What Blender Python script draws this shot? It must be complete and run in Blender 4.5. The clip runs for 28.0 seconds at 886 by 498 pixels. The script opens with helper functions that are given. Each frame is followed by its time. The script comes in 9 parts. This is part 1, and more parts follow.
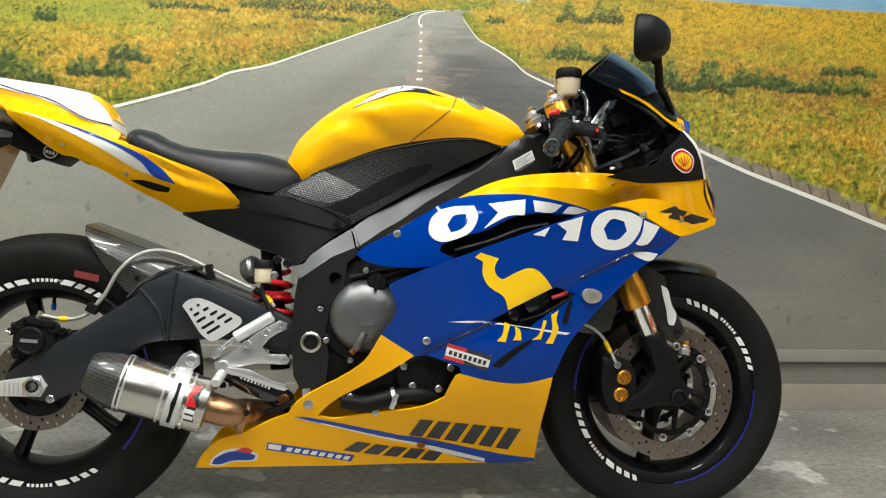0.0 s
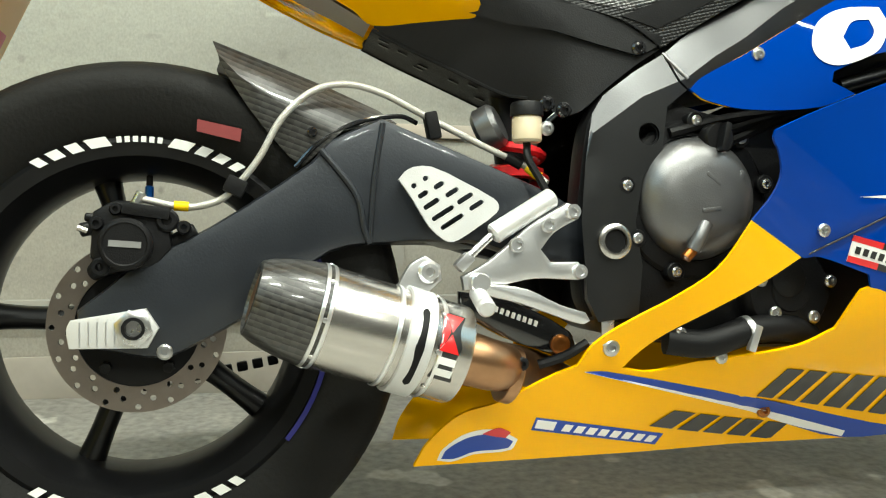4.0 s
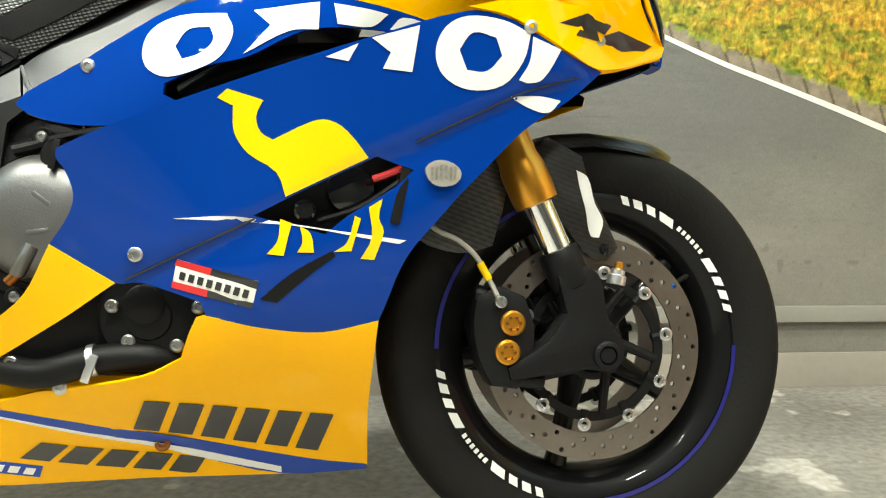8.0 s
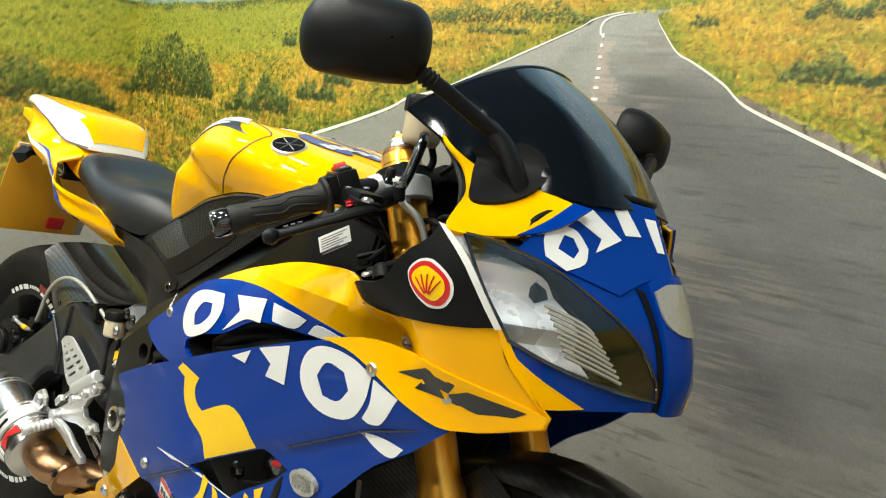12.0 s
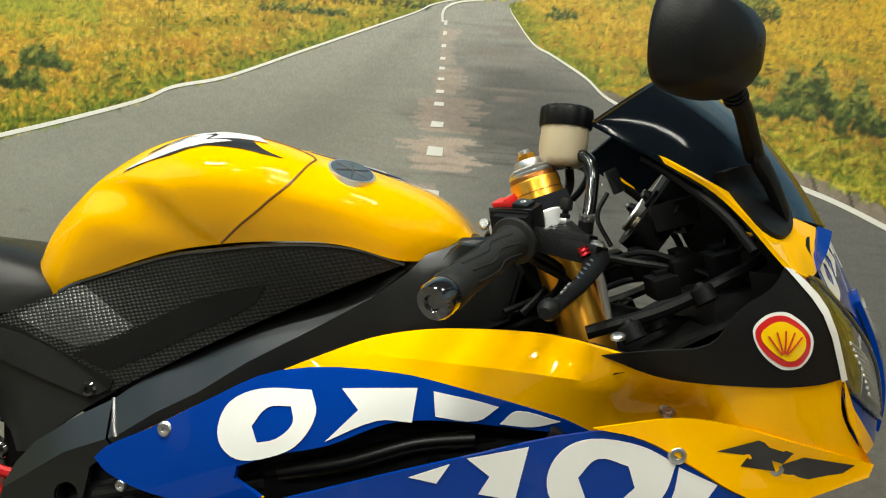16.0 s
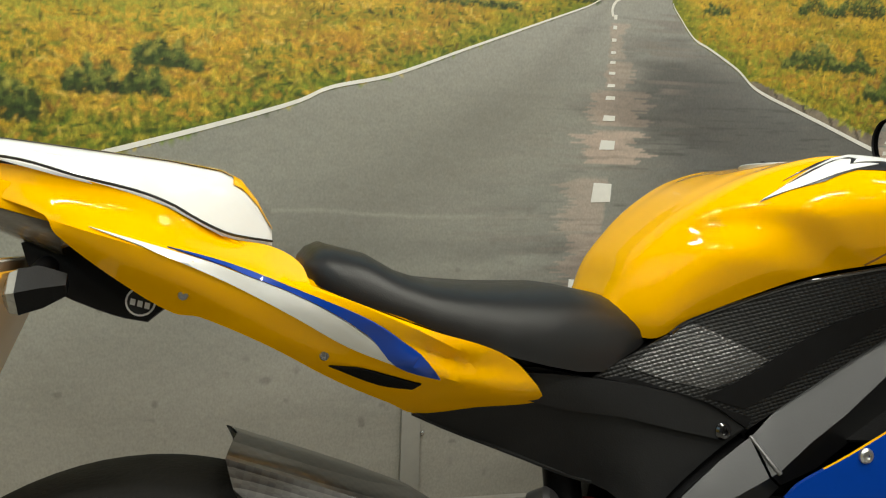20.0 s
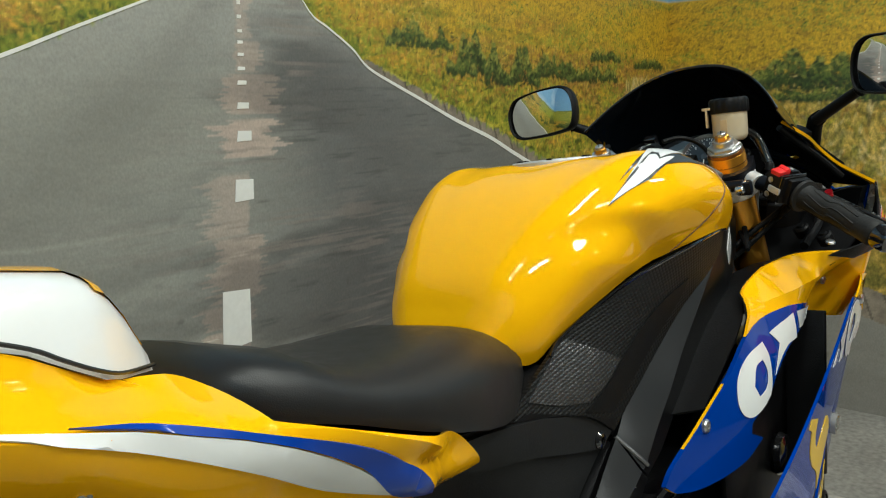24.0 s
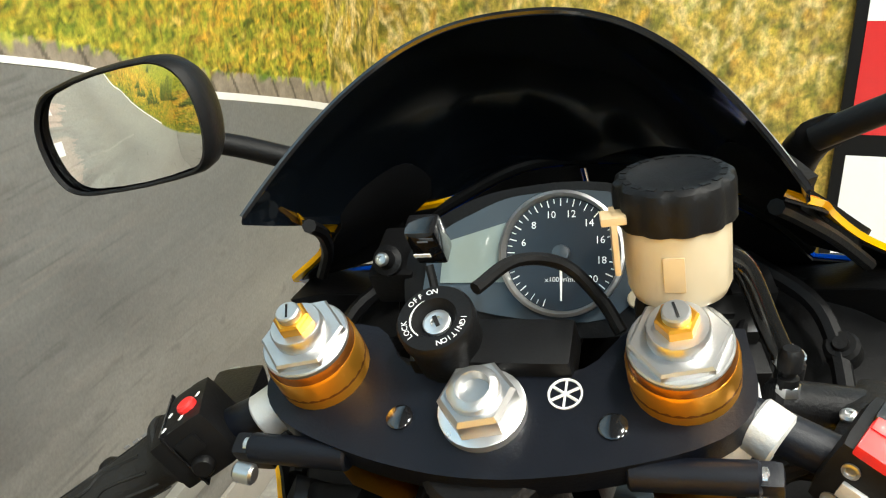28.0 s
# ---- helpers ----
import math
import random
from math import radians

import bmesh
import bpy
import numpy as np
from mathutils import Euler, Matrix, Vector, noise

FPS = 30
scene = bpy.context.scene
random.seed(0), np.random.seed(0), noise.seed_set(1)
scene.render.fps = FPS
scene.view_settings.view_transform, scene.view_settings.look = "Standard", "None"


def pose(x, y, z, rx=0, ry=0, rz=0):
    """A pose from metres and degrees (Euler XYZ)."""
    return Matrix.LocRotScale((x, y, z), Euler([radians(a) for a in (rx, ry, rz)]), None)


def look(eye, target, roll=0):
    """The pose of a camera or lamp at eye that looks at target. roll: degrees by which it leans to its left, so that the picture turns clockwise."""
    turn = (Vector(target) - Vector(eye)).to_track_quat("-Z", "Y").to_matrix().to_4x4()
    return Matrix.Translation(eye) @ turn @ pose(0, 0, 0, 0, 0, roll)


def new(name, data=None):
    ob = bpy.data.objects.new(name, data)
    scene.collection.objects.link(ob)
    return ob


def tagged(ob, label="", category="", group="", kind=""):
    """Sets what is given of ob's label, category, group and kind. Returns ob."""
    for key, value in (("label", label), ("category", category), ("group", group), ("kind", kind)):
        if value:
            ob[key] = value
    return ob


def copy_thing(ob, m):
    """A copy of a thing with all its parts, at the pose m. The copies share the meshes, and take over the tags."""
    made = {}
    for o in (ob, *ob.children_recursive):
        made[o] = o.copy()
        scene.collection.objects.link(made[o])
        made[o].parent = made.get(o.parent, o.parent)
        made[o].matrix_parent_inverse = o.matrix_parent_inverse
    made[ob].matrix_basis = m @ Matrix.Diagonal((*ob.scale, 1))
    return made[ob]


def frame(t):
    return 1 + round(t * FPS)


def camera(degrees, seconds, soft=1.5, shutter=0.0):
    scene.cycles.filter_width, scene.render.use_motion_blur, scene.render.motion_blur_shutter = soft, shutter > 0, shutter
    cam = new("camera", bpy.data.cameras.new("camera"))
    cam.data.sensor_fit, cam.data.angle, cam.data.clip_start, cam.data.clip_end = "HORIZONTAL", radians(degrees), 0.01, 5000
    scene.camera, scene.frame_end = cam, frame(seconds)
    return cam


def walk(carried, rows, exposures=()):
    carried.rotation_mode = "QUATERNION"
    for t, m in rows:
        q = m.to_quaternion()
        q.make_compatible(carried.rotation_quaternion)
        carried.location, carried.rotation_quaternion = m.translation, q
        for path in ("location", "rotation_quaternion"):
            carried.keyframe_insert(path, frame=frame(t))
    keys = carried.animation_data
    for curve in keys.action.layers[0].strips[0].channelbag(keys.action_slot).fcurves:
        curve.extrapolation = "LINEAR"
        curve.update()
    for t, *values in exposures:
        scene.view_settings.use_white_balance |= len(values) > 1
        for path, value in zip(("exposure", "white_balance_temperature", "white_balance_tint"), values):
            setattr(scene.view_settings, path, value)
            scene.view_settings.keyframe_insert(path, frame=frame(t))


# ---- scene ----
from mathutils.geometry import delaunay_2d_cdt

cam = camera(55.4, 28.0, 1.15)
METRES, EYE, TILT, LEAN, TURN = 6.7, 0.818, -6.0, -2.0, -6.8
X0, Y0 = 0.617, -1.860
ROWS = [
    (0.0, 0.0, 0.0, 0.0, 0.0, 0.0, -0.0),
    (0.5, -0.0186, 0.0235, -0.0002, -0.72, 0.02, 0.22),
    (1.0, -0.0427, 0.0442, -0.0049, -0.84, 0.11, 0.25),
    (1.5, -0.0633, 0.0661, -0.012, -3.47, -0.13, 0.39),
    (2.0, -0.0804, 0.0898, -0.0196, -3.58, -0.27, 0.55),
    (2.5, -0.0957, 0.1105, -0.0284, -3.3, -0.56, 0.64),
    (4.5, -0.0798, 0.1162, -0.0296, -6.6, 0.02, 1.37),
    (5.0, -0.0581, 0.1143, -0.0289, -5.35, 0.42, 1.34),
    (5.5, -0.0421, 0.1145, -0.0264, -4.65, 0.57, 1.17),
    (6.0, -0.0235, 0.1168, -0.0269, -4.89, 0.1, 1.09),
    (6.5, -0.0035, 0.1213, -0.0281, -5.67, -0.57, 1.07),
    (7.0, 0.0138, 0.1222, -0.0304, -6.07, -0.27, 1.2),
    (7.5, 0.0263, 0.1207, -0.0318, -4.75, -0.16, 1.07),
    (8.0, 0.0437, 0.1165, -0.0284, -1.12, 0.11, 1.02),
    (8.5, 0.0675, 0.1153, -0.0165, 2.71, 0.25, 0.55),
    (9.0, 0.0911, 0.1215, -0.001, 8.67, 0.39, -0.79),
    (9.5, 0.115, 0.1257, 0.0153, 16.94, 0.22, -2.7),
    (10.0, 0.1406, 0.1346, 0.0271, 25.42, -0.2, -4.47),
    (10.5, 0.1559, 0.1532, 0.0337, 32.59, -0.8, -5.96),
    (11.0, 0.1641, 0.1689, 0.0357, 40.2, -1.56, -7.8),
    (11.5, 0.1742, 0.1773, 0.0388, 48.82, -2.76, -9.48),
    (13.5, 0.1466, 0.1707, 0.0393, 38.86, -1.16, -9.39),
    (14.0, 0.1296, 0.1669, 0.0386, 32.19, -0.68, -8.21),
    (14.5, 0.1091, 0.1642, 0.0383, 28.07, -0.49, -7.17),
    (15.0, 0.0916, 0.1626, 0.0364, 22.55, -0.46, -6.01),
    (15.5, 0.0754, 0.1561, 0.0368, 19.59, -0.46, -5.39),
    (16.0, 0.0588, 0.1461, 0.0367, 14.53, -0.3, -4.24),
    (16.5, 0.0409, 0.1425, 0.0356, 10.69, -0.41, -3.36),
    (17.0, 0.0233, 0.1426, 0.0361, 8.07, -0.57, -2.68),
    (17.5, 0.0047, 0.1436, 0.0361, 4.45, -0.72, -1.86),
    (18.0, -0.0162, 0.1382, 0.0354, 3.15, -0.88, -1.39),
    (18.5, -0.04, 0.1313, 0.0375, 0.54, -1.06, -0.88),
    (19.0, -0.058, 0.1309, 0.0378, -1.11, -1.4, -0.32),
    (19.5, -0.0779, 0.1353, 0.0393, -3.09, -1.67, 0.09),
    (20.0, -0.096, 0.141, 0.0425, -7.03, -1.97, 0.62),
    (20.5, -0.1175, 0.1449, 0.0465, -9.84, -2.38, 1.25),
]
LATE = [
    (22.5, (-0.3, -0.558, 1.013), (0.963, 0.961, 0.703), 0.2),
    (23, (-0.311, -0.513, 1.018), (1.043, 0.922, 0.693), -0.4),
    (23.5, (-0.279, -0.479, 1.015), (1.185, 0.84, 0.674), -0.6),
    (24, (-0.171, -0.434, 1.034), (1.378, 0.781, 0.686), -0.7),
    (24.5, (-0.024, -0.372, 1.053), (1.577, 0.771, 0.692), -1.1),
    (25, (0.077, -0.338, 1.06), (1.64, 0.858, 0.701), -1.9),
    (25.5, (0.182, -0.297, 1.074), (1.72, 0.923, 0.696), -2.1),
    (26, (0.302, -0.242, 1.097), (1.874, 0.926, 0.691), -2.1),
    (26.5, (0.386, -0.177, 1.121), (2.049, 0.778, 0.553), -1.7),
    (27, (0.500, -0.095, 1.142), (2.239, 0.614, 0.456), -1.6),
    (27.5, (0.626, -0.029, 1.170), (2.356, 0.575, 0.372), -2.3),
    (28, (0.729, 0.01, 1.176), (2.44, 0.593, 0.319), -3.3),
]

# ---- world and light ----
EXPO = [(0.0, 0.04, 6200, 10.0), (1.0, 0.20, 6230, 8.0), (2.0, 0.38, 6450, 6.0), (5.0, 0.70, 6420, 0.0), (6.0, 0.52, 6550, 2.5), (7.0, 0.38, 6800, 2), (8.0, 0.80, 6650, 3), (9.0, 0.54, 6450, 7.0), (10.0, 0.1, 6475, 7.0), (11.0, 0.2, 6450, 7.0), (14.0, 0.15, 6450, 7.0), (15.0, 0.14, 6250, 4.0), (16.0, -0.2, 6600, 5.3), (17.0, -0.17, 6675, 5), (18.0, -0.3, 6850, 8.0), (20.0, -0.5, 6700, 8.0), (23.0, -0.58, 6180, 5.0), (24.0, -0.64, 6100, 4.5), (25.0, -0.6, 6510, 12.0), (26.0, -0.86, 6490, 12.5), (27.0, -0.9, 6470, 13.0), (27.5, 0.1, 6460, 11.0), (28.0, 0.66, 6450, 9.0)]
walk_rows = [(t, pose(X0, Y0, EYE, TILT, LEAN, TURN) @ pose(METRES * x, METRES * y, METRES * z, 90 + pitch, roll, yaw)) for t, x, y, z, yaw, pitch, roll in ROWS]
walk_rows += [(t, look(eye, target, roll)) for t, eye, target, roll in LATE]
walk(cam, walk_rows, EXPO)

room_air = bpy.data.worlds.new("room_air")
room_air.use_nodes = True
room_air.node_tree.nodes["Background"].inputs[0].default_value = (0.9, 0.95, 1.0, 1)
room_air.node_tree.nodes["Background"].inputs[1].default_value = 0.05
scene.world = room_air

CEIL = 2.75
LAMPS = [(-0.55, -0.45, 1.4), (0.65, -0.45, 1.4), (1.85, -0.45, 0.6), (-0.4, -1.3, 1.8), (0.8, -1.3, 1.8), (1.9, -1.3, 1.2), (0.1, -2.9, 1.9), (1.6, -2.9, 1.9)]
LAMP_POWER = 14.0
for lx, ly, lp in LAMPS:
    lamp = bpy.data.lights.new("batten_light", "AREA")
    lamp.shape, lamp.size, lamp.size_y, lamp.energy, lamp.color = "RECTANGLE", 0.40, 0.10, LAMP_POWER * lp, (1.0, 0.985, 0.88)
    new("batten_light", lamp).matrix_world = pose(lx, ly, CEIL - 0.09)


# ---- materials ----
def nodes_of(name):
    m = bpy.data.materials.new(name)
    m.use_nodes = True
    return m, m.node_tree, m.node_tree.nodes["Principled BSDF"]


def mat(name, col, rough=0.5, metal=0.0, coat=0.0, grain=60.0, vary=0.12, bump=0.0, bscale=None, rvary=0.1, stretch=None):
    """Principled colour with a coarse and a fine variation, and fine relief."""
    m, t, p = nodes_of(name)
    N, K = t.nodes, t.links
    co = N.new("ShaderNodeTexCoord")
    src = co.outputs["Object"]
    if stretch:
        mp = N.new("ShaderNodeMapping")
        mp.inputs["Scale"].default_value = stretch
        K.new(src, mp.inputs["Vector"])
        src = mp.outputs["Vector"]
    fine, wide = N.new("ShaderNodeTexNoise"), N.new("ShaderNodeTexNoise")
    fine.inputs["Scale"].default_value, fine.inputs["Detail"].default_value = grain, 6
    wide.inputs["Scale"].default_value, wide.inputs["Detail"].default_value = max(grain / 12, 1.5), 4
    K.new(src, fine.inputs["Vector"])
    K.new(src, wide.inputs["Vector"])
    mix = N.new("ShaderNodeMath")
    mix.operation = "MULTIPLY_ADD"
    mix.inputs[1].default_value, mix.inputs[2].default_value = 0.5, 0.25
    add = N.new("ShaderNodeMath")
    K.new(fine.outputs["Fac"], add.inputs[0])
    K.new(wide.outputs["Fac"], add.inputs[1])
    K.new(add.outputs[0], mix.inputs[0])
    ramp = N.new("ShaderNodeMixRGB")
    ramp.inputs[1].default_value = (*[c * (1 - vary) for c in col], 1)
    ramp.inputs[2].default_value = (*[min(1, c * (1 + vary)) for c in col], 1)
    K.new(mix.outputs[0], ramp.inputs[0])
    K.new(ramp.outputs[0], p.inputs["Base Color"])
    rr = N.new("ShaderNodeMapRange")
    rr.inputs["To Min"].default_value, rr.inputs["To Max"].default_value = max(0.02, rough * (1 - rvary * 2)), min(1, rough * (1 + rvary * 2))
    K.new(wide.outputs["Fac"], rr.inputs["Value"])
    K.new(rr.outputs[0], p.inputs["Roughness"])
    p.inputs["Metallic"].default_value = metal
    p.inputs["Coat Weight"].default_value, p.inputs["Coat Roughness"].default_value = coat, 0.04
    if bump:
        b = N.new("ShaderNodeBump")
        b.inputs["Strength"].default_value, b.inputs["Distance"].default_value = bump, 0.002
        if bscale:
            f2 = N.new("ShaderNodeTexNoise")
            f2.inputs["Scale"].default_value, f2.inputs["Detail"].default_value = bscale, 5
            K.new(src, f2.inputs["Vector"])
            K.new(f2.outputs["Fac"], b.inputs["Height"])
        else:
            K.new(fine.outputs["Fac"], b.inputs["Height"])
        K.new(b.outputs[0], p.inputs["Normal"])
    return m


def weave(name, scale, dark, light):
    """Twill-woven carbon fibre under clear lacquer."""
    m, t, p = nodes_of(name)
    N, K = t.nodes, t.links
    co, mp, w = N.new("ShaderNodeTexCoord"), N.new("ShaderNodeMapping"), N.new("ShaderNodeTexWave")
    mp.inputs["Rotation"].default_value = (0, radians(70), 0)
    w.inputs["Scale"].default_value, w.inputs["Distortion"].default_value = scale, 0.25
    w.wave_profile = "SAW"
    ch = N.new("ShaderNodeTexChecker")
    ch.inputs["Scale"].default_value = scale * 2.5
    ch.inputs[1].default_value, ch.inputs[2].default_value = (*dark, 1), (*light, 1)
    mx = N.new("ShaderNodeMixRGB")
    mx.inputs[1].default_value, mx.inputs[2].default_value = (*dark, 1), (*light, 1)
    K.new(co.outputs["Object"], mp.inputs[0])
    K.new(mp.outputs[0], w.inputs[0])
    K.new(mp.outputs[0], ch.inputs[0])
    K.new(w.outputs["Fac"], mx.inputs[0])
    m2 = N.new("ShaderNodeMixRGB")
    m2.inputs[0].default_value = 0.18
    K.new(mx.outputs[0], m2.inputs[1])
    K.new(ch.outputs[0], m2.inputs[2])
    K.new(m2.outputs[0], p.inputs["Base Color"])
    p.inputs["Roughness"].default_value, p.inputs["Coat Weight"].default_value, p.inputs["Coat Roughness"].default_value = 0.34, 0.4, 0.05
    return m


def dimpled(name, col, scale, gloss=(0.40, 0.56, 0.30)):
    """Moulded plastic with rows of small raised scales."""
    m, t, p = nodes_of(name)
    N, K = t.nodes, t.links
    co, mp, v = N.new("ShaderNodeTexCoord"), N.new("ShaderNodeMapping"), N.new("ShaderNodeTexVoronoi")
    mp.inputs["Scale"].default_value = (1, 0.001, 1.5)
    mp.inputs["Rotation"].default_value = (0, radians(20), 0)
    v.inputs["Scale"].default_value, v.inputs["Randomness"].default_value = scale, 0.12
    b = N.new("ShaderNodeBump")
    b.inputs["Strength"].default_value, b.inputs["Distance"].default_value = 0.8, 0.002
    b.invert = True
    K.new(co.outputs["Object"], mp.inputs[0])
    K.new(mp.outputs[0], v.inputs["Vector"])
    K.new(v.outputs["Distance"], b.inputs["Height"])
    K.new(b.outputs[0], p.inputs["Normal"])
    n = N.new("ShaderNodeTexNoise")
    n.inputs["Scale"].default_value = 14
    K.new(co.outputs["Object"], n.inputs["Vector"])
    rp = N.new("ShaderNodeMapRange")
    rp.inputs["To Min"].default_value, rp.inputs["To Max"].default_value = gloss[0], gloss[1]
    p.inputs["Specular IOR Level"].default_value = gloss[2]
    K.new(n.outputs["Fac"], rp.inputs["Value"])
    K.new(rp.outputs[0], p.inputs["Roughness"])
    p.inputs["Base Color"].default_value = (*col, 1)
    return m


def clear(name, col, rough=0.05, trans=1.0, ior=1.45):
    m, t, p = nodes_of(name)
    p.inputs["Base Color"].default_value = (*col, 1)
    p.inputs["Roughness"].default_value, p.inputs["Transmission Weight"].default_value, p.inputs["IOR"].default_value = rough, trans, ior
    return m


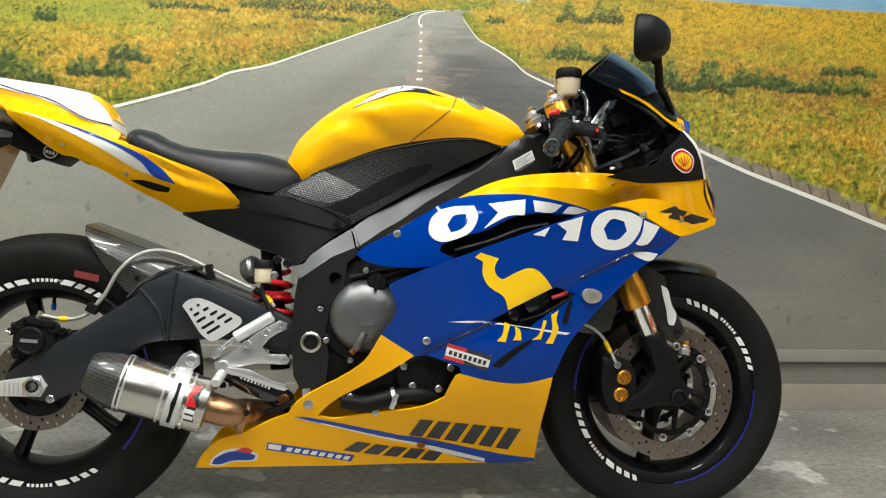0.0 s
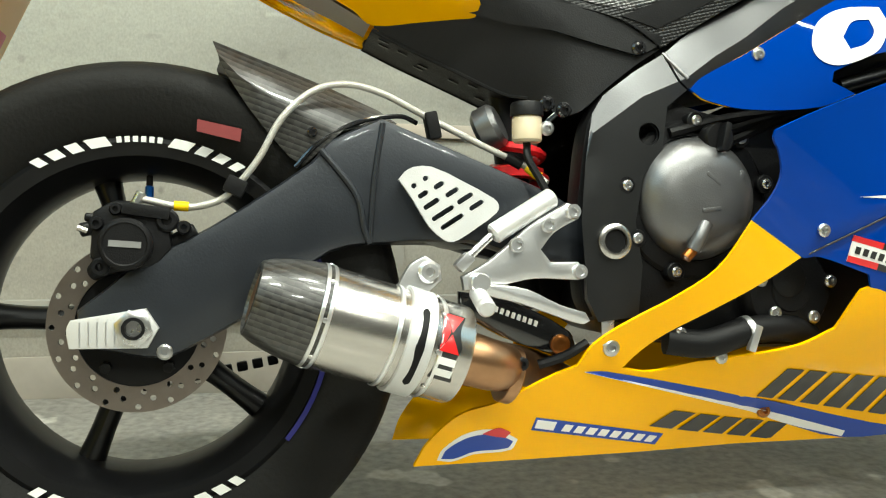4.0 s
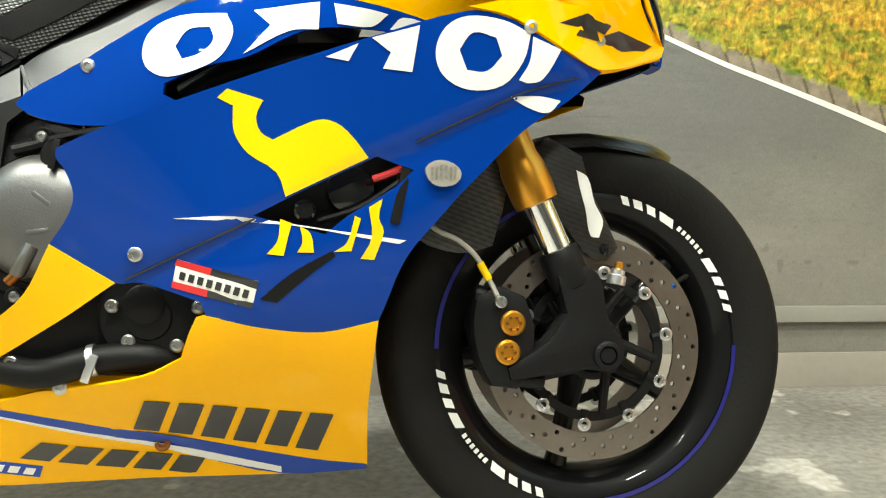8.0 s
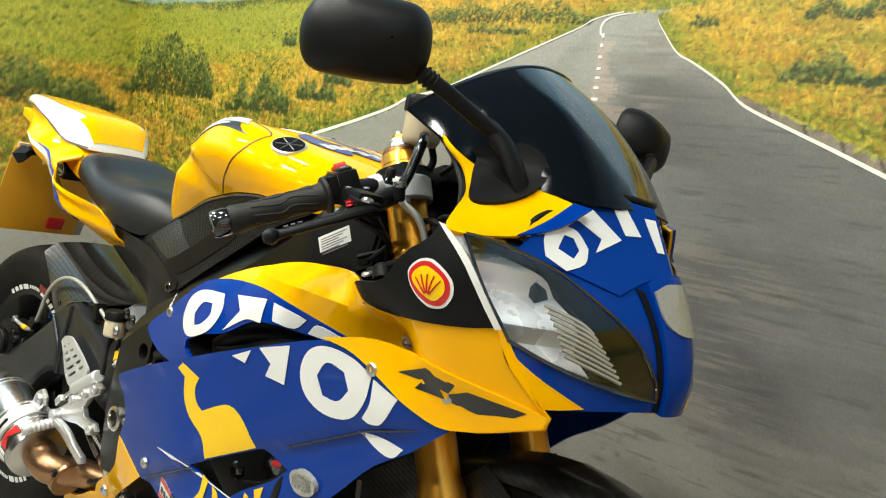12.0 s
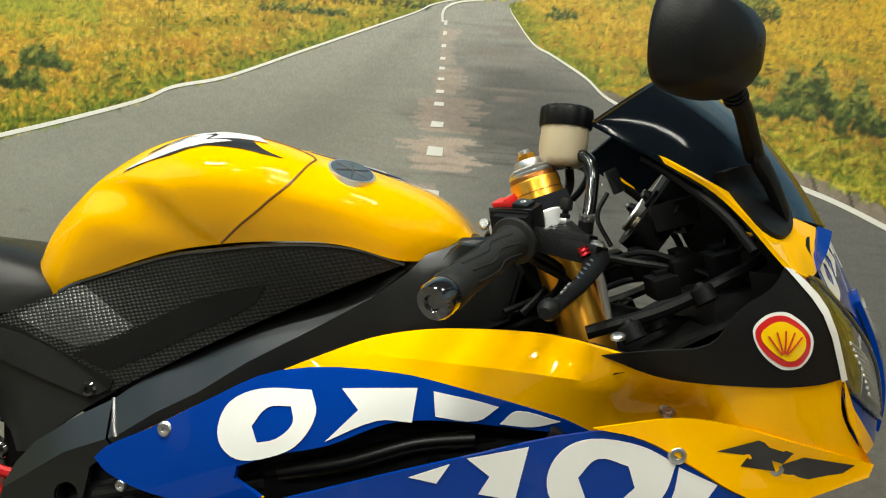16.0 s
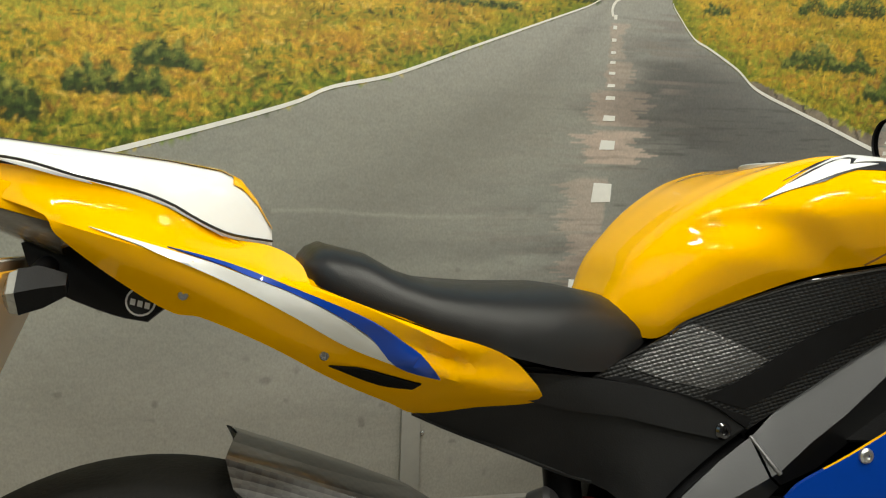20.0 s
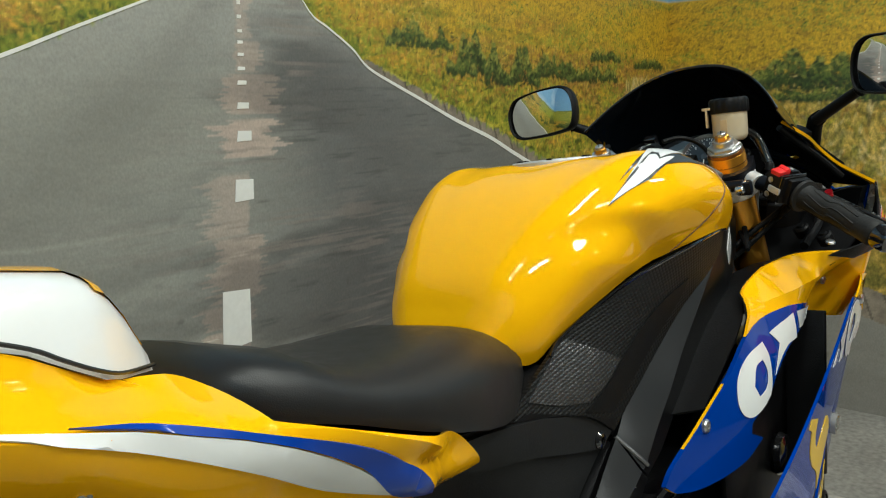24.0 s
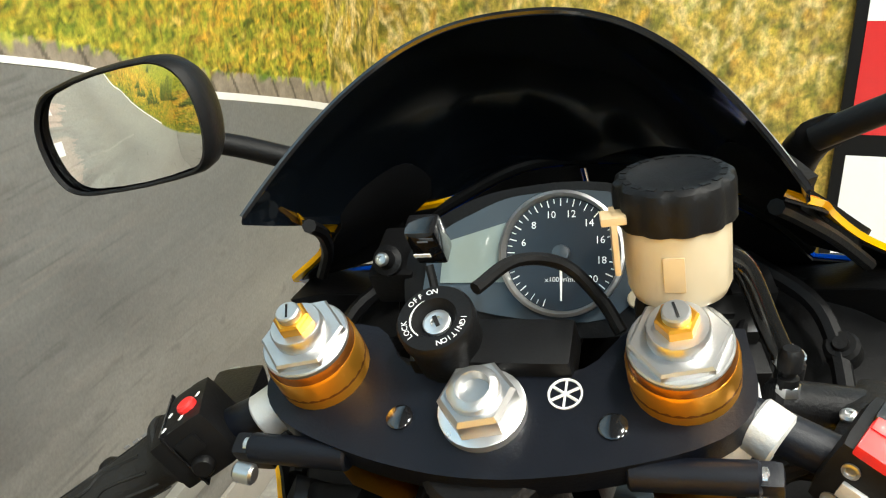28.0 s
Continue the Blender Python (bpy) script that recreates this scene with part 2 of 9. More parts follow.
M = {
    "yellow": mat("yellow_lacquer", (0.95, 0.47, 0.0004), 0.4, 0, 1.0, 300, 0.03),
    "blue": mat("blue_lacquer", (0.0010, 0.035, 0.265), 0.5, 0, 0.95, 300, 0.06),
    "white": mat("white_lacquer", (0.80, 0.80, 0.79), 0.3, 0, 0.8, 200, 0.03),
    "white_vinyl": mat("white_vinyl", (0.78, 0.78, 0.77), 0.35, 0, 0.5, 200, 0.03),
    "yellow_vinyl": mat("yellow_vinyl", (0.90, 0.56, 0.003), 0.35, 0, 0.5, 200, 0.04),
    "black_vinyl": mat("black_vinyl", (0.012, 0.012, 0.013), 0.35, 0, 0.4, 200, 0.1),
    "red_vinyl": mat("red_vinyl", (0.55, 0.012, 0.015), 0.35, 0, 0.4, 200, 0.06),
    "red_faded": mat("faded_red_ink", (0.13, 0.012, 0.012), 0.6, 0, 0, 120, 0.3),
    "blue_vinyl": mat("blue_vinyl", (0.002, 0.042, 0.32), 0.35, 0, 0.5, 200, 0.06),
    "black_plastic": mat("black_plastic", (0.0045, 0.0045, 0.005), 0.48, 0, 0, 400, 0.15, 0.15),
    "clamp_black": mat("clamp_black", (0.0035, 0.0045, 0.008), 0.42, 0.1, 0, 500, 0.15, 0.1),
    "alu_bright": mat("bright_aluminium", (0.50, 0.50, 0.50), 0.33, 0.9, 0, 400, 0.06, 0.08),
    "red_switch": mat("red_switch", (0.72, 0.02, 0.02), 0.4, 0, 0.1, 200, 0.06),
    "fluid_dark": mat("fluid_amber", (0.50, 0.36, 0.20), 0.35, 0, 0.2, 90, 0.1),
    "rubber_gloss": mat("hose_rubber", (0.006, 0.006, 0.006), 0.18, 0, 0.3, 200, 0.1),
    "dial_dark": mat("dial_dark", (0.012, 0.014, 0.018), 0.3, 0, 0.6, 300, 0.1),
    "gloss_black": mat("gloss_black", (0.008, 0.008, 0.009), 0.12, 0, 1.0, 200, 0.1),
    "cast_black": mat("cast_black", (0.008, 0.008, 0.0088), 0.42, 0.3, 0, 500, 0.2, 0.25),
    "frame_grey": mat("frame_grey", (0.060, 0.061, 0.063), 0.36, 1.0, 0, 400, 0.06, 0.06, None, 0.04),
    "swing_grey": mat("swing_grey", (0.018, 0.021, 0.027), 0.38, 0.35, 0.15, 400, 0.12, 0.12),
    "sub_black": mat("subframe_black", (0.017, 0.0172, 0.018), 0.46, 0.2, 0, 500, 0.15, 0.2),
    "undertail": mat("undertail_brown", (0.20, 0.155, 0.11), 0.34, 0, 0.2, 40, 0.15, 0.05),
    "clutch": mat("clutch_grey", (0.15, 0.15, 0.153), 0.36, 0.75, 0, 500, 0.15, 0.15),
    "rubber": mat("tyre_rubber", (0.0085, 0.0083, 0.008), 0.66, 0, 0, 260, 0.25, 0.4, 180),
    "grip": mat("grip_rubber", (0.009, 0.009, 0.009), 0.62, 0, 0, 300, 0.2, 0.3),
    "seat": mat("seat_vinyl", (0.013, 0.0130, 0.0135), 0.38, 0, 0, 900, 0.12, 0.12),
    "pad": dimpled("dimpled_pad", (0.006, 0.0062, 0.0065), 170),
    "carbon_dark": weave("dark_carbon_weave", 48, (0.0020, 0.0020, 0.0020), (0.026, 0.024, 0.022)),
    # paler copy of the pad: lamp sheen on its rear corner, put into colour
    "pad_sheen": dimpled("dimpled_pad_sheen", (0.020, 0.020, 0.021), 170, (0.26, 0.34, 0.8)),
    "gold": mat("gold_anodised", (0.72, 0.33, 0.035), 0.3, 0.9, 0.2, 200, 0.1),
    "gold_dark": mat("gold_brown_anodised", (0.27, 0.095, 0.018), 0.3, 0.85, 0.2, 200, 0.12),
    "chrome": mat("chrome", (0.85, 0.85, 0.86), 0.08, 1.0, 0, 200, 0.04),
    "alu": mat("machined_aluminium", (0.72, 0.72, 0.73), 0.3, 0.9, 0, 300, 0.08, 0.05),
    "alu_matt": mat("blasted_aluminium", (0.62, 0.62, 0.62), 0.5, 0.6, 0, 500, 0.08, 0.15),
    "steel": mat("brushed_steel", (0.52, 0.50, 0.47), 0.25, 1.0, 0, 60, 0.05, 0.015, None, 0.08, (1, 12, 12)),
    "heat": mat("heated_steel", (0.30, 0.17, 0.09), 0.32, 0.95, 0, 70, 0.5, 0.1),
    "disc": mat("disc_steel", (0.24, 0.205, 0.18), 0.32, 0.95, 0, 90, 0.3, 0.06),
    "rim": mat("rim_black", (0.004, 0.004, 0.0045), 0.42, 0.0, 0.25, 300, 0.15),
    "rim_blue": mat("rim_tape_blue", (0.014, 0.014, 0.17), 0.3, 0.2, 0.4, 200, 0.08),
    "red": mat("red_plastic", (0.60, 0.015, 0.02), 0.35, 0, 0.3, 200, 0.08),
    "red_anod": mat("red_anodised", (0.5, 0.01, 0.02), 0.3, 0.7, 0.2, 200, 0.1),
    "carbon": weave("carbon_weave", 48, (0.0020, 0.0020, 0.0020), (0.062, 0.060, 0.056)),
    "bolt": mat("stainless_bolt", (0.55, 0.55, 0.55), 0.28, 0.95, 0, 300, 0.1),
    "fluid": mat("fluid_bottle", (0.50, 0.42, 0.29), 0.35, 0, 0.2, 90, 0.08),
    "hose": mat("braided_hose", (0.42, 0.41, 0.38), 0.4, 0.6, 0, 900, 0.3, 0.5),
    "blue_anod": mat("blue_anodised", (0.01, 0.12, 0.55), 0.3, 0.7, 0.2, 200, 0.08),
    "cyan": mat("cyan_clip", (0.22, 0.55, 0.60), 0.4, 0, 0, 200, 0.05),
    "lens": clear("clear_lens", (0.97, 0.98, 1.0), 0.03),
    "lens_grip": mat("indicator_lens", (0.33, 0.32, 0.29), 0.12, 0.2, 0.6, 260, 0.25, 0.6),
    "tail_lens": mat("smoked_tail_lens", (0.11, 0.10, 0.09), 0.18, 0.1, 0.9, 150, 0.5, 0.5, 60, 0.2, (1, 6, 3)),
    "screen": clear("tinted_screen", (0.004, 0.006, 0.009), 0.08, 0.2, 1.16),
    "reflector": mat("reflector", (0.74, 0.74, 0.74), 0.28, 0.5, 0, 200, 0.1, 0.1),
    "mirror": mat("mirror_glass", (0.9, 0.91, 0.92), 0.015, 1.0, 0, 200, 0.0),
    "dial": mat("dial_face", (0.035, 0.045, 0.055), 0.35, 0, 0.6, 300, 0.1),
    "lcd": mat("lcd_panel", (0.20, 0.24, 0.22), 0.3, 0, 0.6, 200, 0.06),
    "ink": mat("white_ink", (0.8, 0.8, 0.78), 0.4, 0, 0, 200, 0.02),
    "label": mat("label_paper", (0.72, 0.72, 0.71), 0.45, 0, 0, 200, 0.03),
    "grey_ink": mat("grey_ink", (0.18, 0.18, 0.18), 0.5, 0, 0, 200, 0.05),
    "plate": mat("plate_yellow", (0.75, 0.36, 0.02), 0.35, 0, 0.6, 200, 0.05),
    "plate_back": mat("plate_back", (0.45, 0.42, 0.38), 0.5, 0, 0, 60, 0.1),
    "dark_wall": mat("dark_wall", (0.07, 0.07, 0.068), 0.7, 0, 0, 40, 0.08, 0.2),
    "ceiling": mat("ceiling_board", (0.09, 0.088, 0.084), 0.85, 0, 0, 40, 0.06, 0.2),
    "plaster": mat("plaster", (0.62, 0.61, 0.58), 0.8, 0, 0, 40, 0.05, 0.2),
    "seam": mat("seam_shadow", (0.16, 0.06, 0.002), 0.6, 0, 0, 200, 0.1),
    "trim": mat("painted_trim", (0.30, 0.29, 0.26), 0.6, 0, 0, 60, 0.15, 0.3),
}

for key, level in (("yellow", 0.0), ("blue", 0.0), ("clamp_black", 0.25), ("yellow_vinyl", 0.2), ("blue_vinyl", 0.2), ("black_plastic", 0.18), ("cast_black", 0.2), ("pad", 0.3), ("rubber", 0.12), ("seat", 0.35), ("grip", 0.3), ("sub_black", 0.15), ("frame_grey", 0.4), ("rim", 0.12)):
    M[key].node_tree.nodes["Principled BSDF"].inputs["Specular IOR Level"].default_value = level
for key in ("blue", "yellow"):
    M[key].node_tree.nodes["Principled BSDF"].inputs["Coat Roughness"].default_value = 0.025
    M[key].node_tree.nodes["Principled BSDF"].inputs["Coat IOR"].default_value = 1.3

# ---- mesh helpers ----
BIKE = None


def mesh_of(name, verts, faces, smooth=True):
    me = bpy.data.meshes.new(name)
    me.from_pydata([tuple(v) for v in verts], [], [tuple(f) for f in faces])
    me.validate()
    if smooth:
        me.polygons.foreach_set("use_smooth", [True] * len(me.polygons))
        me.set_sharp_from_angle(angle=radians(38))
    return me


def part(name, data, material, parent, label=""):
    """data: a bmesh or (verts, faces)."""
    if isinstance(data, bmesh.types.BMesh):
        me = bpy.data.meshes.new(name)
        data.to_mesh(me)
        data.free()
        me.polygons.foreach_set("use_smooth", [True] * len(me.polygons))
        me.set_sharp_from_angle(angle=radians(38))
    else:
        me = mesh_of(name, *data)
    me.materials.append(M[material] if isinstance(material, str) else material)
    ob = new(name, me)
    ob.parent = parent
    return tagged(ob, label)


def joined(*items):
    vs, fs = [], []
    for v, f in items:
        k = len(vs)
        vs += [tuple(p) for p in v]
        fs += [tuple(i + k for i in q) for q in f]
    return vs, fs


def ring(pts, n=4, sharp=42):
    """A closed outline drawn smoothly through its points; corners stay sharp."""
    P, k, out = [Vector(p) for p in pts], len(pts), []
    corner = []
    for i in range(k):
        a, b = P[i] - P[i - 1], P[(i + 1) % k] - P[i]
        corner.append(a.length < 1e-9 or b.length < 1e-9 or a.angle(b) > radians(sharp))
    for i in range(k):
        p0, p1, p2, p3 = P[i - 1], P[i], P[(i + 1) % k], P[(i + 2) % k]
        d = (p2 - p1).length
        m1 = (p2 - p1) if corner[i] else (p2 - p0).normalized() * d
        m2 = (p2 - p1) if corner[(i + 1) % k] else (p3 - p1).normalized() * d
        for j in range(n):
            s = j / n
            out.append(p1 * (2 * s**3 - 3 * s**2 + 1) + m1 * (s**3 - 2 * s**2 + s) + p2 * (3 * s**2 - 2 * s**3) + m2 * (s**3 - s**2))
    return out


def curve(pts, n=6):
    """An open line drawn smoothly through its points."""
    P = [Vector(p) for p in pts]
    P = [2 * P[0] - P[1], *P, 2 * P[-1] - P[-2]]
    out = []
    for i in range(1, len(P) - 2):
        p0, p1, p2, p3 = P[i - 1 : i + 3]
        for j in range(n):
            s = j / n
            out.append(0.5 * ((2 * p1) + (p2 - p0) * s + (2 * p0 - 5 * p1 + 4 * p2 - p3) * s * s + (3 * p1 - p0 - 3 * p2 + p3) * s**3))
    return out + [P[-2]]


def inside(p, poly):
    x, y, c = p[0], p[1], False
    for i in range(len(poly)):
        a, b = poly[i - 1], poly[i]
        if (a[1] > y) != (b[1] > y) and x < (b[0] - a[0]) * (y - a[1]) / (b[1] - a[1]) + a[0]:
            c = not c
    return c


def sheet(outline, fn, thick=0.003, res=0.022, lift=0.0, holes=(), n=4, sharp=42, out=(0, -1, 0), creases=()):
    """A shell over a flat outline: fn(u, v) gives its place; thick goes in from the outside; creases are lines that its edges follow."""
    edge = ring(outline, n, sharp)
    cuts = [ring(h, n, sharp) for h in holes]
    vs = [Vector((p[0], p[1])) for p in edge]
    es = [(i, (i + 1) % len(edge)) for i in range(len(edge))]
    for c in cuts:
        k = len(vs)
        vs += [Vector((p[0], p[1])) for p in c]
        es += [(k + i, k + (i + 1) % len(c)) for i in range(len(c))]
    for line in creases:
        k = len(vs)
        vs += [Vector(p) for p in line]
        es += [(k + i, k + i + 1) for i in range(len(line) - 1)]
    xs, ys = [p[0] for p in edge], [p[1] for p in edge]
    x = min(xs) + res / 2
    fixed = np.array([(v[0], v[1]) for v in vs])
    while x < max(xs):
        y = min(ys) + res / 2
        while y < max(ys):
            if inside((x, y), edge) and not any(inside((x, y), c) for c in cuts) and ((fixed - (x, y)) ** 2).sum(1).min() > (0.45 * res) ** 2:
                vs.append(Vector((x, y)))
            y += res
        x += res
    co, _, tris, *_ = delaunay_2d_cdt(vs, es, [], 1, 1e-6)
    tris = [t for t in tris if not any(inside((co[t[0]] + co[t[1]] + co[t[2]]) / 3, c) for c in cuts)]
    front, back, e = [], [], 1e-3
    for p in co:
        a = Vector(fn(p[0], p[1]))
        nrm = (Vector(fn(p[0] + e, p[1])) - a).cross(Vector(fn(p[0], p[1] + e)) - a).normalized()
        if nrm.dot(Vector(out)) < 0:
            nrm = -nrm
        front.append(a + nrm * lift)
        back.append(a + nrm * (lift - thick))
    k = len(front)
    t0 = tris[0]
    flip = (front[t0[1]] - front[t0[0]]).cross(front[t0[2]] - front[t0[0]]).dot(Vector(out)) < 0
    faces, border = [], {}
    for t in tris:
        t = t[::-1] if flip else t
        faces.append(tuple(t))
        faces.append(tuple(i + k for i in reversed(t)))
        for i in range(3):
            a, b = t[i], t[(i + 1) % 3]
            if (b, a) in border:
                del border[(b, a)]
            else:
                border[(a, b)] = 1
    faces += [(b, a, a + k, b + k) for a, b in border]
    return front + back, faces


def tube(pts, r, seg=10, n=6, cap=True):
    """A round tube along a smooth line; r may be one radius or one for each end."""
    P = curve(pts, n) if n > 1 else [Vector(p) for p in pts]
    r0, r1 = (r, r) if not isinstance(r, tuple) else r
    vs, fs, up = [], [], None
    for i, p in enumerate(P):
        d = (P[min(i + 1, len(P) - 1)] - P[max(i - 1, 0)]).normalized()
        if up is None:
            up = d.orthogonal().normalized()
        up = (up - d * up.dot(d)).normalized()
        side = d.cross(up)
        rad = r0 + (r1 - r0) * i / (len(P) - 1)
        vs += [p + (up * math.cos(a) + side * math.sin(a)) * rad for a in (2 * math.pi * j / seg for j in range(seg))]
    for i in range(len(P) - 1):
        for j in range(seg):
            a, b = i * seg + j, i * seg + (j + 1) % seg
            fs.append((a, b, b + seg, a + seg))
    if cap:
        fs.append(tuple(range(seg))[::-1])
        fs.append(tuple(range((len(P) - 1) * seg, len(P) * seg)))
    return vs, fs


def turned(profile, origin, axis, seg=28, arc=None):
    """A turned body: (radius, height) pairs round an axis."""
    ax = Vector(axis).normalized()
    u = ax.orthogonal().normalized()
    v = ax.cross(u)
    o = Vector(origin)
    vs, fs = [], []
    for r, h in profile:
        for j in range(seg):
            a = 2 * math.pi * j / seg
            vs.append(o + ax * h + (u * math.cos(a) + v * math.sin(a)) * max(r, 1e-5))
    for i in range(len(profile) - 1):
        for j in range(seg):
            a, b = i * seg + j, i * seg + (j + 1) % seg
            fs.append((a, b, b + seg, a + seg))
    fs.append(tuple(range(seg))[::-1])
    fs.append(tuple(range((len(profile) - 1) * seg, len(profile) * seg)))
    return vs, fs


def hoop(profile, origin, axis, seg=32):
    """A turned ring whose profile closes on itself."""
    v, f = turned([*profile, profile[0]], origin, axis, seg)
    return v, f[:-2]


def rod(a, b, r, seg=16, bev=0.0015):
    d = (Vector(b) - Vector(a)).length
    bev = min(bev, r * 0.4, d * 0.3)
    return turned([(r - bev, 0), (r, bev), (r, d - bev), (r - bev, d)], a, Vector(b) - Vector(a), seg)


def hexnut(a, axis, r, h, hole=0.0):
    bm = bmesh.new()
    prof = [(r, 0), (r, h * 0.85), (r * 0.88, h)]
    if hole:
        prof += [(hole, h), (hole, h * 0.3)]
    v, f = turned(prof, a, axis, 6)
    return v, f


def box(c, size, rot=(0, 0, 0), bev=0.003):
    bm = bmesh.new()
    bmesh.ops.create_cube(bm, size=1.0, matrix=Matrix.LocRotScale(c, Euler([radians(a) for a in rot]), size))
    bmesh.ops.bevel(bm, geom=list(bm.edges), offset=min(bev, min(size) * 0.3), segments=2, affect="EDGES", profile=0.7)
    v, f = [x.co.copy() for x in bm.verts], [[w.index for w in q.verts] for q in bm.faces]
    bm.free()
    return v, f


def slab(outline, y0, y1, bev=0.003, n=3, sharp=42, holes=()):
    """A plate with an outline in x and z, between two y, its edges rounded."""
    edge = ring(outline, n, sharp)
    if holes:
        mid = (y0 + y1) / 2
        return sheet(outline, lambda u, v: (u, min(y0, y1), v), abs(y1 - y0), 0.05, 0, holes, n, sharp)
    bm = bmesh.new()
    a = [bm.verts.new((p[0], y0, p[1])) for p in edge]
    face = bm.faces.new(a)
    got = bmesh.ops.extrude_face_region(bm, geom=[face])
    bmesh.ops.translate(bm, verts=[g for g in got["geom"] if isinstance(g, bmesh.types.BMVert)], vec=(0, y1 - y0, 0))
    bmesh.ops.recalc_face_normals(bm, faces=bm.faces)
    rim = [e for e in bm.edges if len(e.link_faces) == 2 and e.calc_face_angle() > 0.9 and abs(e.verts[0].co.y - e.verts[1].co.y) < 1e-6]
    if bev:
        bmesh.ops.bevel(bm, geom=rim, offset=bev, segments=2, affect="EDGES", profile=0.6, clamp_overlap=True)
    bm.verts.index_update()
    v, f = [x.co.copy() for x in bm.verts], [[w.index for w in q.verts] for q in bm.faces]
    bm.free()
    return v, f


def loft(rings, closed=True, cap=True):
    k = len(rings[0])
    vs, fs = [p for r in rings for p in r], []
    for i in range(len(rings) - 1):
        for j in range(k if closed else k - 1):
            a, b = i * k + j, i * k + (j + 1) % k
            fs.append((a, b, b + k, a + k))
    if cap:
        fs.append(tuple(range(k))[::-1])
        fs.append(tuple(range((len(rings) - 1) * k, len(rings) * k)))
    return vs, fs


def flipy(data):
    v, f = data
    return [(p[0], -p[1], p[2]) for p in v], [tuple(reversed(q)) for q in f]


class Field:
    """A smooth height over a plane through known places (thin plate)."""

    def __init__(self, known):
        c = np.array(known, float)
        n = len(c)
        d = np.hypot(c[:, None, 0] - c[None, :, 0], c[:, None, 1] - c[None, :, 1])
        k = np.where(d > 0, d * d * np.log(d + 1e-12), 0) + 1e-4 * np.eye(n)
        p = np.c_[np.ones(n), c[:, :2]]
        self.c, self.w = c, np.linalg.solve(np.block([[k, p], [p.T, np.zeros((3, 3))]]), np.r_[c[:, 2], 0, 0, 0])

    def __call__(self, x, z):
        d, n = np.hypot(x - self.c[:, 0], z - self.c[:, 1]), len(self.c)
        return float((np.where(d > 0, d * d * np.log(d + 1e-12), 0) * self.w[:n]).sum() + self.w[n] + self.w[n + 1] * x + self.w[n + 2] * z)


def lerp(x, pts):
    return float(np.interp(x, [p[0] for p in pts], [p[1] for p in pts]))

# ---- the setting: alcove with a printed landscape on its three walls ----
WALL_Y, LEFT_X, RIGHT_X, BACK_Y = 0.84, -1.23, 2.767, -4.6
TOP = 2.75
HOR = 1.285


def plain(name, data, material, label, category, kind="structure"):
    me = mesh_of(name, *data)
    me.materials.append(M[material] if isinstance(material, str) else material)
    return tagged(new(name, me), label, category, "", kind)


def lattice(s, z, seed):
    """Smooth value noise on the plane."""
    rng = np.random.RandomState(seed)
    tab = rng.rand(256, 256)
    i, j = np.floor(s).astype(int), np.floor(z).astype(int)
    u, v = s - i, z - j
    u, v = u * u * (3 - 2 * u), v * v * (3 - 2 * v)
    g = lambda a, b: tab[a % 256, b % 256]
    return (g(i, j) * (1 - u) + g(i + 1, j) * u) * (1 - v) + (g(i, j + 1) * (1 - u) + g(i + 1, j + 1) * u) * v


def fbm(s, z, fs, fz, seed, octaves=4):
    out, amp, tot = 0, 1.0, 0
    for k in range(octaves):
        out = out + amp * lattice(s * fs * 2**k + 17 * k, z * fz * 2**k + 9 * k, seed + k)
        tot += amp
        amp *= 0.6
    return out / tot


LEFT_EDGE = [(0.0, -4.6), (0.5, -1.95), (0.6, -1.45), (0.7, -1.0), (0.8, -0.58), (0.93, -0.11), (1.02, 0.18), (1.06, 0.27), (1.09, 0.39), (1.15, 0.54), (1.21, 0.69), (1.25, 0.79), (1.27, 0.83), (1.285, 0.90), (1.3, 1.05)]
RIGHT_EDGE = [(0.0, 4.6), (0.3, 3.55), (0.5, 2.9), (0.63, 2.49), (0.7, 2.29), (0.77, 2.08), (0.81, 1.96), (0.88, 1.78), (0.93, 1.66), (0.98, 1.51), (1.03, 1.38), (1.06, 1.3), (1.1, 1.2), (1.14, 1.15), (1.18, 1.08), (1.2, 1.04), (1.24, 1.005), (1.27, 0.985), (1.285, 1.0), (1.3, 1.12)]


def rounded(table):
    """The edge drawn smoothly through its places."""
    line = curve([(z, x, 0) for z, x in table], 5)
    return sorted((p.x, p.y) for p in line)


LEFT_EDGE, RIGHT_EDGE = rounded(LEFT_EDGE), rounded(RIGHT_EDGE)


def edge_at(z, table):
    return np.interp(z, [p[0] for p in table], [p[1] for p in table])


def mixc(a, b, k):
    return a * (1 - k[..., None]) + np.array(b) * k[..., None]


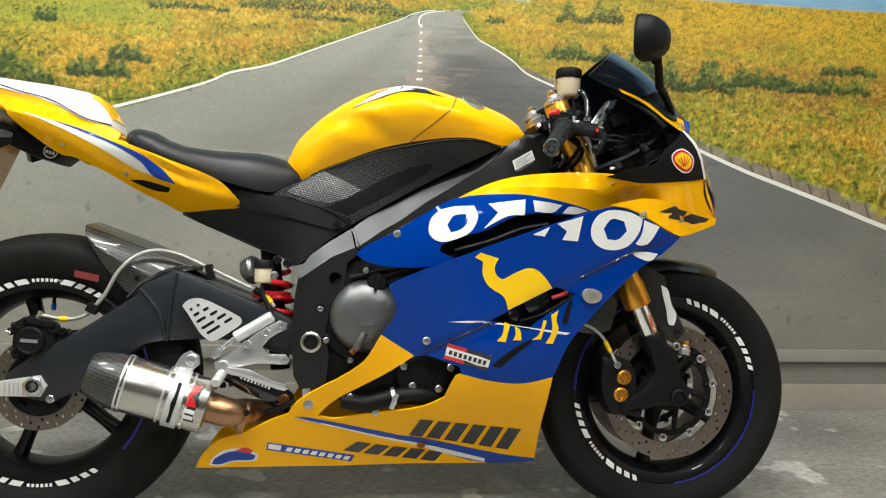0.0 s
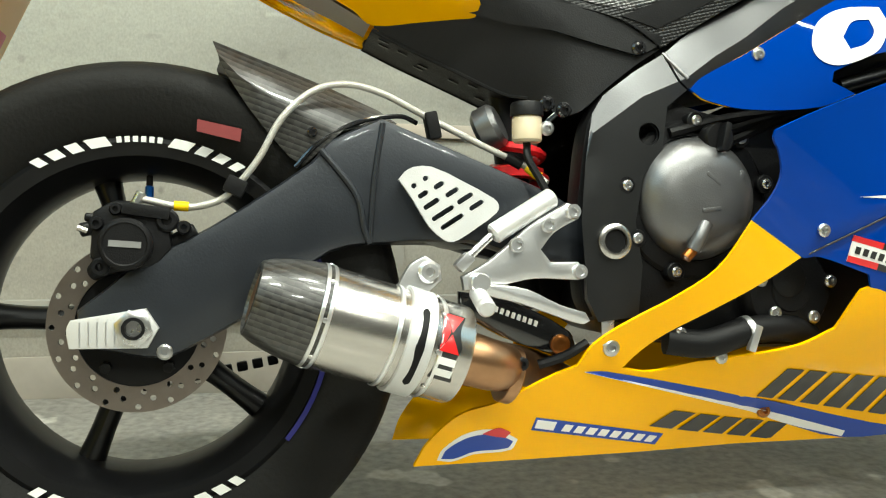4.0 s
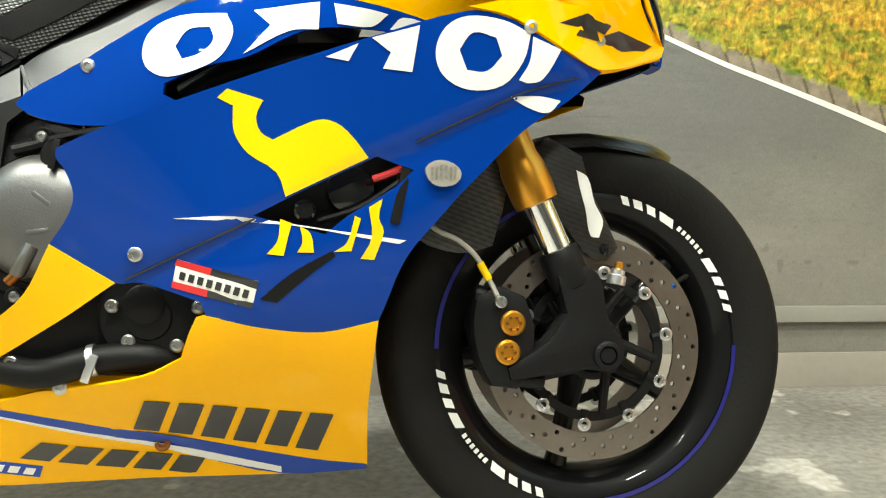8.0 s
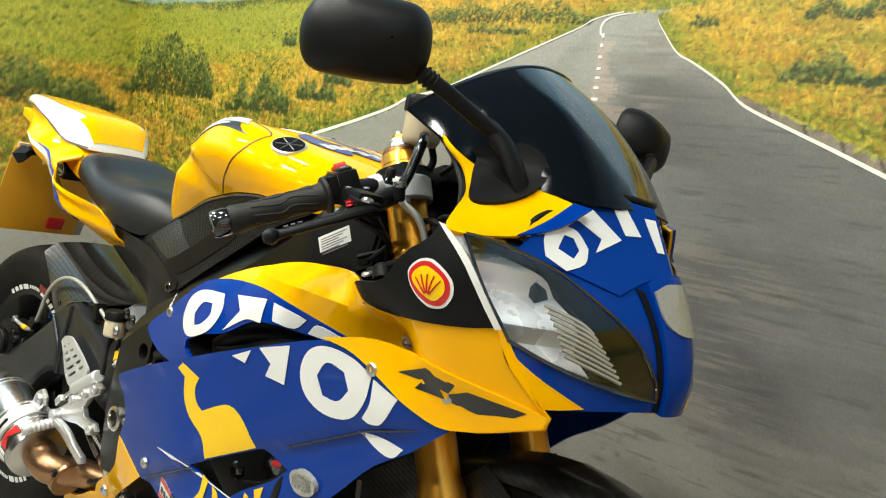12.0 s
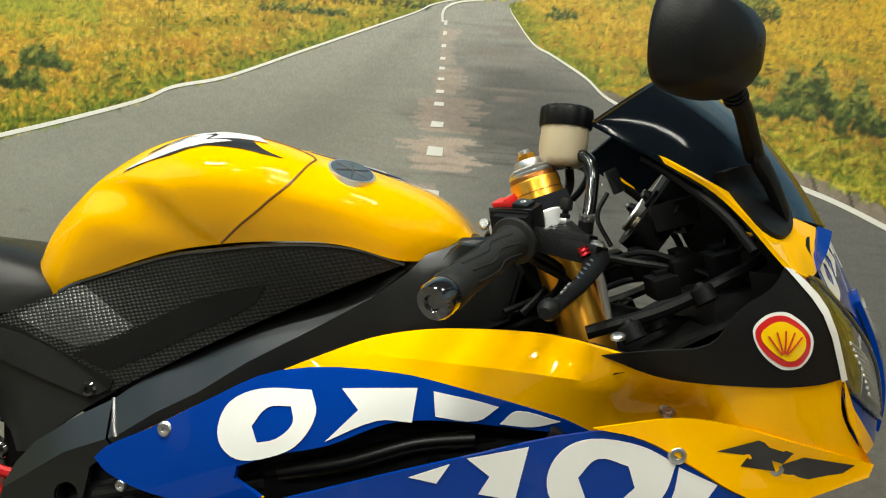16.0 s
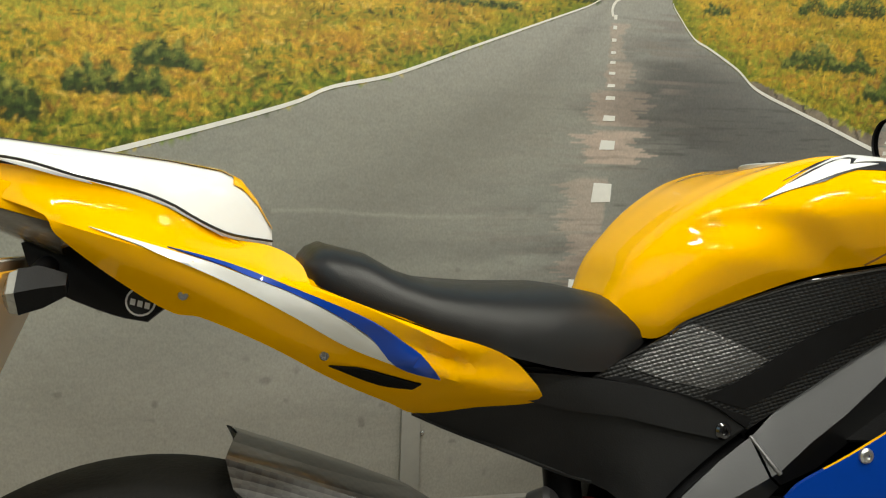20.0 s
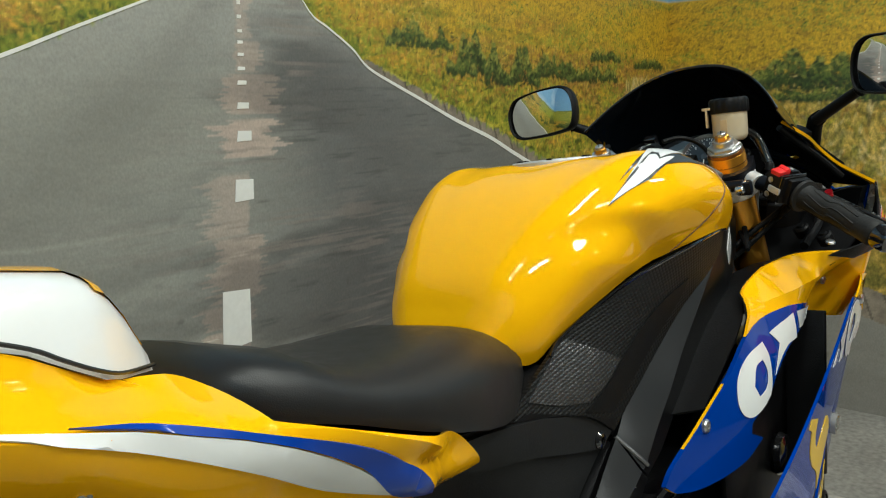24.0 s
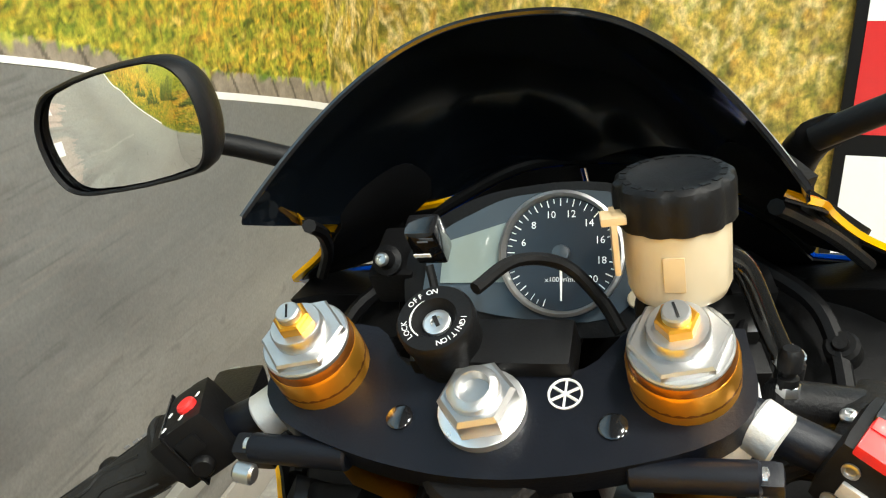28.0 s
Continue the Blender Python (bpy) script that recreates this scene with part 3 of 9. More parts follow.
def landscape(s, z):
    """Linear colour of the printed landscape at s along the walls and height z."""
    far = np.clip((HOR - z) / 0.45, 0.02, 3.0)
    xl, xr = edge_at(z, LEFT_EDGE), edge_at(z, RIGHT_EDGE)
    n1 = fbm(s, z, 3, 7, 1)
    n2 = fbm(s, z, 14, 40, 11)
    n3 = fbm(s, z, 60, 120, 21, 3)
    # fields: ochre and straw with green tufts
    c = np.zeros(s.shape + (3,)) + np.array((0.68, 0.45, 0.035))
    c = mixc(c, (0.86, 0.62, 0.07), np.clip((n2 - 0.45) * 4, 0, 1))
    c = mixc(c, (0.52, 0.26, 0.045), np.clip((n1 - 0.58) * 6, 0, 1) * 0.8)
    left, right = s < (xl + xr) / 2, s >= (xl + xr) / 2
    # green strip along the road
    gap = np.where(left, z - np.interp(s, [p[1] for p in LEFT_EDGE], [p[0] for p in LEFT_EDGE]), z - np.interp(-s, [-p[1] for p in RIGHT_EDGE[:-12]], [p[0] for p in RIGHT_EDGE[:-12]]))
    reach = 0.05 + 0.10 * far
    strip = np.clip(1.2 - gap / reach + (n2 - 0.5) * 2.2, 0, 1)
    c = mixc(c, (0.20, 0.30, 0.025), strip * 0.9)
    c = mixc(c, (0.58, 0.50, 0.05), np.clip((fbm(s, z, 24, 70, 31) - 0.5) * 5, 0, 1) * 0.75)
    c = mixc(c, (0.16, 0.22, 0.02), np.clip((fbm(s, z, 9, 34, 41) - 0.56) * 7, 0, 1) * 0.5)
    # far meadow on the left, golden field on the right
    mead = np.clip((z - 1.165 - 0.03 * n1 + 0.10 * np.clip(-0.2 - s, 0, 1)) * 30, 0, 1) * np.clip((0.15 - s) * 5, 0, 1)
    c = mixc(c, (0.40, 0.48, 0.05), mead * 0.9)
    c = mixc(c, (0.62, 0.56, 0.07), mead * np.clip((fbm(s, z, 5, 60, 51) - 0.5) * 5, 0, 1) * 0.6)
    gold = np.clip((z - 1.20 - 0.05 * n1 + 0.10 * np.clip(s - 2.0, 0, 1)) * 22, 0, 1) * np.clip((s - 1.45) * 4, 0, 1)
    c = mixc(c, (0.80, 0.54, 0.03), gold)
    c = mixc(c, (0.34, 0.22, 0.03), gold * np.clip((fbm(s, z, 25, 60, 55) - 0.55) * 6, 0, 1) * 0.6)
    russet = np.clip(1 - np.abs(z - 1.09 + 0.03 * (s - 1.9)) / 0.10, 0, 1) * np.clip((s - 1.4) * 3, 0, 1) * np.clip((n2 - 0.38) * 4, 0, 1)
    c = mixc(c, (0.38, 0.17, 0.045), russet * 0.95)
    # near tall grass on the right wall
    near = np.clip((s - 2.5) * 2.5, 0, 1) * np.clip((1.08 - z) * 6, 0, 1)
    c = mixc(c, (0.74, 0.54, 0.12), near * 0.8)
    c = mixc(c, (0.42, 0.34, 0.04), near * np.clip((fbm(s, z, 45, 60, 61) - 0.5) * 6, 0, 1) * 0.8)
    c = mixc(c, (0.14, 0.16, 0.03), near * np.clip((fbm(s, z, 6, 9, 63) - 0.6) * 6, 0, 1) * 0.8)
    # skyline
    hill = np.where(s > 1.2, 1.365 + 0.008 * np.sin(s * 2), 1.33 + 0.012 * np.sin(s * 3 + 1) + 0.02 * fbm(s, z * 0, 9, 1, 91))
    wood = np.clip((z - hill + 0.05 * fbm(s, z, 12, 3, 95)) * 60, 0, 1) * (s < 0.9)
    c = mixc(c, (0.05, 0.085, 0.03), wood * 0.9)
    sky = np.clip((z - hill) * 120, 0, 1)
    c = mixc(c, (0.22, 0.42, 0.62), sky)
    c = mixc(c, (0.55, 0.66, 0.74), sky * np.clip((fbm(s, z, 1.2, 3, 97) - 0.5) * 3, 0, 1))
    # road
    road = (s > xl) & (s < xr) & (z < HOR + 0.004)
    mid = 0.86
    t = np.clip((s - mid) / (0.12 + 0.5 * far), -1, 1)
    asphalt = np.zeros(c.shape) + np.array((0.330, 0.330, 0.292))
    asphalt = mixc(asphalt, (0.166, 0.168, 0.160), np.clip(t * 2.2 + 0.15, 0, 1) * np.clip((1.28 - z) * 6, 0.3, 1) * np.clip(1.15 - 0.22 * np.clip(s - 1.4, 0, 3), 0.45, 1))
    lane = np.abs((s - xl) / np.maximum(mid - xl, 0.02) - 0.62)
    asphalt = mixc(asphalt, (0.225, 0.22, 0.195), np.exp(-((lane / 0.16) ** 2)) * (s < mid) * 0.7)
    # paler low on the left: light on the wall put into the print
    asphalt = mixc(asphalt, (0.42, 0.405, 0.36), np.clip((0.72 - z) * 4, 0, 1) * np.clip((0.45 - s) * 4, 0, 1) * 0.5)
    asphalt = mixc(asphalt, (0.30, 0.275, 0.24), np.clip((0.62 - z) * 4, 0, 1) * 0.5)
    asphalt = mixc(asphalt, (0.33, 0.32, 0.27), np.clip((fbm(s, z, 1.8, 4, 101) - 0.5) * 3, 0, 1) * 0.35)
    asphalt = asphalt * (0.93 + 0.14 * fbm(s, z, 4, 16, 103, 3))[..., None]
    streak = fbm(s, z, 9, 120, 107, 3)
    rough_side = np.clip((s - 0.62) * 3, 0.08, 1) * np.clip(1.3 - 1.1 * np.abs(s - 1.0), 0.12, 1)
    asphalt = mixc(asphalt, (0.26, 0.235, 0.21), np.clip((streak - 0.62) * 7, 0, 1) * 0.3 * rough_side)
    asphalt = mixc(asphalt, (0.06, 0.059, 0.057), np.clip((0.36 - streak) * 7, 0, 1) * 0.5 * rough_side)
    asphalt = mixc(asphalt, (0.46, 0.455, 0.42), np.clip((z - 1.02) * 3.5, 0, 1) * 0.55)
    crack = np.exp(-(((z - 0.82 - 0.006 * np.sin(9 * s) - 0.008 * (fbm(s, z * 0, 14, 1, 109) - 0.5)) / 0.004) ** 2)) * (s > 0.16) * (s < 0.7)
    asphalt = mixc(asphalt, (0.42, 0.41, 0.36), crack * 0.55)
    pits = np.clip((fbm(s, z, 26, 34, 111, 2) - 0.80) * 14, 0, 1) * np.clip((0.9 - z) * 4, 0, 1)
    asphalt = mixc(asphalt, (0.14, 0.13, 0.12), pits * 0.5)
    # worn patches round the centre line, ragged along each row
    rag_l = (fbm(s * 0, z, 1, 90, 113, 3) - 0.5) * 0.9 + (fbm(s, z, 5, 210, 117, 2) - 0.5) * 1.2
    rag_r = (fbm(s * 0, z, 1, 120, 119, 3) - 0.5) * 0.8 + (fbm(s, z, 5, 240, 127, 2) - 0.5) * 1.1
    axis = 0.856 - 0.035 * np.clip(0.9 - z, 0, 1) / 0.3
    for z0, z1, wl, wr, k in WORN:
        inz = np.clip((z - z0 + 0.006 * rag_r) / 0.004, 0, 1) * np.clip((z1 - z + 0.006 * rag_l) / 0.004, 0, 1)
        ins = np.clip((s - axis + wl * (1 + rag_l)) / 0.004, 0, 1) * np.clip((axis + wr * (1 + rag_r) - s) / 0.004, 0, 1)
        asphalt = mixc(asphalt, (0.52, 0.425, 0.355), inz * ins * k * (0.75 + 0.25 * n3))
    # ragged dark resurfacing beside the worn middle
    side = np.exp(-(((s - 1.0) / (0.03 + 0.40 * np.clip((HOR - z) / 0.5, 0, 1.2))) ** 2)) * (z > 0.4)
    hatch = np.clip((fbm(s, z, 6, 150, 131, 3) - 0.55) * 12, 0, 1)
    asphalt = mixc(asphalt, (0.085, 0.083, 0.080), side * np.clip((fbm(s, z, 3, 12, 133) - 0.42) * 6, 0, 1) * 0.6)
    asphalt = mixc(asphalt, (0.27, 0.235, 0.205), hatch * side * np.clip((fbm(s, z, 2.4, 8, 135, 3) - 0.40) * 5, 0, 1) * 0.65)
    c = np.where(road[..., None], asphalt, c)
    # broken kerb of the right verge
    kerb = (s >= xr) & (s < RIGHT_X + 0.9) & (z < 1.12) & (gap < 0.048 * far + 0.012 * n2)
    stones = np.where(np.abs(((s + 0.4 * z) * 16) % 1.0 - 0.5) > 0.44, 0.45, 1.0)
    c = np.where(kerb[..., None], np.array((0.30, 0.25, 0.19)) * ((0.45 + 0.9 * fbm(s, z, 40, 40, 121)) * stones)[..., None], c)
    plant = np.where(road | kerb | (sky > 0.3), 0.0, np.clip(0.35 + far * 0.9, 0.35, 1.0))
    return np.clip(c * (0.93 + 0.14 * n3)[..., None], 0.004, 0.9), plant


# bushes of the print, and the printed shadow under the east one: middle along the wall, middle height, half width, half
# height
BUSHES = [(-0.98, 1.11, 0.30, 0.12), (-0.42, 1.045, 0.17, 0.070), (-0.12, 1.075, 0.09, 0.040), (-0.03, 1.115, 0.06, 0.030), (-0.27, 1.222, 0.030, 0.030), (-1.7, 1.0, 0.4, 0.09), (-2.4, 1.05, 0.5, 0.12),
          (0.56, 1.290, 0.26, 0.030), (0.55, 1.247, 0.10, 0.008), (0.15, 1.262, 0.12, 0.014), (1.40, 1.315, 0.11, 0.045), (1.09, 1.268, 0.030, 0.011), (1.38, 1.183, 0.12, 0.030), (1.62, 1.165, 0.09, 0.070), (1.77, 1.125, 0.13, 0.058), (1.97, 1.125, 0.12, 0.036),
          (2.22, 1.108, 0.16, 0.024), (2.30, 1.165, 0.10, 0.016), (2.62, 1.150, 0.11, 0.018), (3.24, 1.120, 0.17, 0.076), (3.32, 1.035, 0.20, 0.020), (1.54, 1.118, 0.06, 0.024), (4.3, 1.1, 0.4, 0.1)]

# worn patches: from height, to height, reach to either side of the centre line, strength
WORN = [(0.56, 0.66, 0.085, 0.03, 0.95), (0.66, 0.785, 0.070, 0.045, 1.0), (0.785, 0.905, 0.085, 0.010, 0.75), (0.930, 1.005, 0.066, 0.085, 1.2), (1.010, 1.088, 0.044, 0.078, 1.15), (1.088, 1.150, 0.016, 0.045, 0.9), (1.150, 1.225, 0.010, 0.024, 0.7)]
STRAW = [(0.88, 0.64, 0.07), (0.74, 0.49, 0.05), (0.56, 0.34, 0.05), (0.40, 0.36, 0.05), (0.90, 0.70, 0.16), (0.22, 0.26, 0.03)]
DRY = [(0.80, 0.50, 0.05), (0.66, 0.38, 0.05), (0.90, 0.66, 0.09), (0.50, 0.29, 0.05)]
GREENS = [(0.05, 0.10, 0.012), (0.10, 0.19, 0.018), (0.19, 0.30, 0.03), (0.33, 0.38, 0.04), (0.62, 0.56, 0.06)]
VERGE = [(0.52, 0.52, 0.05), (0.66, 0.60, 0.07), (0.34, 0.40, 0.04), (0.20, 0.30, 0.03), (0.42, 0.46, 0.05)]
RUSSET = [(0.36, 0.17, 0.04), (0.56, 0.31, 0.06), (0.64, 0.46, 0.10), (0.19, 0.19, 0.04)]
GOLD = [(0.86, 0.60, 0.04), (0.36, 0.25, 0.03), (0.84, 0.57, 0.03)]
MEADOW = [(0.38, 0.47, 0.05), (0.24, 0.35, 0.04), (0.64, 0.60, 0.08), (0.50, 0.52, 0.06)]
TALL = [(0.86, 0.66, 0.16), (0.66, 0.50, 0.09), (0.38, 0.34, 0.05), (0.90, 0.78, 0.36), (0.18, 0.20, 0.03)]
LEAVES = [(0.022, 0.045, 0.012), (0.055, 0.105, 0.022), (0.13, 0.20, 0.040), (0.28, 0.34, 0.065), (0.46, 0.47, 0.09)]


def brush_marks():
    """Dabs of the print, far ones first: (s, z, half length, half width, slope, colour, cover)."""
    rnd, marks = random.Random(31), []
    spots = [(rnd.uniform(LEFT_X - 0.5, RIGHT_X + 1.7), HOR + 0.07 - 0.78 * rnd.random() ** 1.5) for _ in range(80000)]
    at = np.array(spots)
    clump = fbm(at[:, 0], at[:, 1], 6, 26, 77, 3)
    for (sx, z), lush in zip(spots, clump):
        xl, xr = float(edge_at(z, LEFT_EDGE)), float(edge_at(z, RIGHT_EDGE))
        if z < HOR and xl - 0.004 < sx < xr + 0.006 + 0.02 * (HOR - z):
            continue
        d = min(1.4, max(0.06, (HOR - z) / 0.45))
        gap = (z - float(np.interp(sx, [p[1] for p in LEFT_EDGE], [p[0] for p in LEFT_EDGE]))) if sx < 0.9 else (z - float(np.interp(-sx, [-p[1] for p in RIGHT_EDGE[:-12]], [p[0] for p in RIGHT_EDGE[:-12]])))
        if sx > 0.9 and z < 1.12 and gap < 0.05 * d:
            continue
        strip = 1.15 - gap / ((0.05 + 0.10 * d) if sx < 0.9 else (0.09 + 0.16 * d))
        tall = sx > 2.45 and z < 1.10
        if tall and rnd.random() < 0.85:
            pal = TALL
        elif rnd.random() < strip * 0.85 or (lush > 0.53 and rnd.random() < 0.75):
            pal = GREENS if sx < 0.9 or rnd.random() < 0.3 else VERGE
        elif sx > 1.4 and abs(z - 1.09 + 0.03 * (sx - 1.9)) < 0.085 and rnd.random() < 0.7:
            pal = RUSSET
        elif sx > 1.45 and z > 1.19 - 0.06 * max(0, min(1, sx - 2.0)):
            pal = GOLD
        elif sx < 0.1 and z > 1.16 - 0.08 * max(0, min(1, -0.2 - sx)):
            pal = MEADOW
        else:
            pal = DRY if lush < 0.44 else STRAW
        upright = rnd.random() < (0.8 if tall else 0.45)
        ln = (0.0035 + 0.0095 * d) * rnd.uniform(0.6, 1.5) * (1.5 if tall else 1)
        tone = rnd.choice(pal)
        if rnd.random() < 0.10:
            tone = tuple(0.30 * c for c in tone)
        marks.append((sx, z, ln, max(0.0014, ln * rnd.uniform(0.16, 0.42)), rnd.gauss(1.57, 0.5) if upright else rnd.gauss(0, 0.35), tone, rnd.uniform(0.45, 0.95)))
    for bs, bz, bw, bh in sorted(BUSHES, key=lambda b: -b[1]):
        far = max(0.45, min(1.0, 0.4 + (HOR - bz) * 4))
        lumps = [(rnd.uniform(-0.9, 0.9), rnd.uniform(0.4, 0.85), rnd.uniform(0.10, 0.35)) for _ in range(max(4, int(bw / 0.018)))]
        for _ in range(int(120 + 95000 * bw * bh / far)):
            u, up = rnd.uniform(-1, 1), rnd.random() ** 0.8
            over = max(h * math.exp(-(((u - m) / w) ** 2)) for m, h, w in lumps)
            top = (0.15 + over) * (1 - 0.5 * abs(u) ** 3)
            z = bz - bh * 0.9 + 1.9 * bh * top * up + rnd.gauss(0, 0.003)
            k = min(4, max(0, int(5.0 * (0.15 + 0.55 * up) * rnd.uniform(0.1, 1.6))))
            size = 0.0080 * far * rnd.uniform(0.5, 1.25)
            marks.append((bs + bw * u, z, size, size * rnd.uniform(0.3, 0.6), rnd.gauss(0.5, 0.8) * rnd.choice((-1, 1)), LEAVES[k], rnd.uniform(0.6, 0.95)))
    return marks


def put_marks(colour, s_axis, z_axis, marks):
    for sx, z, a, b, turn, tint, cover in marks:
        r = a + b
        i0, i1, j0, j1 = np.searchsorted(s_axis, sx - r), np.searchsorted(s_axis, sx + r), np.searchsorted(z_axis, z - r), np.searchsorted(z_axis, z + r)
        if i1 <= i0 or j1 <= j0:
            continue
        du, dv = s_axis[i0:i1, None] - sx, z_axis[None, j0:j1] - z
        cu, su = math.cos(turn), math.sin(turn)
        k = np.clip(1.6 - np.sqrt(((du * cu + dv * su) / a) ** 2 + ((dv * cu - du * su) / b) ** 2), 0, 1) * cover
        block = colour[i0:i1, j0:j1]
        block += (np.array(tint) - block) * k[..., None]


m_print, tree, p = nodes_of("printed_wallpaper")
col = tree.nodes.new("ShaderNodeVertexColor")
col.layer_name = "print"
N, K = tree.nodes, tree.links
coord = N.new("ShaderNodeTexCoord")
# fine blades and leaves of the print, only where plants are
blade_map, blade_n, leaf_n, dust_n = N.new("ShaderNodeMapping"), N.new("ShaderNodeTexNoise"), N.new("ShaderNodeTexNoise"), N.new("ShaderNodeTexNoise")
blade_map.inputs["Scale"].default_value = (1.0, 1.0, 0.7)
K.new(coord.outputs["Object"], blade_map.inputs["Vector"])
for q, sc, de in ((blade_n, 95, 6), (leaf_n, 42, 7), (dust_n, 220, 6)):
    q.inputs["Scale"].default_value, q.inputs["Detail"].default_value, q.inputs["Roughness"].default_value = sc, de, 0.65
    K.new(blade_map.outputs["Vector"], q.inputs["Vector"])


def remap(src, a, b, c, d):
    r = N.new("ShaderNodeMapRange")
    r.inputs["From Min"].default_value, r.inputs["From Max"].default_value, r.inputs["To Min"].default_value, r.inputs["To Max"].default_value = a, b, c, d
    K.new(src, r.inputs["Value"])
    return r.outputs[0]


def blend(kind, fac, a, b):
    x = N.new("ShaderNodeMixRGB")
    x.blend_type = kind
    for k, v in ((0, fac), (1, a), (2, b)):
        if hasattr(v, "is_output"):
            K.new(v, x.inputs[k])
        else:
            x.inputs[k].default_value = v
    return x.outputs[0]


shade = remap(blade_n.outputs["Fac"], 0.36, 0.64, 0.0, 1.0)
dark = blend("MULTIPLY", 1.0, col.outputs["Color"], (0.56, 0.58, 0.46, 1))
light = blend("MULTIPLY", 1.0, col.outputs["Color"], (1.32, 1.27, 1.16, 1))
plants = blend("MIX", shade, dark, light)
tint = blend("MULTIPLY", remap(leaf_n.outputs["Fac"], 0.52, 0.64, 0.0, 0.5), plants, (0.72, 0.92, 0.6, 1))
withleaf = blend("MIX", col.outputs["Alpha"], col.outputs["Color"], tint)
speck = remap(dust_n.outputs["Fac"], 0.3, 0.7, 0.86, 1.12)
K.new(blend("MULTIPLY", 1.0, withleaf, speck), p.inputs["Base Color"])
p.inputs["Roughness"].default_value = 0.5
p.inputs["Specular IOR Level"].default_value = 0.5


MARKS = brush_marks()


def printed(name, s0, s1, place, step, label, wet=(0.30, 1.42)):
    """One wall with the landscape on it; place(s, z) gives the point; finest between the two heights."""
    s_axis = np.linspace(s0, s1, int((s1 - s0) / step) + 1)
    z_axis = np.unique(np.r_[np.arange(0, wet[0], 0.012), np.arange(wet[0], wet[1], step), np.linspace(wet[1], TOP, 60)])
    ns, nz = len(s_axis), len(z_axis)
    S, Z = np.meshgrid(s_axis, z_axis, indexing="ij")
    colour, plant = landscape(S, Z)
    put_marks(colour, s_axis, z_axis, MARKS)
    colour = np.where((plant > 0.1)[..., None], colour * np.array((0.84, 0.77, 0.80)), colour)
    xyz = np.stack(place(S, Z), -1).reshape(-1, 3)
    i = np.arange(ns * nz).reshape(ns, nz)
    quads = np.stack([i[:-1, :-1], i[1:, :-1], i[1:, 1:], i[:-1, 1:]], -1).reshape(-1, 4)
    me = bpy.data.meshes.new(name)
    me.vertices.add(len(xyz))
    me.vertices.foreach_set("co", xyz.ravel())
    me.loops.add(quads.size)
    me.loops.foreach_set("vertex_index", quads.ravel())
    me.polygons.add(len(quads))
    me.polygons.foreach_set("loop_start", np.arange(0, quads.size, 4))
    me.update()
    layer = me.color_attributes.new("print", "FLOAT_COLOR", "POINT")
    layer.data.foreach_set("color", np.c_[np.clip(colour, 0.004, 0.9).reshape(-1, 3), plant.ravel()].ravel())
    me.materials.append(m_print)
    return tagged(new(name, me), label, "wall mural", "", "structure")


printed("mural_north", LEFT_X, RIGHT_X, lambda s, z: (s, 0 * s + WALL_Y, z), 0.0032, "photo wallpaper of a country road through yellow fields")
printed("mural_east", RIGHT_X, RIGHT_X + 2.6, lambda s, z: (0 * s + RIGHT_X, WALL_Y - (s - RIGHT_X), z), 0.0044, "photo wallpaper of tall yellow grass and bushes")
printed("mural_west", LEFT_X - 2.6, LEFT_X, lambda s, z: (0 * s + LEFT_X, WALL_Y - (LEFT_X - s), z), 0.012, "photo wallpaper of green meadow and bushes")


def slabbox(x0, x1, y0, y1, z0, z1):
    return box(((x0 + x1) / 2, (y0 + y1) / 2, (z0 + z1) / 2), (x1 - x0, y1 - y0, z1 - z0), (0, 0, 0), 0.002)


plain("wall_north", slabbox(LEFT_X - 0.12, RIGHT_X + 0.12, WALL_Y + 0.004, WALL_Y + 0.12, 0, TOP), "plaster", "plain plastered wall behind the wallpaper", "wall")
# unseen walls, added to close the room and kept dark against bounced light
plain("wall_east", slabbox(RIGHT_X + 0.004, RIGHT_X + 0.12, BACK_Y, WALL_Y, 0, TOP), "dark_wall", "unseen dark side wall", "wall")
plain("wall_west", slabbox(LEFT_X - 0.12, LEFT_X - 0.004, BACK_Y, WALL_Y, 0, TOP), "dark_wall", "unseen dark side wall", "wall")
plain("wall_south", slabbox(LEFT_X - 0.12, RIGHT_X + 0.12, BACK_Y - 0.12, BACK_Y, 0, TOP), "dark_wall", "unseen dark wall added to close the room", "wall")
plain("ceiling", slabbox(LEFT_X - 0.12, RIGHT_X + 0.12, BACK_Y - 0.12, WALL_Y + 0.12, TOP, TOP + 0.1), "ceiling", "plain grey ceiling", "ceiling")

# white road markings of the print
m_line = mat("print_white", (0.80, 0.79, 0.74), 0.6, 0, 0, 80, 0.18)


def flat_piece(name, outline, material, parent, y=WALL_Y - 0.0015, n=1):
    return part(name, sheet(outline, lambda u, v: (u, y, v), 0.001, 0.3, 0, (), n), material, parent)


mural = bpy.data.objects["mural_north"]
for name, table, side in (("edge_line", LEFT_EDGE[20:66], -1), ("edge_line", RIGHT_EDGE[10:86], 1)):
    lo, hi = [], []
    for z, s in table:
        w = 0.0025 + 0.022 * max(HOR - z, 0)
        if s > RIGHT_X - 0.01 or s < LEFT_X + 0.01:
            continue
        lo.append((s, z))
        hi.append((s, z + w))
    flat_piece(name, lo + hi[::-1], m_line, mural)
flat_piece("centre_line", [(0.852, 1.236), (0.850, 1.252), (0.858, 1.266), (0.885, 1.277), (0.93, 1.283), (0.93, 1.285), (0.883, 1.280), (0.853, 1.268), (0.845, 1.252), (0.847, 1.236)], m_line, mural, WALL_Y - 0.0015, 3)
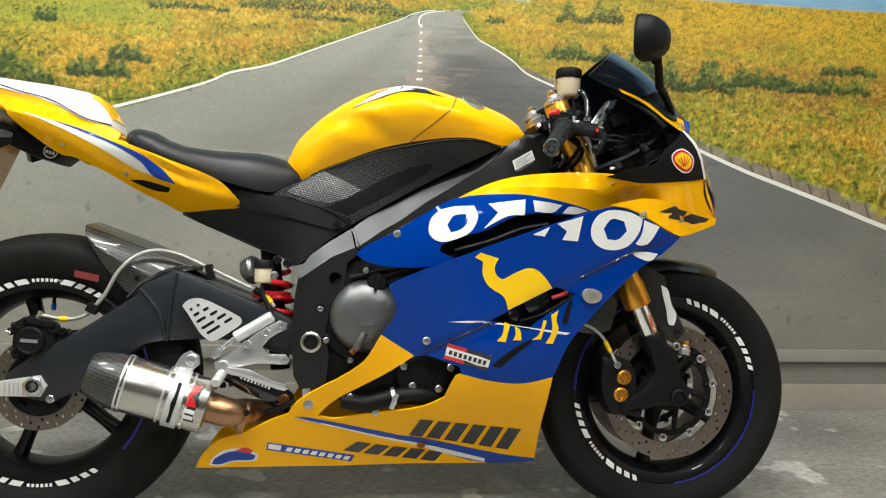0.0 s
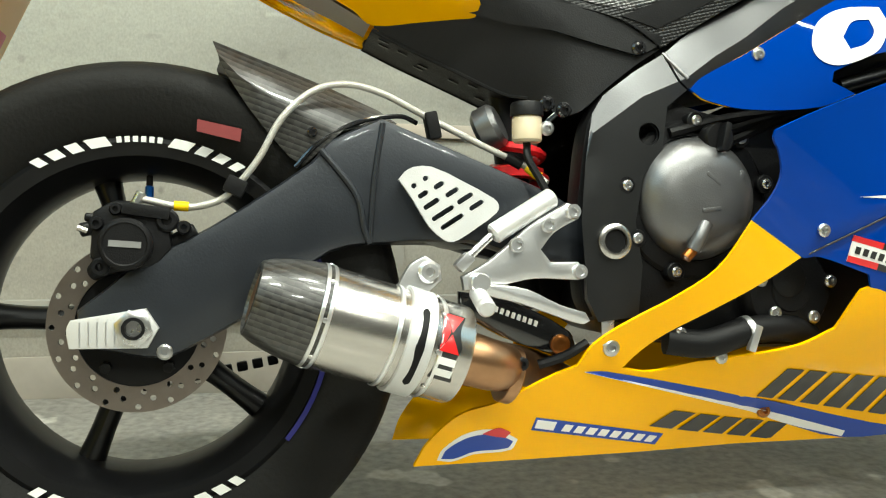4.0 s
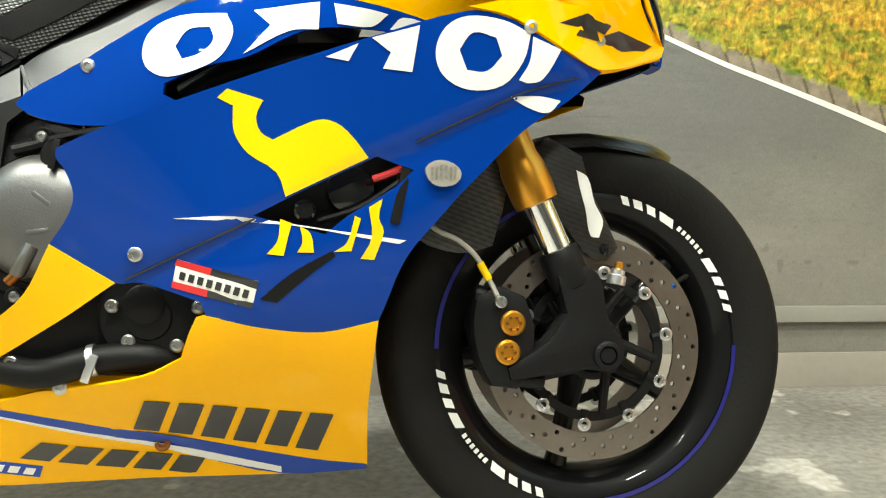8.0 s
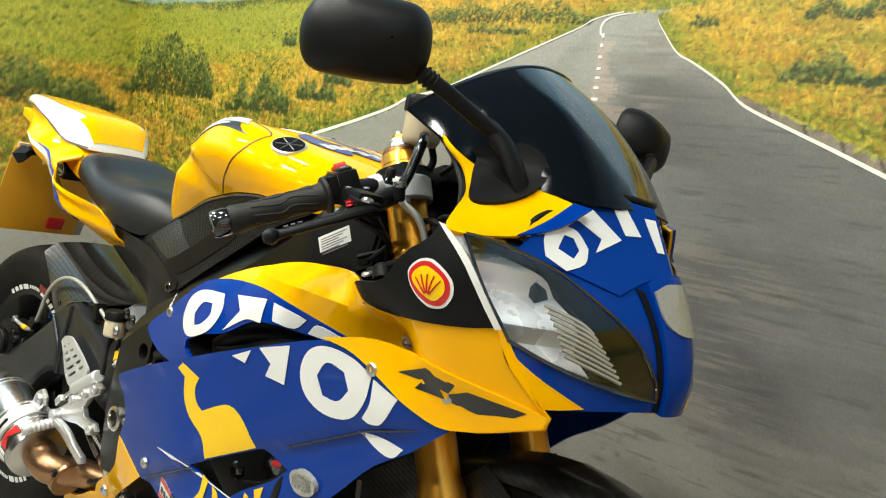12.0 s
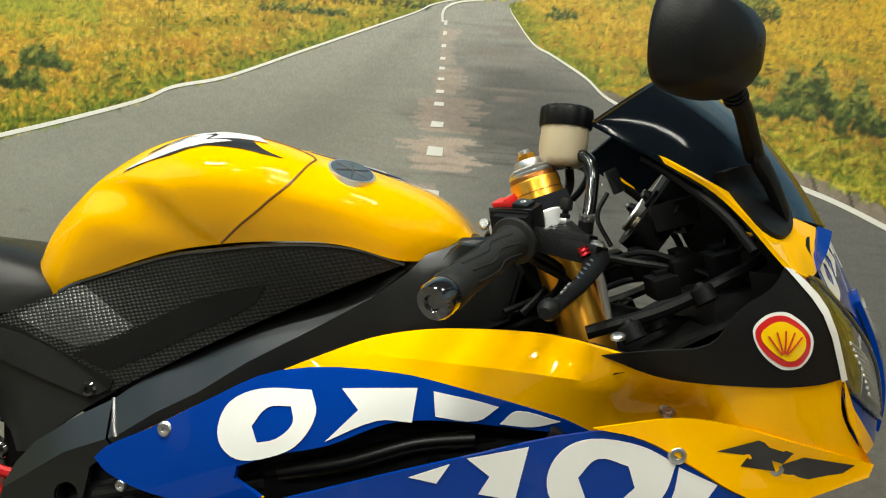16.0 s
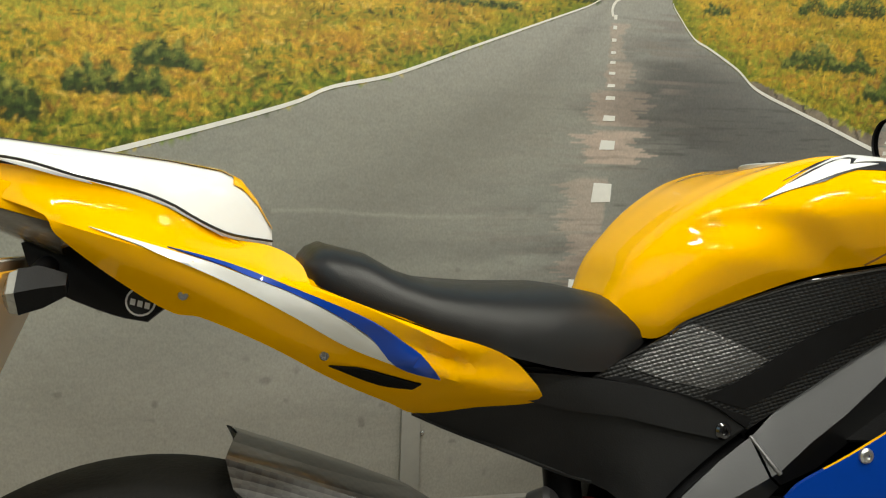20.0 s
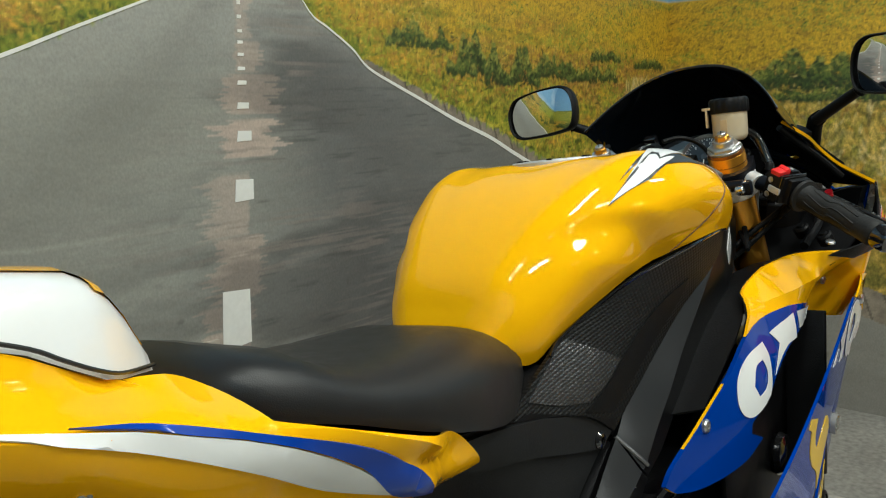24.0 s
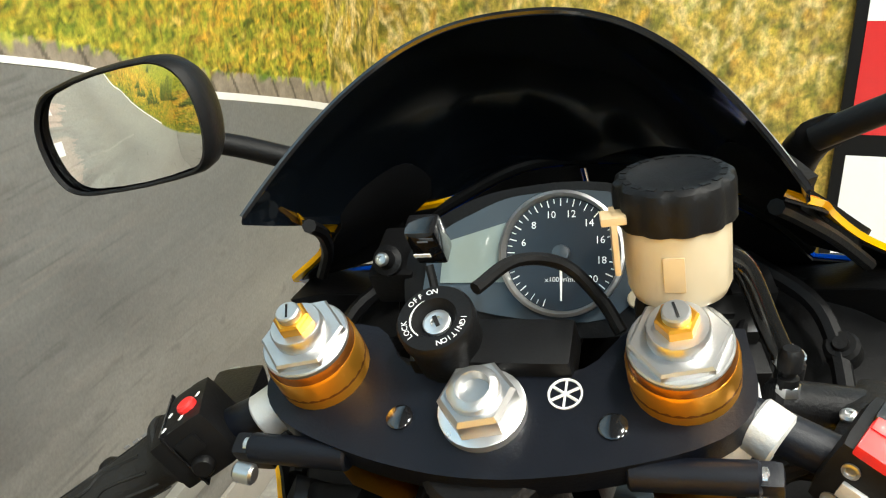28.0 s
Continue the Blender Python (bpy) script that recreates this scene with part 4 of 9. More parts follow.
for z0, z1, w in ((0.57, 0.685, 0.068), (0.645, 0.645, 0), (0.85, 0.892, 0.044), (0.962, 0.982, 0.034), (1.022, 1.034, 0.027), (1.066, 1.074, 0.021), (1.092, 1.099, 0.017), (1.118, 1.124, 0.014), (1.14, 1.146, 0.012), (1.16, 1.166, 0.011), (1.185, 1.192, 0.010), (1.21, 1.218, 0.008), (1.23, 1.24, 0.007)):
    if w:
        c0 = 0.856 - 0.035 * max(0.9 - z0, 0) / 0.3
        flat_piece("centre_dash", [(c0 - w * 0.58, z0), (c0 + w * 0.42, z0 + 0.05 * (z1 - z0)), (c0 + w * 0.45, z1 - 0.04 * (z1 - z0)), (c0 - w * 0.48, z1)], m_line, mural)

# trims on the wall: ledge strip over the floor, upright cover strip, short strip with screws
plain("ledge_strip", slabbox(LEFT_X + 0.001, RIGHT_X - 0.001, WALL_Y - 0.022, WALL_Y - 0.002, 0.172, 0.212), "trim", "grey painted ledge strip along the wall foot", "trim")
plain("cover_strip", slabbox(0.428, 0.468, WALL_Y - 0.012, WALL_Y - 0.002, 0.213, 0.570), "trim", "grey upright cover strip on the wall", "trim")
plain("short_strip", slabbox(0.428, 0.765, WALL_Y - 0.010, WALL_Y - 0.002, 0.571, 0.601), mat("strip_tan", (0.42, 0.37, 0.31), 0.6, 0, 0, 50, 0.2, 0.2), "pale cover strip with screws on the wall", "trim")
for sx, sz in ((0.474, 0.41), (0.474, 0.36), (0.74, 0.585), (0.77, 0.56)):
    plain("wall_screw", turned([(0.005, 0), (0.005, 0.002), (0.003, 0.004)], (sx, WALL_Y - 0.002, sz), (0, -1, 0), 10), "bolt", "small steel screw head in the wall", "screw", "thing")

# floor: worn painted concrete with patches
m_floor, tree, p = nodes_of("worn_concrete")
N, K = tree.nodes, tree.links
coord = N.new("ShaderNodeTexCoord")
big, fine, patch = (N.new("ShaderNodeTexNoise") for _ in range(3))
for q, sc, de in ((big, 2.2, 5), (fine, 55, 8), (patch, 5.5, 3)):
    q.inputs["Scale"].default_value, q.inputs["Detail"].default_value = sc, de
    K.new(coord.outputs["Object"], q.inputs["Vector"])
r1 = N.new("ShaderNodeValToRGB")
r1.color_ramp.elements[0].position, r1.color_ramp.elements[0].color = 0.35, (0.24, 0.23, 0.21, 1)
r1.color_ramp.elements[1].position, r1.color_ramp.elements[1].color = 0.7, (0.40, 0.385, 0.35, 1)
K.new(big.outputs["Fac"], r1.inputs[0])
r2 = N.new("ShaderNodeValToRGB")
r2.color_ramp.elements[0].position, r2.color_ramp.elements[1].position = 0.60, 0.63
K.new(patch.outputs["Fac"], r2.inputs[0])
mx = N.new("ShaderNodeMixRGB")
mx.inputs[2].default_value = (0.56, 0.54, 0.50, 1)
K.new(r2.outputs[0], mx.inputs[0])
K.new(r1.outputs[0], mx.inputs[1])
ov = N.new("ShaderNodeMixRGB")
ov.blend_type, ov.inputs[0].default_value = "OVERLAY", 0.7
K.new(mx.outputs[0], ov.inputs[1])
K.new(fine.outputs["Fac"], ov.inputs[2])
K.new(ov.outputs[0], p.inputs["Base Color"])
rg = N.new("ShaderNodeMapRange")
rg.inputs["To Min"].default_value, rg.inputs["To Max"].default_value = 0.35, 0.75
K.new(big.outputs["Fac"], rg.inputs["Value"])
K.new(rg.outputs[0], p.inputs["Roughness"])
bp = N.new("ShaderNodeBump")
bp.inputs["Strength"].default_value, bp.inputs["Distance"].default_value = 0.35, 0.003
K.new(fine.outputs["Fac"], bp.inputs["Height"])
K.new(bp.outputs[0], p.inputs["Normal"])
plain("floor", slabbox(LEFT_X - 0.12, RIGHT_X + 0.12, BACK_Y - 0.12, WALL_Y, -0.1, 0.0), m_floor, "worn grey painted concrete floor with pale patches", "floor")
plain("skirting", slabbox(LEFT_X + 0.001, RIGHT_X - 0.001, WALL_Y - 0.012, WALL_Y - 0.002, 0.0, 0.09), mat("skirting_paint", (0.36, 0.33, 0.29), 0.6, 0, 0, 40, 0.2, 0.3), "pale dusty skirting along the wall foot", "skirting")

# ceiling battens
m_glow, tree, p = nodes_of("tube_glow")
p.inputs["Emission Color"].default_value, p.inputs["Emission Strength"].default_value = (1.0, 0.97, 0.92, 1), 9.0
batten = None
for lx, ly, lp in LAMPS:
    if batten is None:
        batten = tagged(new("ceiling_light"), "white fluorescent batten fixed to the ceiling", "ceiling light", "ceiling battens")
        part("housing", box((0, 0, 0.035), (0.48, 0.13, 0.05), (0, 0, 0), 0.006), "plaster", batten)
        part("diffuser", box((0, 0, 0.004), (0.44, 0.11, 0.012), (0, 0, 0), 0.004), m_glow, batten, "glowing diffuser")
        batten.matrix_world = pose(lx, ly, CEIL - 0.06)
    else:
        copy_thing(batten, pose(lx, ly, CEIL - 0.06))

# sign board standing by the side wall
sign = tagged(new("sign_board"), "red and white printed sign board in a black edge", "sign board")
sx = RIGHT_X - 0.03
part("board", box((sx, -0.76, 0.56), (0.012, 1.0, 1.12), (0, 0, 0), 0.003), "black_plastic", sign, "black board edge")
for name, y0, y1, z0, z1, m in (("white_field", -1.22, -0.285, 0.80, 1.10, "white_vinyl"), ("red_field", -1.22, -0.285, 0.55, 0.80, "red_vinyl"), ("white_field", -1.22, -0.285, 0.25, 0.50, "white_vinyl"), ("red_field", -1.22, -0.285, 0.05, 0.25, "red_vinyl")):
    part(name, box((sx - 0.0075, (y0 + y1) / 2, (z0 + z1) / 2), (0.001, y1 - y0, z1 - z0), (0, 0, 0), 0), m, sign)
for k in range(4):
    part("text_bar", box((sx - 0.009, -0.52 - 0.02 * (k % 2), 1.05 - 0.05 * k), (0.001, 0.34, 0.012), (0, 0, 0), 0), "black_vinyl", sign)
part("text_bar", box((sx - 0.009, -0.55, 0.72), (0.001, 0.36, 0.03), (0, 0, 0), 0), "white_vinyl", sign)
part("picture_frame", box((sx - 0.009, -0.60, 0.60), (0.001, 0.5, 0.008), (0, 0, 0), 0), "white_vinyl", sign)

# ---- the motorcycle; built upright, x ahead from the rear axle, then leant onto its stand side ----
BIKE = tagged(new("motorcycle"), "yellow and blue fully faired sports motorcycle leaning on the concrete floor", "motorcycle")
LOW = Field([(.798, .425, .218), (.805, .184, .08), (.558, .282, .136), (.835, .385, .213), (.925, .372, .217), (.894, .602, .252), (1.221, .62, .225), (1.295, .667, .228), (1.307, .708, .224), (1.43, .70, .171), (1.039, .426, .214), (1.106, .526, .22), (1.145, .524, .215), (.779, .252, .153), (.653, .18, .09), (.522, .262, .132), (.717, .44, .216), (.45, .14, .075), (1.0, .2, .1), (1.05, .30, .17)])
UPP = Field([(.736, .644, .181), (.906, .654, .206), (.878, .656, .21), (.987, .704, .209), (.948, .768, .182), (1.244, .727, .183), (1.33, .809, .258), (1.303, .801, .259), (1.391, .778, .213), (1.332, .871, .251), (1.23, .781, .258), (1.19, .783, .238), (1.285, .835, .262), (1.307, .708, .224), (1.43, .70, .171), (1.12, .74, .205), (.62, .62, .16)])
NOSE = Field([(0, .70, 1.495), (0, .75, 1.505), (.044, .751, 1.486), (.033, .914, 1.421), (.156, .881, 1.376), (.213, .778, 1.391), (.171, .70, 1.43), (.258, .809, 1.33), (0, .93, 1.425), (.1, .8, 1.45), (.1, .73, 1.468), (.239, .867, 1.345), (.047, .725, 1.488)])
TAIL = Field([(.036, .839, .134), (.24, .765, .173), (.268, .745, .16), (.034, .895, .115), (.117, .86, .105), (-.1, .92, .10), (.40, .706, .114), (.40, .695, .096), (.34, .690, .094), (.274, .685, .108), (.19, .723, .118), (.345, .745, .130), (-.17, .94, .08), (.15, .83, .13), (-.07, .87, .11), (.05, .79, .12), (.150, .846, .094), (.122, .863, .090), (.10, .866, .093)])


JOINT = [(.70, .352), (.776, .393), (.933, .468), (1.06, .536), (1.112, .558), (1.242, .621), (1.34, .652)]
ROLL = [(.65, .60), (.72, .644), (.776, .678), (.86, .722), (.941, .761), (1.045, .782), (1.126, .785), (1.203, .776), (1.237, .766), (1.40, .775)]


def low(x, z):
    """Side fairing: the lower panel steps in under the joint and swells again."""
    d = LOW(x, z)
    if .76 < x < 1.34:
        k = lerp(x, JOINT) - z
        fade = min(1, (x - .76) / .05, (1.34 - x) / .05)
        d -= .0085 * fade / (1 + math.exp(-k / .0025)) * math.exp(-max(k, 0) / .045)
    return (x, -d, z)


CREASE = [(.80, .700), (.86, .724), (.88, .7325), (.90, .739), (.93, .746), (.97, .748), (1.0, .749), (1.08, .750), (1.15, .748), (1.20, .745)]


def upp(x, z):
    """Upper fairing: above a sharp crease its top turns in to a ledge."""
    c, r = lerp(x, CREASE), lerp(x, ROLL)
    k = min(1, max(0, z - c) / max(r - c, .004))
    return (x, -UPP(x, z) + .040 * k * min(1, max(0, r - c) / .03) * min(1, max(0, (1.21 - x) / .09)) * min(1, max(0, (x - .885) / .05)), z)


def nose(y, z):
    return (NOSE(abs(y), z), y, z)


CREST = [(-.18, .932), (-.09, .890), (.044, .850), (.144, .826), (.196, .811), (.251, .787), (.31, .757), (.355, .732), (.40, .706)]


CREST_LOW = [(.19, .768), (.25, .750), (.30, .731), (.35, .717), (.40, .7055)]


def tailf(x, z):
    """Tail side: a sharp crest over a flank that turns under, with a channel above it."""
    d = z - lerp(x, CREST)
    fade = min(1, max(0, (.402 - x) * 6)) * min(1, max(0, (x + .13) / .09))
    ridge = .017 * max(0, 1 - abs(d) / .045) * fade
    channel = .010 * math.exp(-(((d - .026) / .015) ** 2)) * fade
    e = z - lerp(x, CREST_LOW)
    near_tip = max(0, min(1, (x - .20) / .07)) * min(1, max(0, (.402 - x) * 9))
    ridge += near_tip * (.015 * max(0, 1 - abs(e) / .028) - .012 * math.exp(-(((e - .021) / .009) ** 2)) - .22 * max(0, -e))
    under = lerp(x, [(-.1, .888), (.03, .830), (.17, .758), (.28, .710)])
    return (x, -(TAIL(x, z) + ridge - channel - .005 - .22 * max(0, -d) * fade - .5 * max(0, under - z)), z)


def decal(name, outline, fn, material, parent, lift=0.0008, n=3, sharp=50, out=(0, -1, 0), label="", holes=()):
    return part(name, sheet(outline, fn, 0.0006, 0.011, lift, holes, n, sharp, out), material, parent, label)


def bolt(at, axis, r, parent, material="bolt", name="bolt"):
    a = Vector(axis).normalized()
    o = Vector(at)
    dome = turned([(r, 0), (r, r * 0.35), (r * 0.75, r * 0.62), (r * 0.42, r * 0.66), (r * 0.40, r * 0.3), (0, r * 0.3)], o, a, 14)
    return part(name, dome, material, parent)


def grown(poly, d):
    """An outline pushed outwards by d."""
    P = [Vector((p[0], p[1], 0)) for p in poly]
    area = sum(P[i - 1].x * P[i].y - P[i].x * P[i - 1].y for i in range(len(P)))
    out = []
    for i in range(len(P)):
        a, b = (P[i] - P[i - 1]).normalized(), (P[(i + 1) % len(P)] - P[i]).normalized()
        nrm = Vector((a.y + b.y, -a.x - b.x, 0)).normalized() * (1 if area > 0 else -1)
        out.append((P[i].x + nrm.x * d, P[i].y + nrm.y * d))
    return out


def bars(n, a, b, c, d, fill=0.78, lean=0.0):
    """n slanted blocks side by side in the four-sided field a (top left), b (top right), c (bottom right), d (bottom left)."""
    a, b, c, d = (Vector(q) for q in (a, b, c, d))
    out = []
    for i in range(n):
        u0, u1 = (i + (1 - fill) / 2) / n, (i + (1 + fill) / 2) / n
        out.append([a.lerp(b, u0 + lean / n), a.lerp(b, u1 + lean / n), d.lerp(c, u1), d.lerp(c, u0)])
    return out


# -- side fairings, both sides; the decals of the right side follow
MAIN = [(.719, .54), (.76, .559), (.848, .594), (.967, .639), (1.048, .668), (1.171, .708), (1.218, .704), (1.266, .683), (1.301, .665), (1.346, .652), (1.303, .615), (1.248, .578), (1.201, .531), (1.167, .496), (1.14, .465), (1.113, .434), (1.097, .407), (1.083, .371), (1.073, .347), (1.006, .334), (.937, .34), (.874, .355), (.868, .371), (.802, .393), (.774, .393), (.705, .436), (.728, .469), (.734, .492), (.726, .518), (.718, .53)]
SLOT = [(.928, .469), (.995, .504), (1.068, .54), (1.112, .526), (1.09, .505), (1.036, .471), (1.009, .449)]
BELLY = [(.321, .136), (.336, .167), (.372, .202), (.422, .217), (.516, .26), (.577, .255), (.616, .249), (.67, .262), (.697, .265), (.798, .282), (.842, .303), (.853, .333), (.862, .352), (.874, .355), (.937, .34), (1.006, .334), (1.073, .347), (1.068, .292), (1.064, .227), (1.067, .144), (.944, .133)]
STRUT = [(.516, .26), (.535, .288), (.587, .322), (.622, .342), (.671, .379), (.705, .436), (.774, .393), (.723, .358), (.661, .321), (.627, .301), (.60, .280), (.577, .255)]
BLADE = [(.652, .60), (.668, .615), (.72, .644), (.776, .678), (.86, .722), (.895, .74), (.941, .761), (.992, .775), (1.045, .782), (1.126, .785), (1.203, .776), (1.237, .766), (1.305, .767), (1.364, .772), (1.391, .777), (1.40, .74), (1.442, .693), (1.438, .68), (1.346, .652), (1.28, .66), (1.22, .675), (1.171, .69), (1.14, .694), (1.076, .696), (1.017, .695), (.974, .686), (.917, .657), (.869, .643), (.824, .623), (.822, .606), (.856, .594), (.807, .578), (.727, .575), (.671, .586)]
for sgn in (1, -1):
    side = (lambda d: d) if sgn == 1 else flipy
    fairing = part("side_fairing", side(sheet(MAIN, low, 0.004, 0.010, 0, [SLOT])), "blue", BIKE, "blue lacquered side fairing")
    belly = part("belly_fairing", side(sheet(BELLY, low, 0.004, 0.02)), "yellow", BIKE, "yellow lacquered belly fairing")
    strut = part("fairing_strut", side(sheet(STRUT, low, 0.004, 0.018, 0.001)), "yellow", BIKE, "yellow lacquered fairing strut")
    blade = part("upper_fairing", side(sheet(BLADE, upp, 0.004, 0.012, creases=[[(x, lerp(x, CREASE)) for x in np.linspace(.90, 1.19, 30)]])), "yellow", BIKE, "yellow lacquered upper fairing")
    part("blue_field", side(sheet(grown([(.654, .60), (.668, .613), (.72, .641), (.776, .675), (.858, .719), (.978, .731), (1.048, .724), (1.139, .706), (1.175, .694), (1.14, .694), (1.076, .696), (1.017, .695), (.974, .686), (.917, .657), (.869, .643), (.824, .623), (.822, .608), (.852, .595), (.807, .58), (.727, .577), (.673, .588)], .0022), upp, 0.0060, 0.012, 0.0018)), "blue", blade, "blue painted field")
    if sgn == 1:
        RIGHT_PARTS = (fairing, belly, strut, blade)
fairing, belly, strut, blade = RIGHT_PARTS

# cheek over the side panel, yellow
def cheekf(x, z):
    return (x, -max(LOW(x, z), UPP(x, z)) - .0035, z)


cheek = part("cheek_panel", sheet([(1.171, .712), (1.249, .729), (1.313, .724), (1.356, .715), (1.442, .695), (1.438, .682), (1.346, .654), (1.301, .667), (1.266, .685), (1.218, .706)], cheekf, 0.003, 0.015, 0), "yellow", BIKE, "yellow lacquered cheek panel")
for q in ([(1.283, .702), (1.319, .716), (1.353, .706), (1.345, .695), (1.334, .698), (1.340, .687), (1.306, .690), (1.313, .700)], [(1.345, .694), (1.365, .702), (1.421, .694), (1.409, .686), (1.393, .684), (1.374, .680), (1.348, .685)]):
    decal("logo_shape", q, cheekf, "black_vinyl", cheek, 0.0009, 1)
# white plain shapes of the large wordmark: rings, wedges and bars
for q, h in (([(.894, .706), (.842, .701), (.81, .684), (.80, .657), (.808, .637), (.831, .629), (.870, .641), (.890, .656), (.902, .684)], [[(.876, .688), (.852, .684), (.838, .664), (.846, .649), (.866, .656), (.880, .672)]]), ([(.925, .711), (1.002, .722), (1.000, .689), (.966, .686), (.914, .658), (.945, .693)], []), ([(1.018, .721), (1.059, .717), (1.082, .713), (1.062, .697), (1.022, .697)], []), ([(1.100, .711), (1.142, .704), (1.116, .696), (1.084, .696)], [])):
    decal("logo_shape", q, upp, "white_vinyl", blade, 0.0030, 4, 60, holes=h)
for q, h in (([(1.008, .647), (1.045, .664), (1.034, .644)], []), ([(1.060, .671), (1.115, .688), (1.107, .636), (1.073, .638), (1.082, .656)], []), ([(1.171, .702), (1.215, .700), (1.248, .687), (1.240, .655), (1.216, .627), (1.175, .620), (1.144, .634), (1.134, .660), (1.145, .688)], [[(1.178, .684), (1.206, .680), (1.214, .660), (1.196, .642), (1.172, .642), (1.162, .664)]]), ([(1.251, .684), (1.287, .671), (1.266, .637), (1.248, .631), (1.236, .634), (1.248, .655)], []), ([(1.228, .616), (1.262, .618), (1.292, .614), (1.276, .599), (1.250, .604)], [])):
    decal("logo_shape", q, low, "white_vinyl", fairing, 0.0014, 4, 60, holes=h)
# yellow emblem: plain shapes
decal("emblem_shape", [(.89, .598), (.901, .608), (.94, .597), (.932, .579), (.937, .562), (.95, .554), (.994, .576), (1.013, .578), (1.033, .567), (1.058, .538), (.964, .491), (.954, .518), (.923, .538), (.908, .561), (.907, .59)], low, "yellow_vinyl", fairing)
for q in ([(.958, .466), (.971, .461), (.966, .442), (.962, .424), (.943, .426), (.955, .441)], [(.98, .458), (.992, .45), (.996, .428), (.977, .428), (.983, .44)], [(1.043, .471), (1.05, .468), (1.039, .43), (1.019, .429), (1.034, .44)], [(1.075, .491), (1.071, .469), (1.077, .453), (1.066, .42), (1.05, .421), (1.063, .446), (1.059, .481)]):
    decal("emblem_shape", q, low, "yellow_vinyl", fairing, 0.0014)
decal("swoosh", [(.84, .465), (.908, .468), (1.01, .455), (1.104, .443), (1.094, .439), (.97, .459)], low, "white_vinyl", fairing)
for xs in ((.785, .82, .86, .90, .93), (1.115, 1.15, 1.19, 1.24, 1.28, 1.32)):
    part("panel_joint", tube([(x, -LOW(x, lerp(x, JOINT)) + .003, lerp(x, JOINT) - .001) for x in xs], .0013, 6, 6), "black_vinyl", fairing)
decal("vent_recess", [(.935, .374), (.972, .405), (1.017, .43), (1.021, .424), (.995, .405), (.954, .37)], low, "black_plastic", fairing, 0.0010)
decal("sponsor_label", [(.843, .420), (.934, .395), (.926, .364), (.836, .388)], low, "white_vinyl", fairing, 0.0010, 1)
for q, mm in (([(.843, .420), (.882, .4095), (.880, .402), (.8405, .413)], "red_vinyl"), ([(.882, .4095), (.934, .395), (.932, .386), (.880, .402)], "black_vinyl"), ([(.838, .395), (.877, .385), (.876, .377), (.836, .388)], "red_vinyl"), ([(.877, .385), (.928, .370), (.926, .364), (.876, .377)], "black_vinyl")):
    decal("sponsor_band", q, low, mm, fairing, 0.0016, 1)
for q in bars(8, (.845, .4065), (.926, .384), (.923, .375), (.843, .398), 0.62):
    decal("text_bar", q, low, "black_vinyl", fairing, 0.0022, 1)
for q in bars(6, (.786, .252), (1.022, .224), (1.006, .170), (.77, .212), 0.74, 0.1):
    decal("logo_shape", q, low, "black_vinyl", belly, 0.0016, 1)
for q in bars(5, (.655, .196), (.856, .162), (.845, .137), (.63, .174), 0.78, 0.1):
    decal("logo_shape", q, low, "black_vinyl", belly, 0.0016, 1)
decal("belly_stripe", [(.527, .252), (.559, .251), (.784, .206), (.987, .158), (1.066, .146), (1.066, .139), (.953, .135), (.85, .163), (.784, .186)], low, "blue_vinyl", belly, 0.0008)
decal("white_stripe", [(.527, .252), (.65, .224), (.784, .192), (.953, .146), (.953, .137), (.85, .163), (.784, .186)], low, "white_vinyl", belly, 0.0013)
decal("sponsor_label", [(.473, .194), (.659, .160), (.652, .144), (.469, .177)], low, "blue_vinyl", belly, 0.0010, 1)
for q in bars(8, (.51, .183), (.652, .157), (.648, .148), (.507, .174), 0.65, 0.1):
    decal("text_bar", q, low, "white_vinyl", belly, 0.0016, 1)
decal("text_bar", [(.475, .191), (.502, .186), (.499, .175), (.473, .180)], low, "white_vinyl", belly, 0.0016)
decal("sponsor_label", [(.35, .143), (.356, .158), (.386, .178), (.424, .18), (.453, .165), (.446, .151), (.397, .148), (.37, .14)], low, "white_vinyl", belly, 0.0008, 4, 80)
decal("sponsor_label", [(.355, .145), (.361, .157), (.388, .172), (.422, .174), (.447, .163), (.441, .154), (.397, .152), (.372, .144)], low, "blue_vinyl", belly, 0.0013, 4, 80)
decal("sponsor_label", [(.405, .176), (.425, .183), (.442, .176), (.436, .169), (.42, .172)], low, "red_vinyl", belly, 0.0018)
for x, z in ((.798, .425), (1.248, .695), (1.34, .690)):
    bolt(low(x, z), (0, -1, 0), 0.0085, fairing)
bolt(low(.805, .185), (0, -1, 0), 0.010, belly, "gold_dark")
bolt(low(.558, .282), (0, -1, 0), 0.011, strut)
for x, z in ((.736, .644), (1.244, .727)):
    bolt(upp(x, z), (0, -1, 0), 0.0085, blade)
# front indicator, flush
part("indicator", sheet([(1.125, .527), (1.135, .537), (1.153, .537), (1.167, .527), (1.165, .515), (1.15, .508), (1.133, .511)], low, 0.02, 0.01, 0.008, (), 4, 80), "lens_grip", fairing, "clear ribbed indicator lens")

for k in range(6):
    xk = 1.133 + .0056 * k
    part("lens_rib", tube([Vector(low(xk, z)) + Vector((0, -.0085, 0)) for z in (.514 + .0008 * abs(k - 2.5), .522, .532 - .0008 * abs(k - 2.5))], .0016, 6, 3), "lens", fairing)
